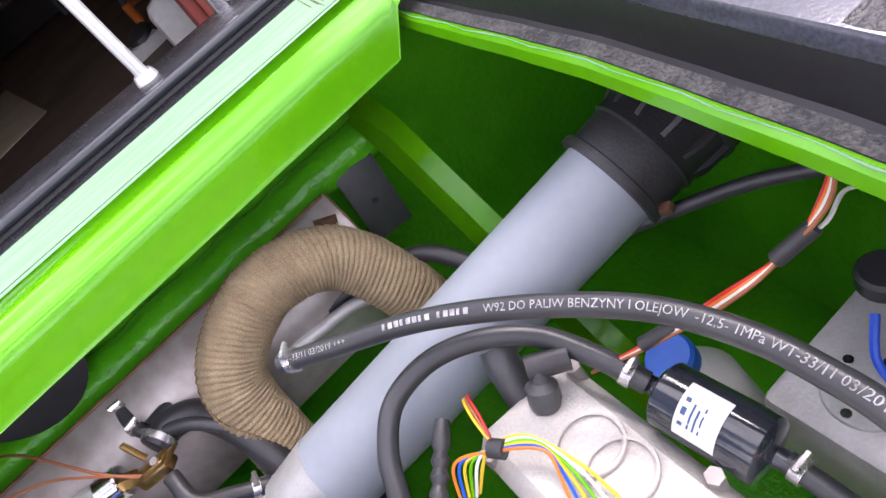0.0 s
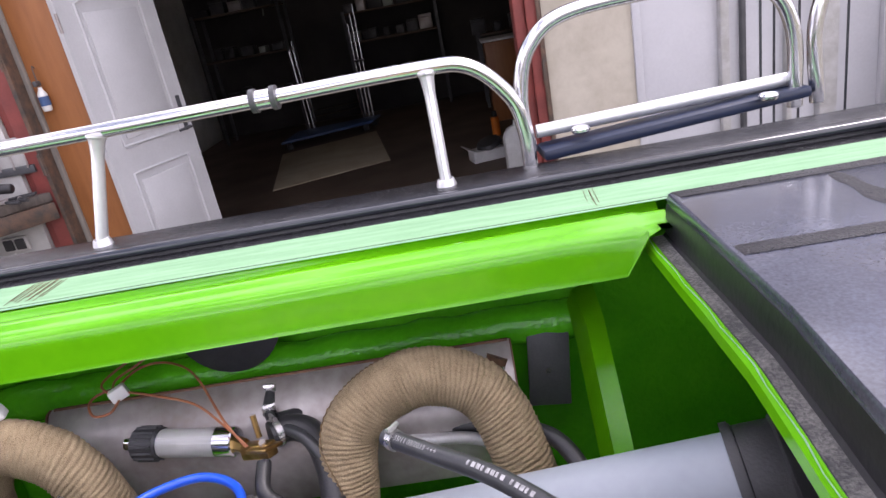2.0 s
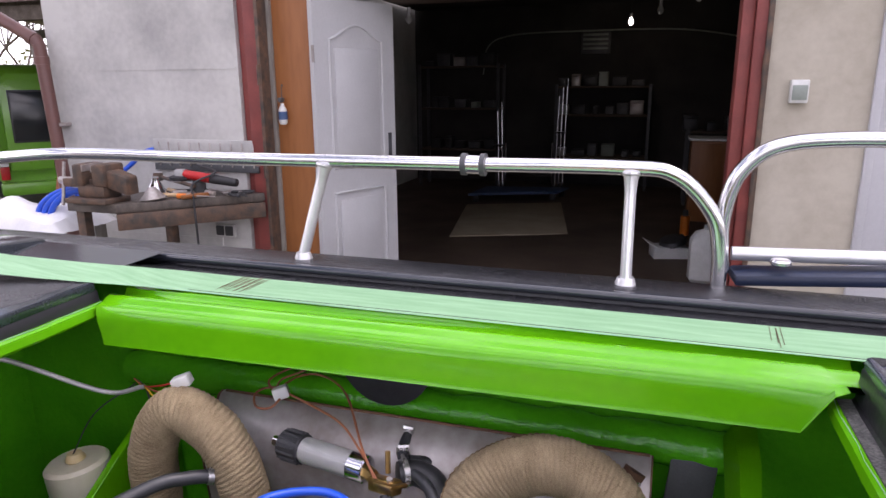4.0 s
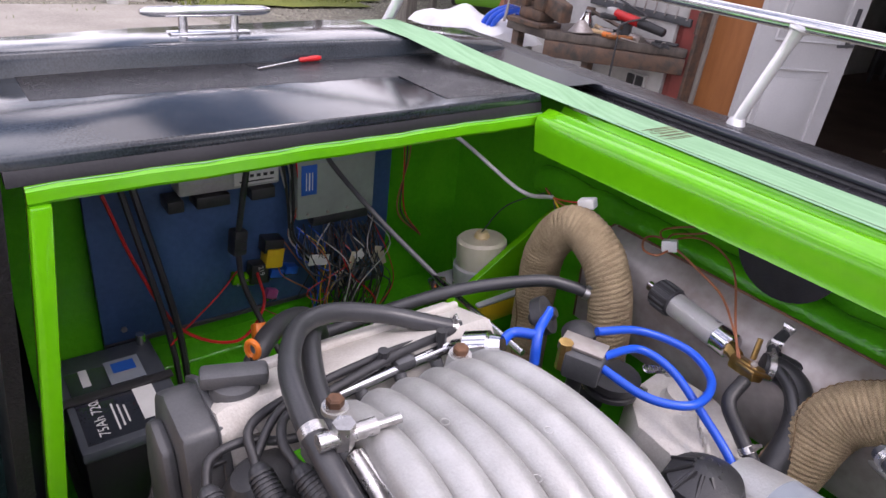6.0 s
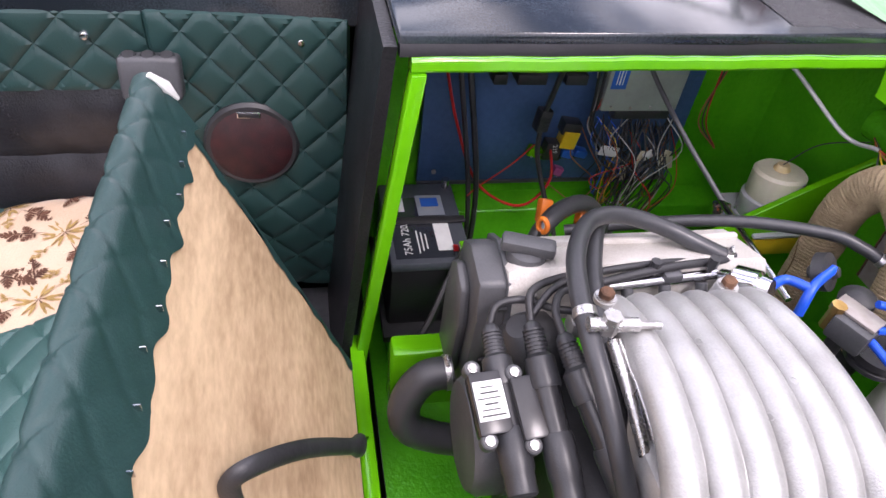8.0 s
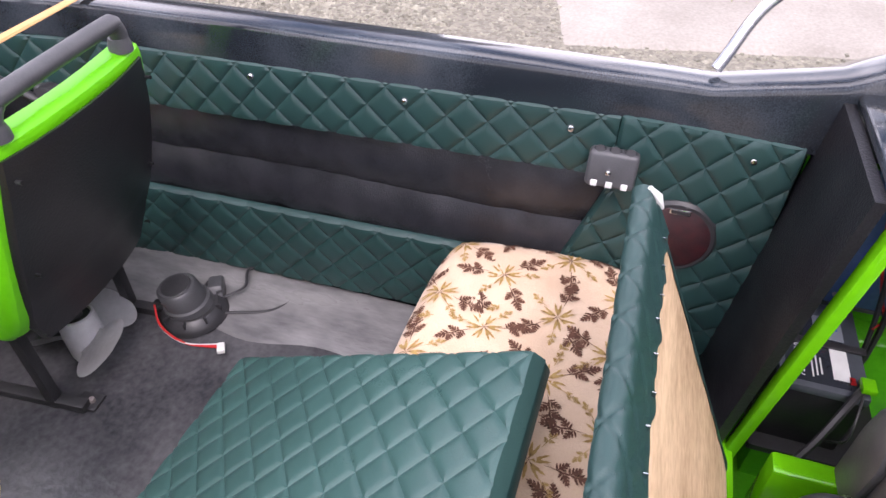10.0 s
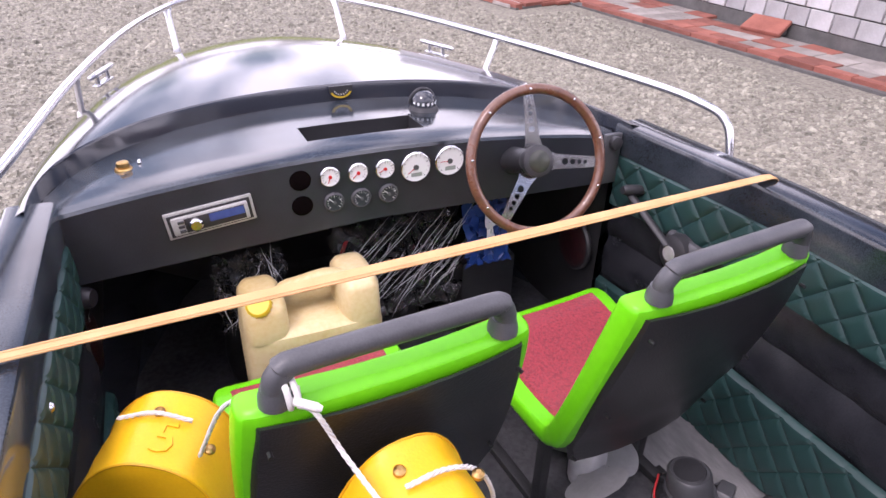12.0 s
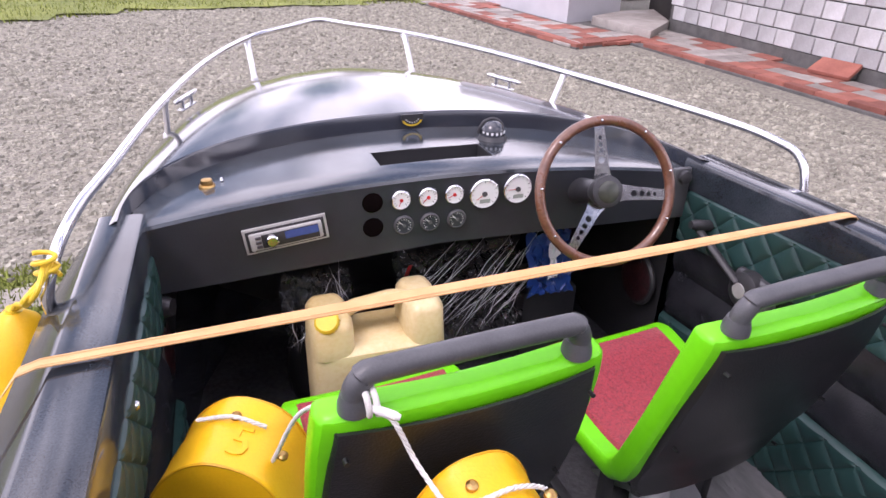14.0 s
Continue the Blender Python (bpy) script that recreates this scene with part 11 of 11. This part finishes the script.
EDGE = [(5.98, 4.6), (5.44, 10.42)]
edge_pieces(EDGE, 0.42, 0.14, "edging_brick", M["red_brick"], 0.09)
edge_pieces([(5.44, 10.42), (4.44, 10.16)], 0.42, 0.14, "edging_brick", M["red_brick"], 0.09)
edge_pieces([(4.44, 10.16), (4.10, 11.9), (3.6, 15.1)], 0.42, 0.14, "edging_brick", M["red_brick"], 0.09)
slab_red = mesh_of(box((0, 0, 0), (0.27, 0.40, 0.05), 0.006, seg=1), "paving_slab", M["red_brick"])
slab_grey = mesh_of(box((0, 0, 0), (0.27, 0.40, 0.05), 0.006, seg=1), "paving_slab", M["slab_grey"])
for i in range(16):
    y = 4.8 + 0.41 * i
    x0 = 5.98 - 0.54 * (y - 4.6) / 5.82 + 0.16
    x = x0 + 0.14
    while x < 6.82 - 0.1:
        ob = new("paving_slab", slab_red if rng.random() < 0.45 else slab_grey)
        ob.parent = pav
        ob.location = Vector((x, y, 0.035 + rng.uniform(-0.006, 0.006))) - pav.location
        ob.rotation_euler = (rng.uniform(-0.015, 0.015), rng.uniform(-0.015, 0.015), rng.uniform(-0.02, 0.02) + 0.09)
        x += 0.275
for i in range(12):
    y = 10.5 + 0.41 * i
    x = 4.55 - 0.16 * (y - 10.16)
    while x < 5.9 - 0.22 * (y - 10.5) and x < 5.7:
        if not (y > 11.9 and x > 5.2 - 0.1 * (y - 12)):
            ob = new("paving_slab", slab_red if rng.random() < 0.4 else slab_grey)
            ob.parent = pav
            ob.location = Vector((x, y, 0.035 + rng.uniform(-0.006, 0.006))) - pav.location
            ob.rotation_euler = (rng.uniform(-0.015, 0.015), rng.uniform(-0.015, 0.015), rng.uniform(-0.02, 0.02) + 0.2)
        x += 0.275
spl = thing("splash_slab", "tilted red slab leaning at the foot of the wall", "slab", at=(6.65, 7.7, 0.06))
part("slab", prism([(6.50, 7.97, 0.062), (6.60, 7.44, 0.062), (6.80, 7.47, 0.2), (6.72, 7.98, 0.2)], (-0.012, 0, 0.045), 0.006), M["red_brick"], spl)
part("wedge", block(6.7, 6.79, 7.5, 7.92, 0.062, 0.16, 0.006), M["mortar"], spl)
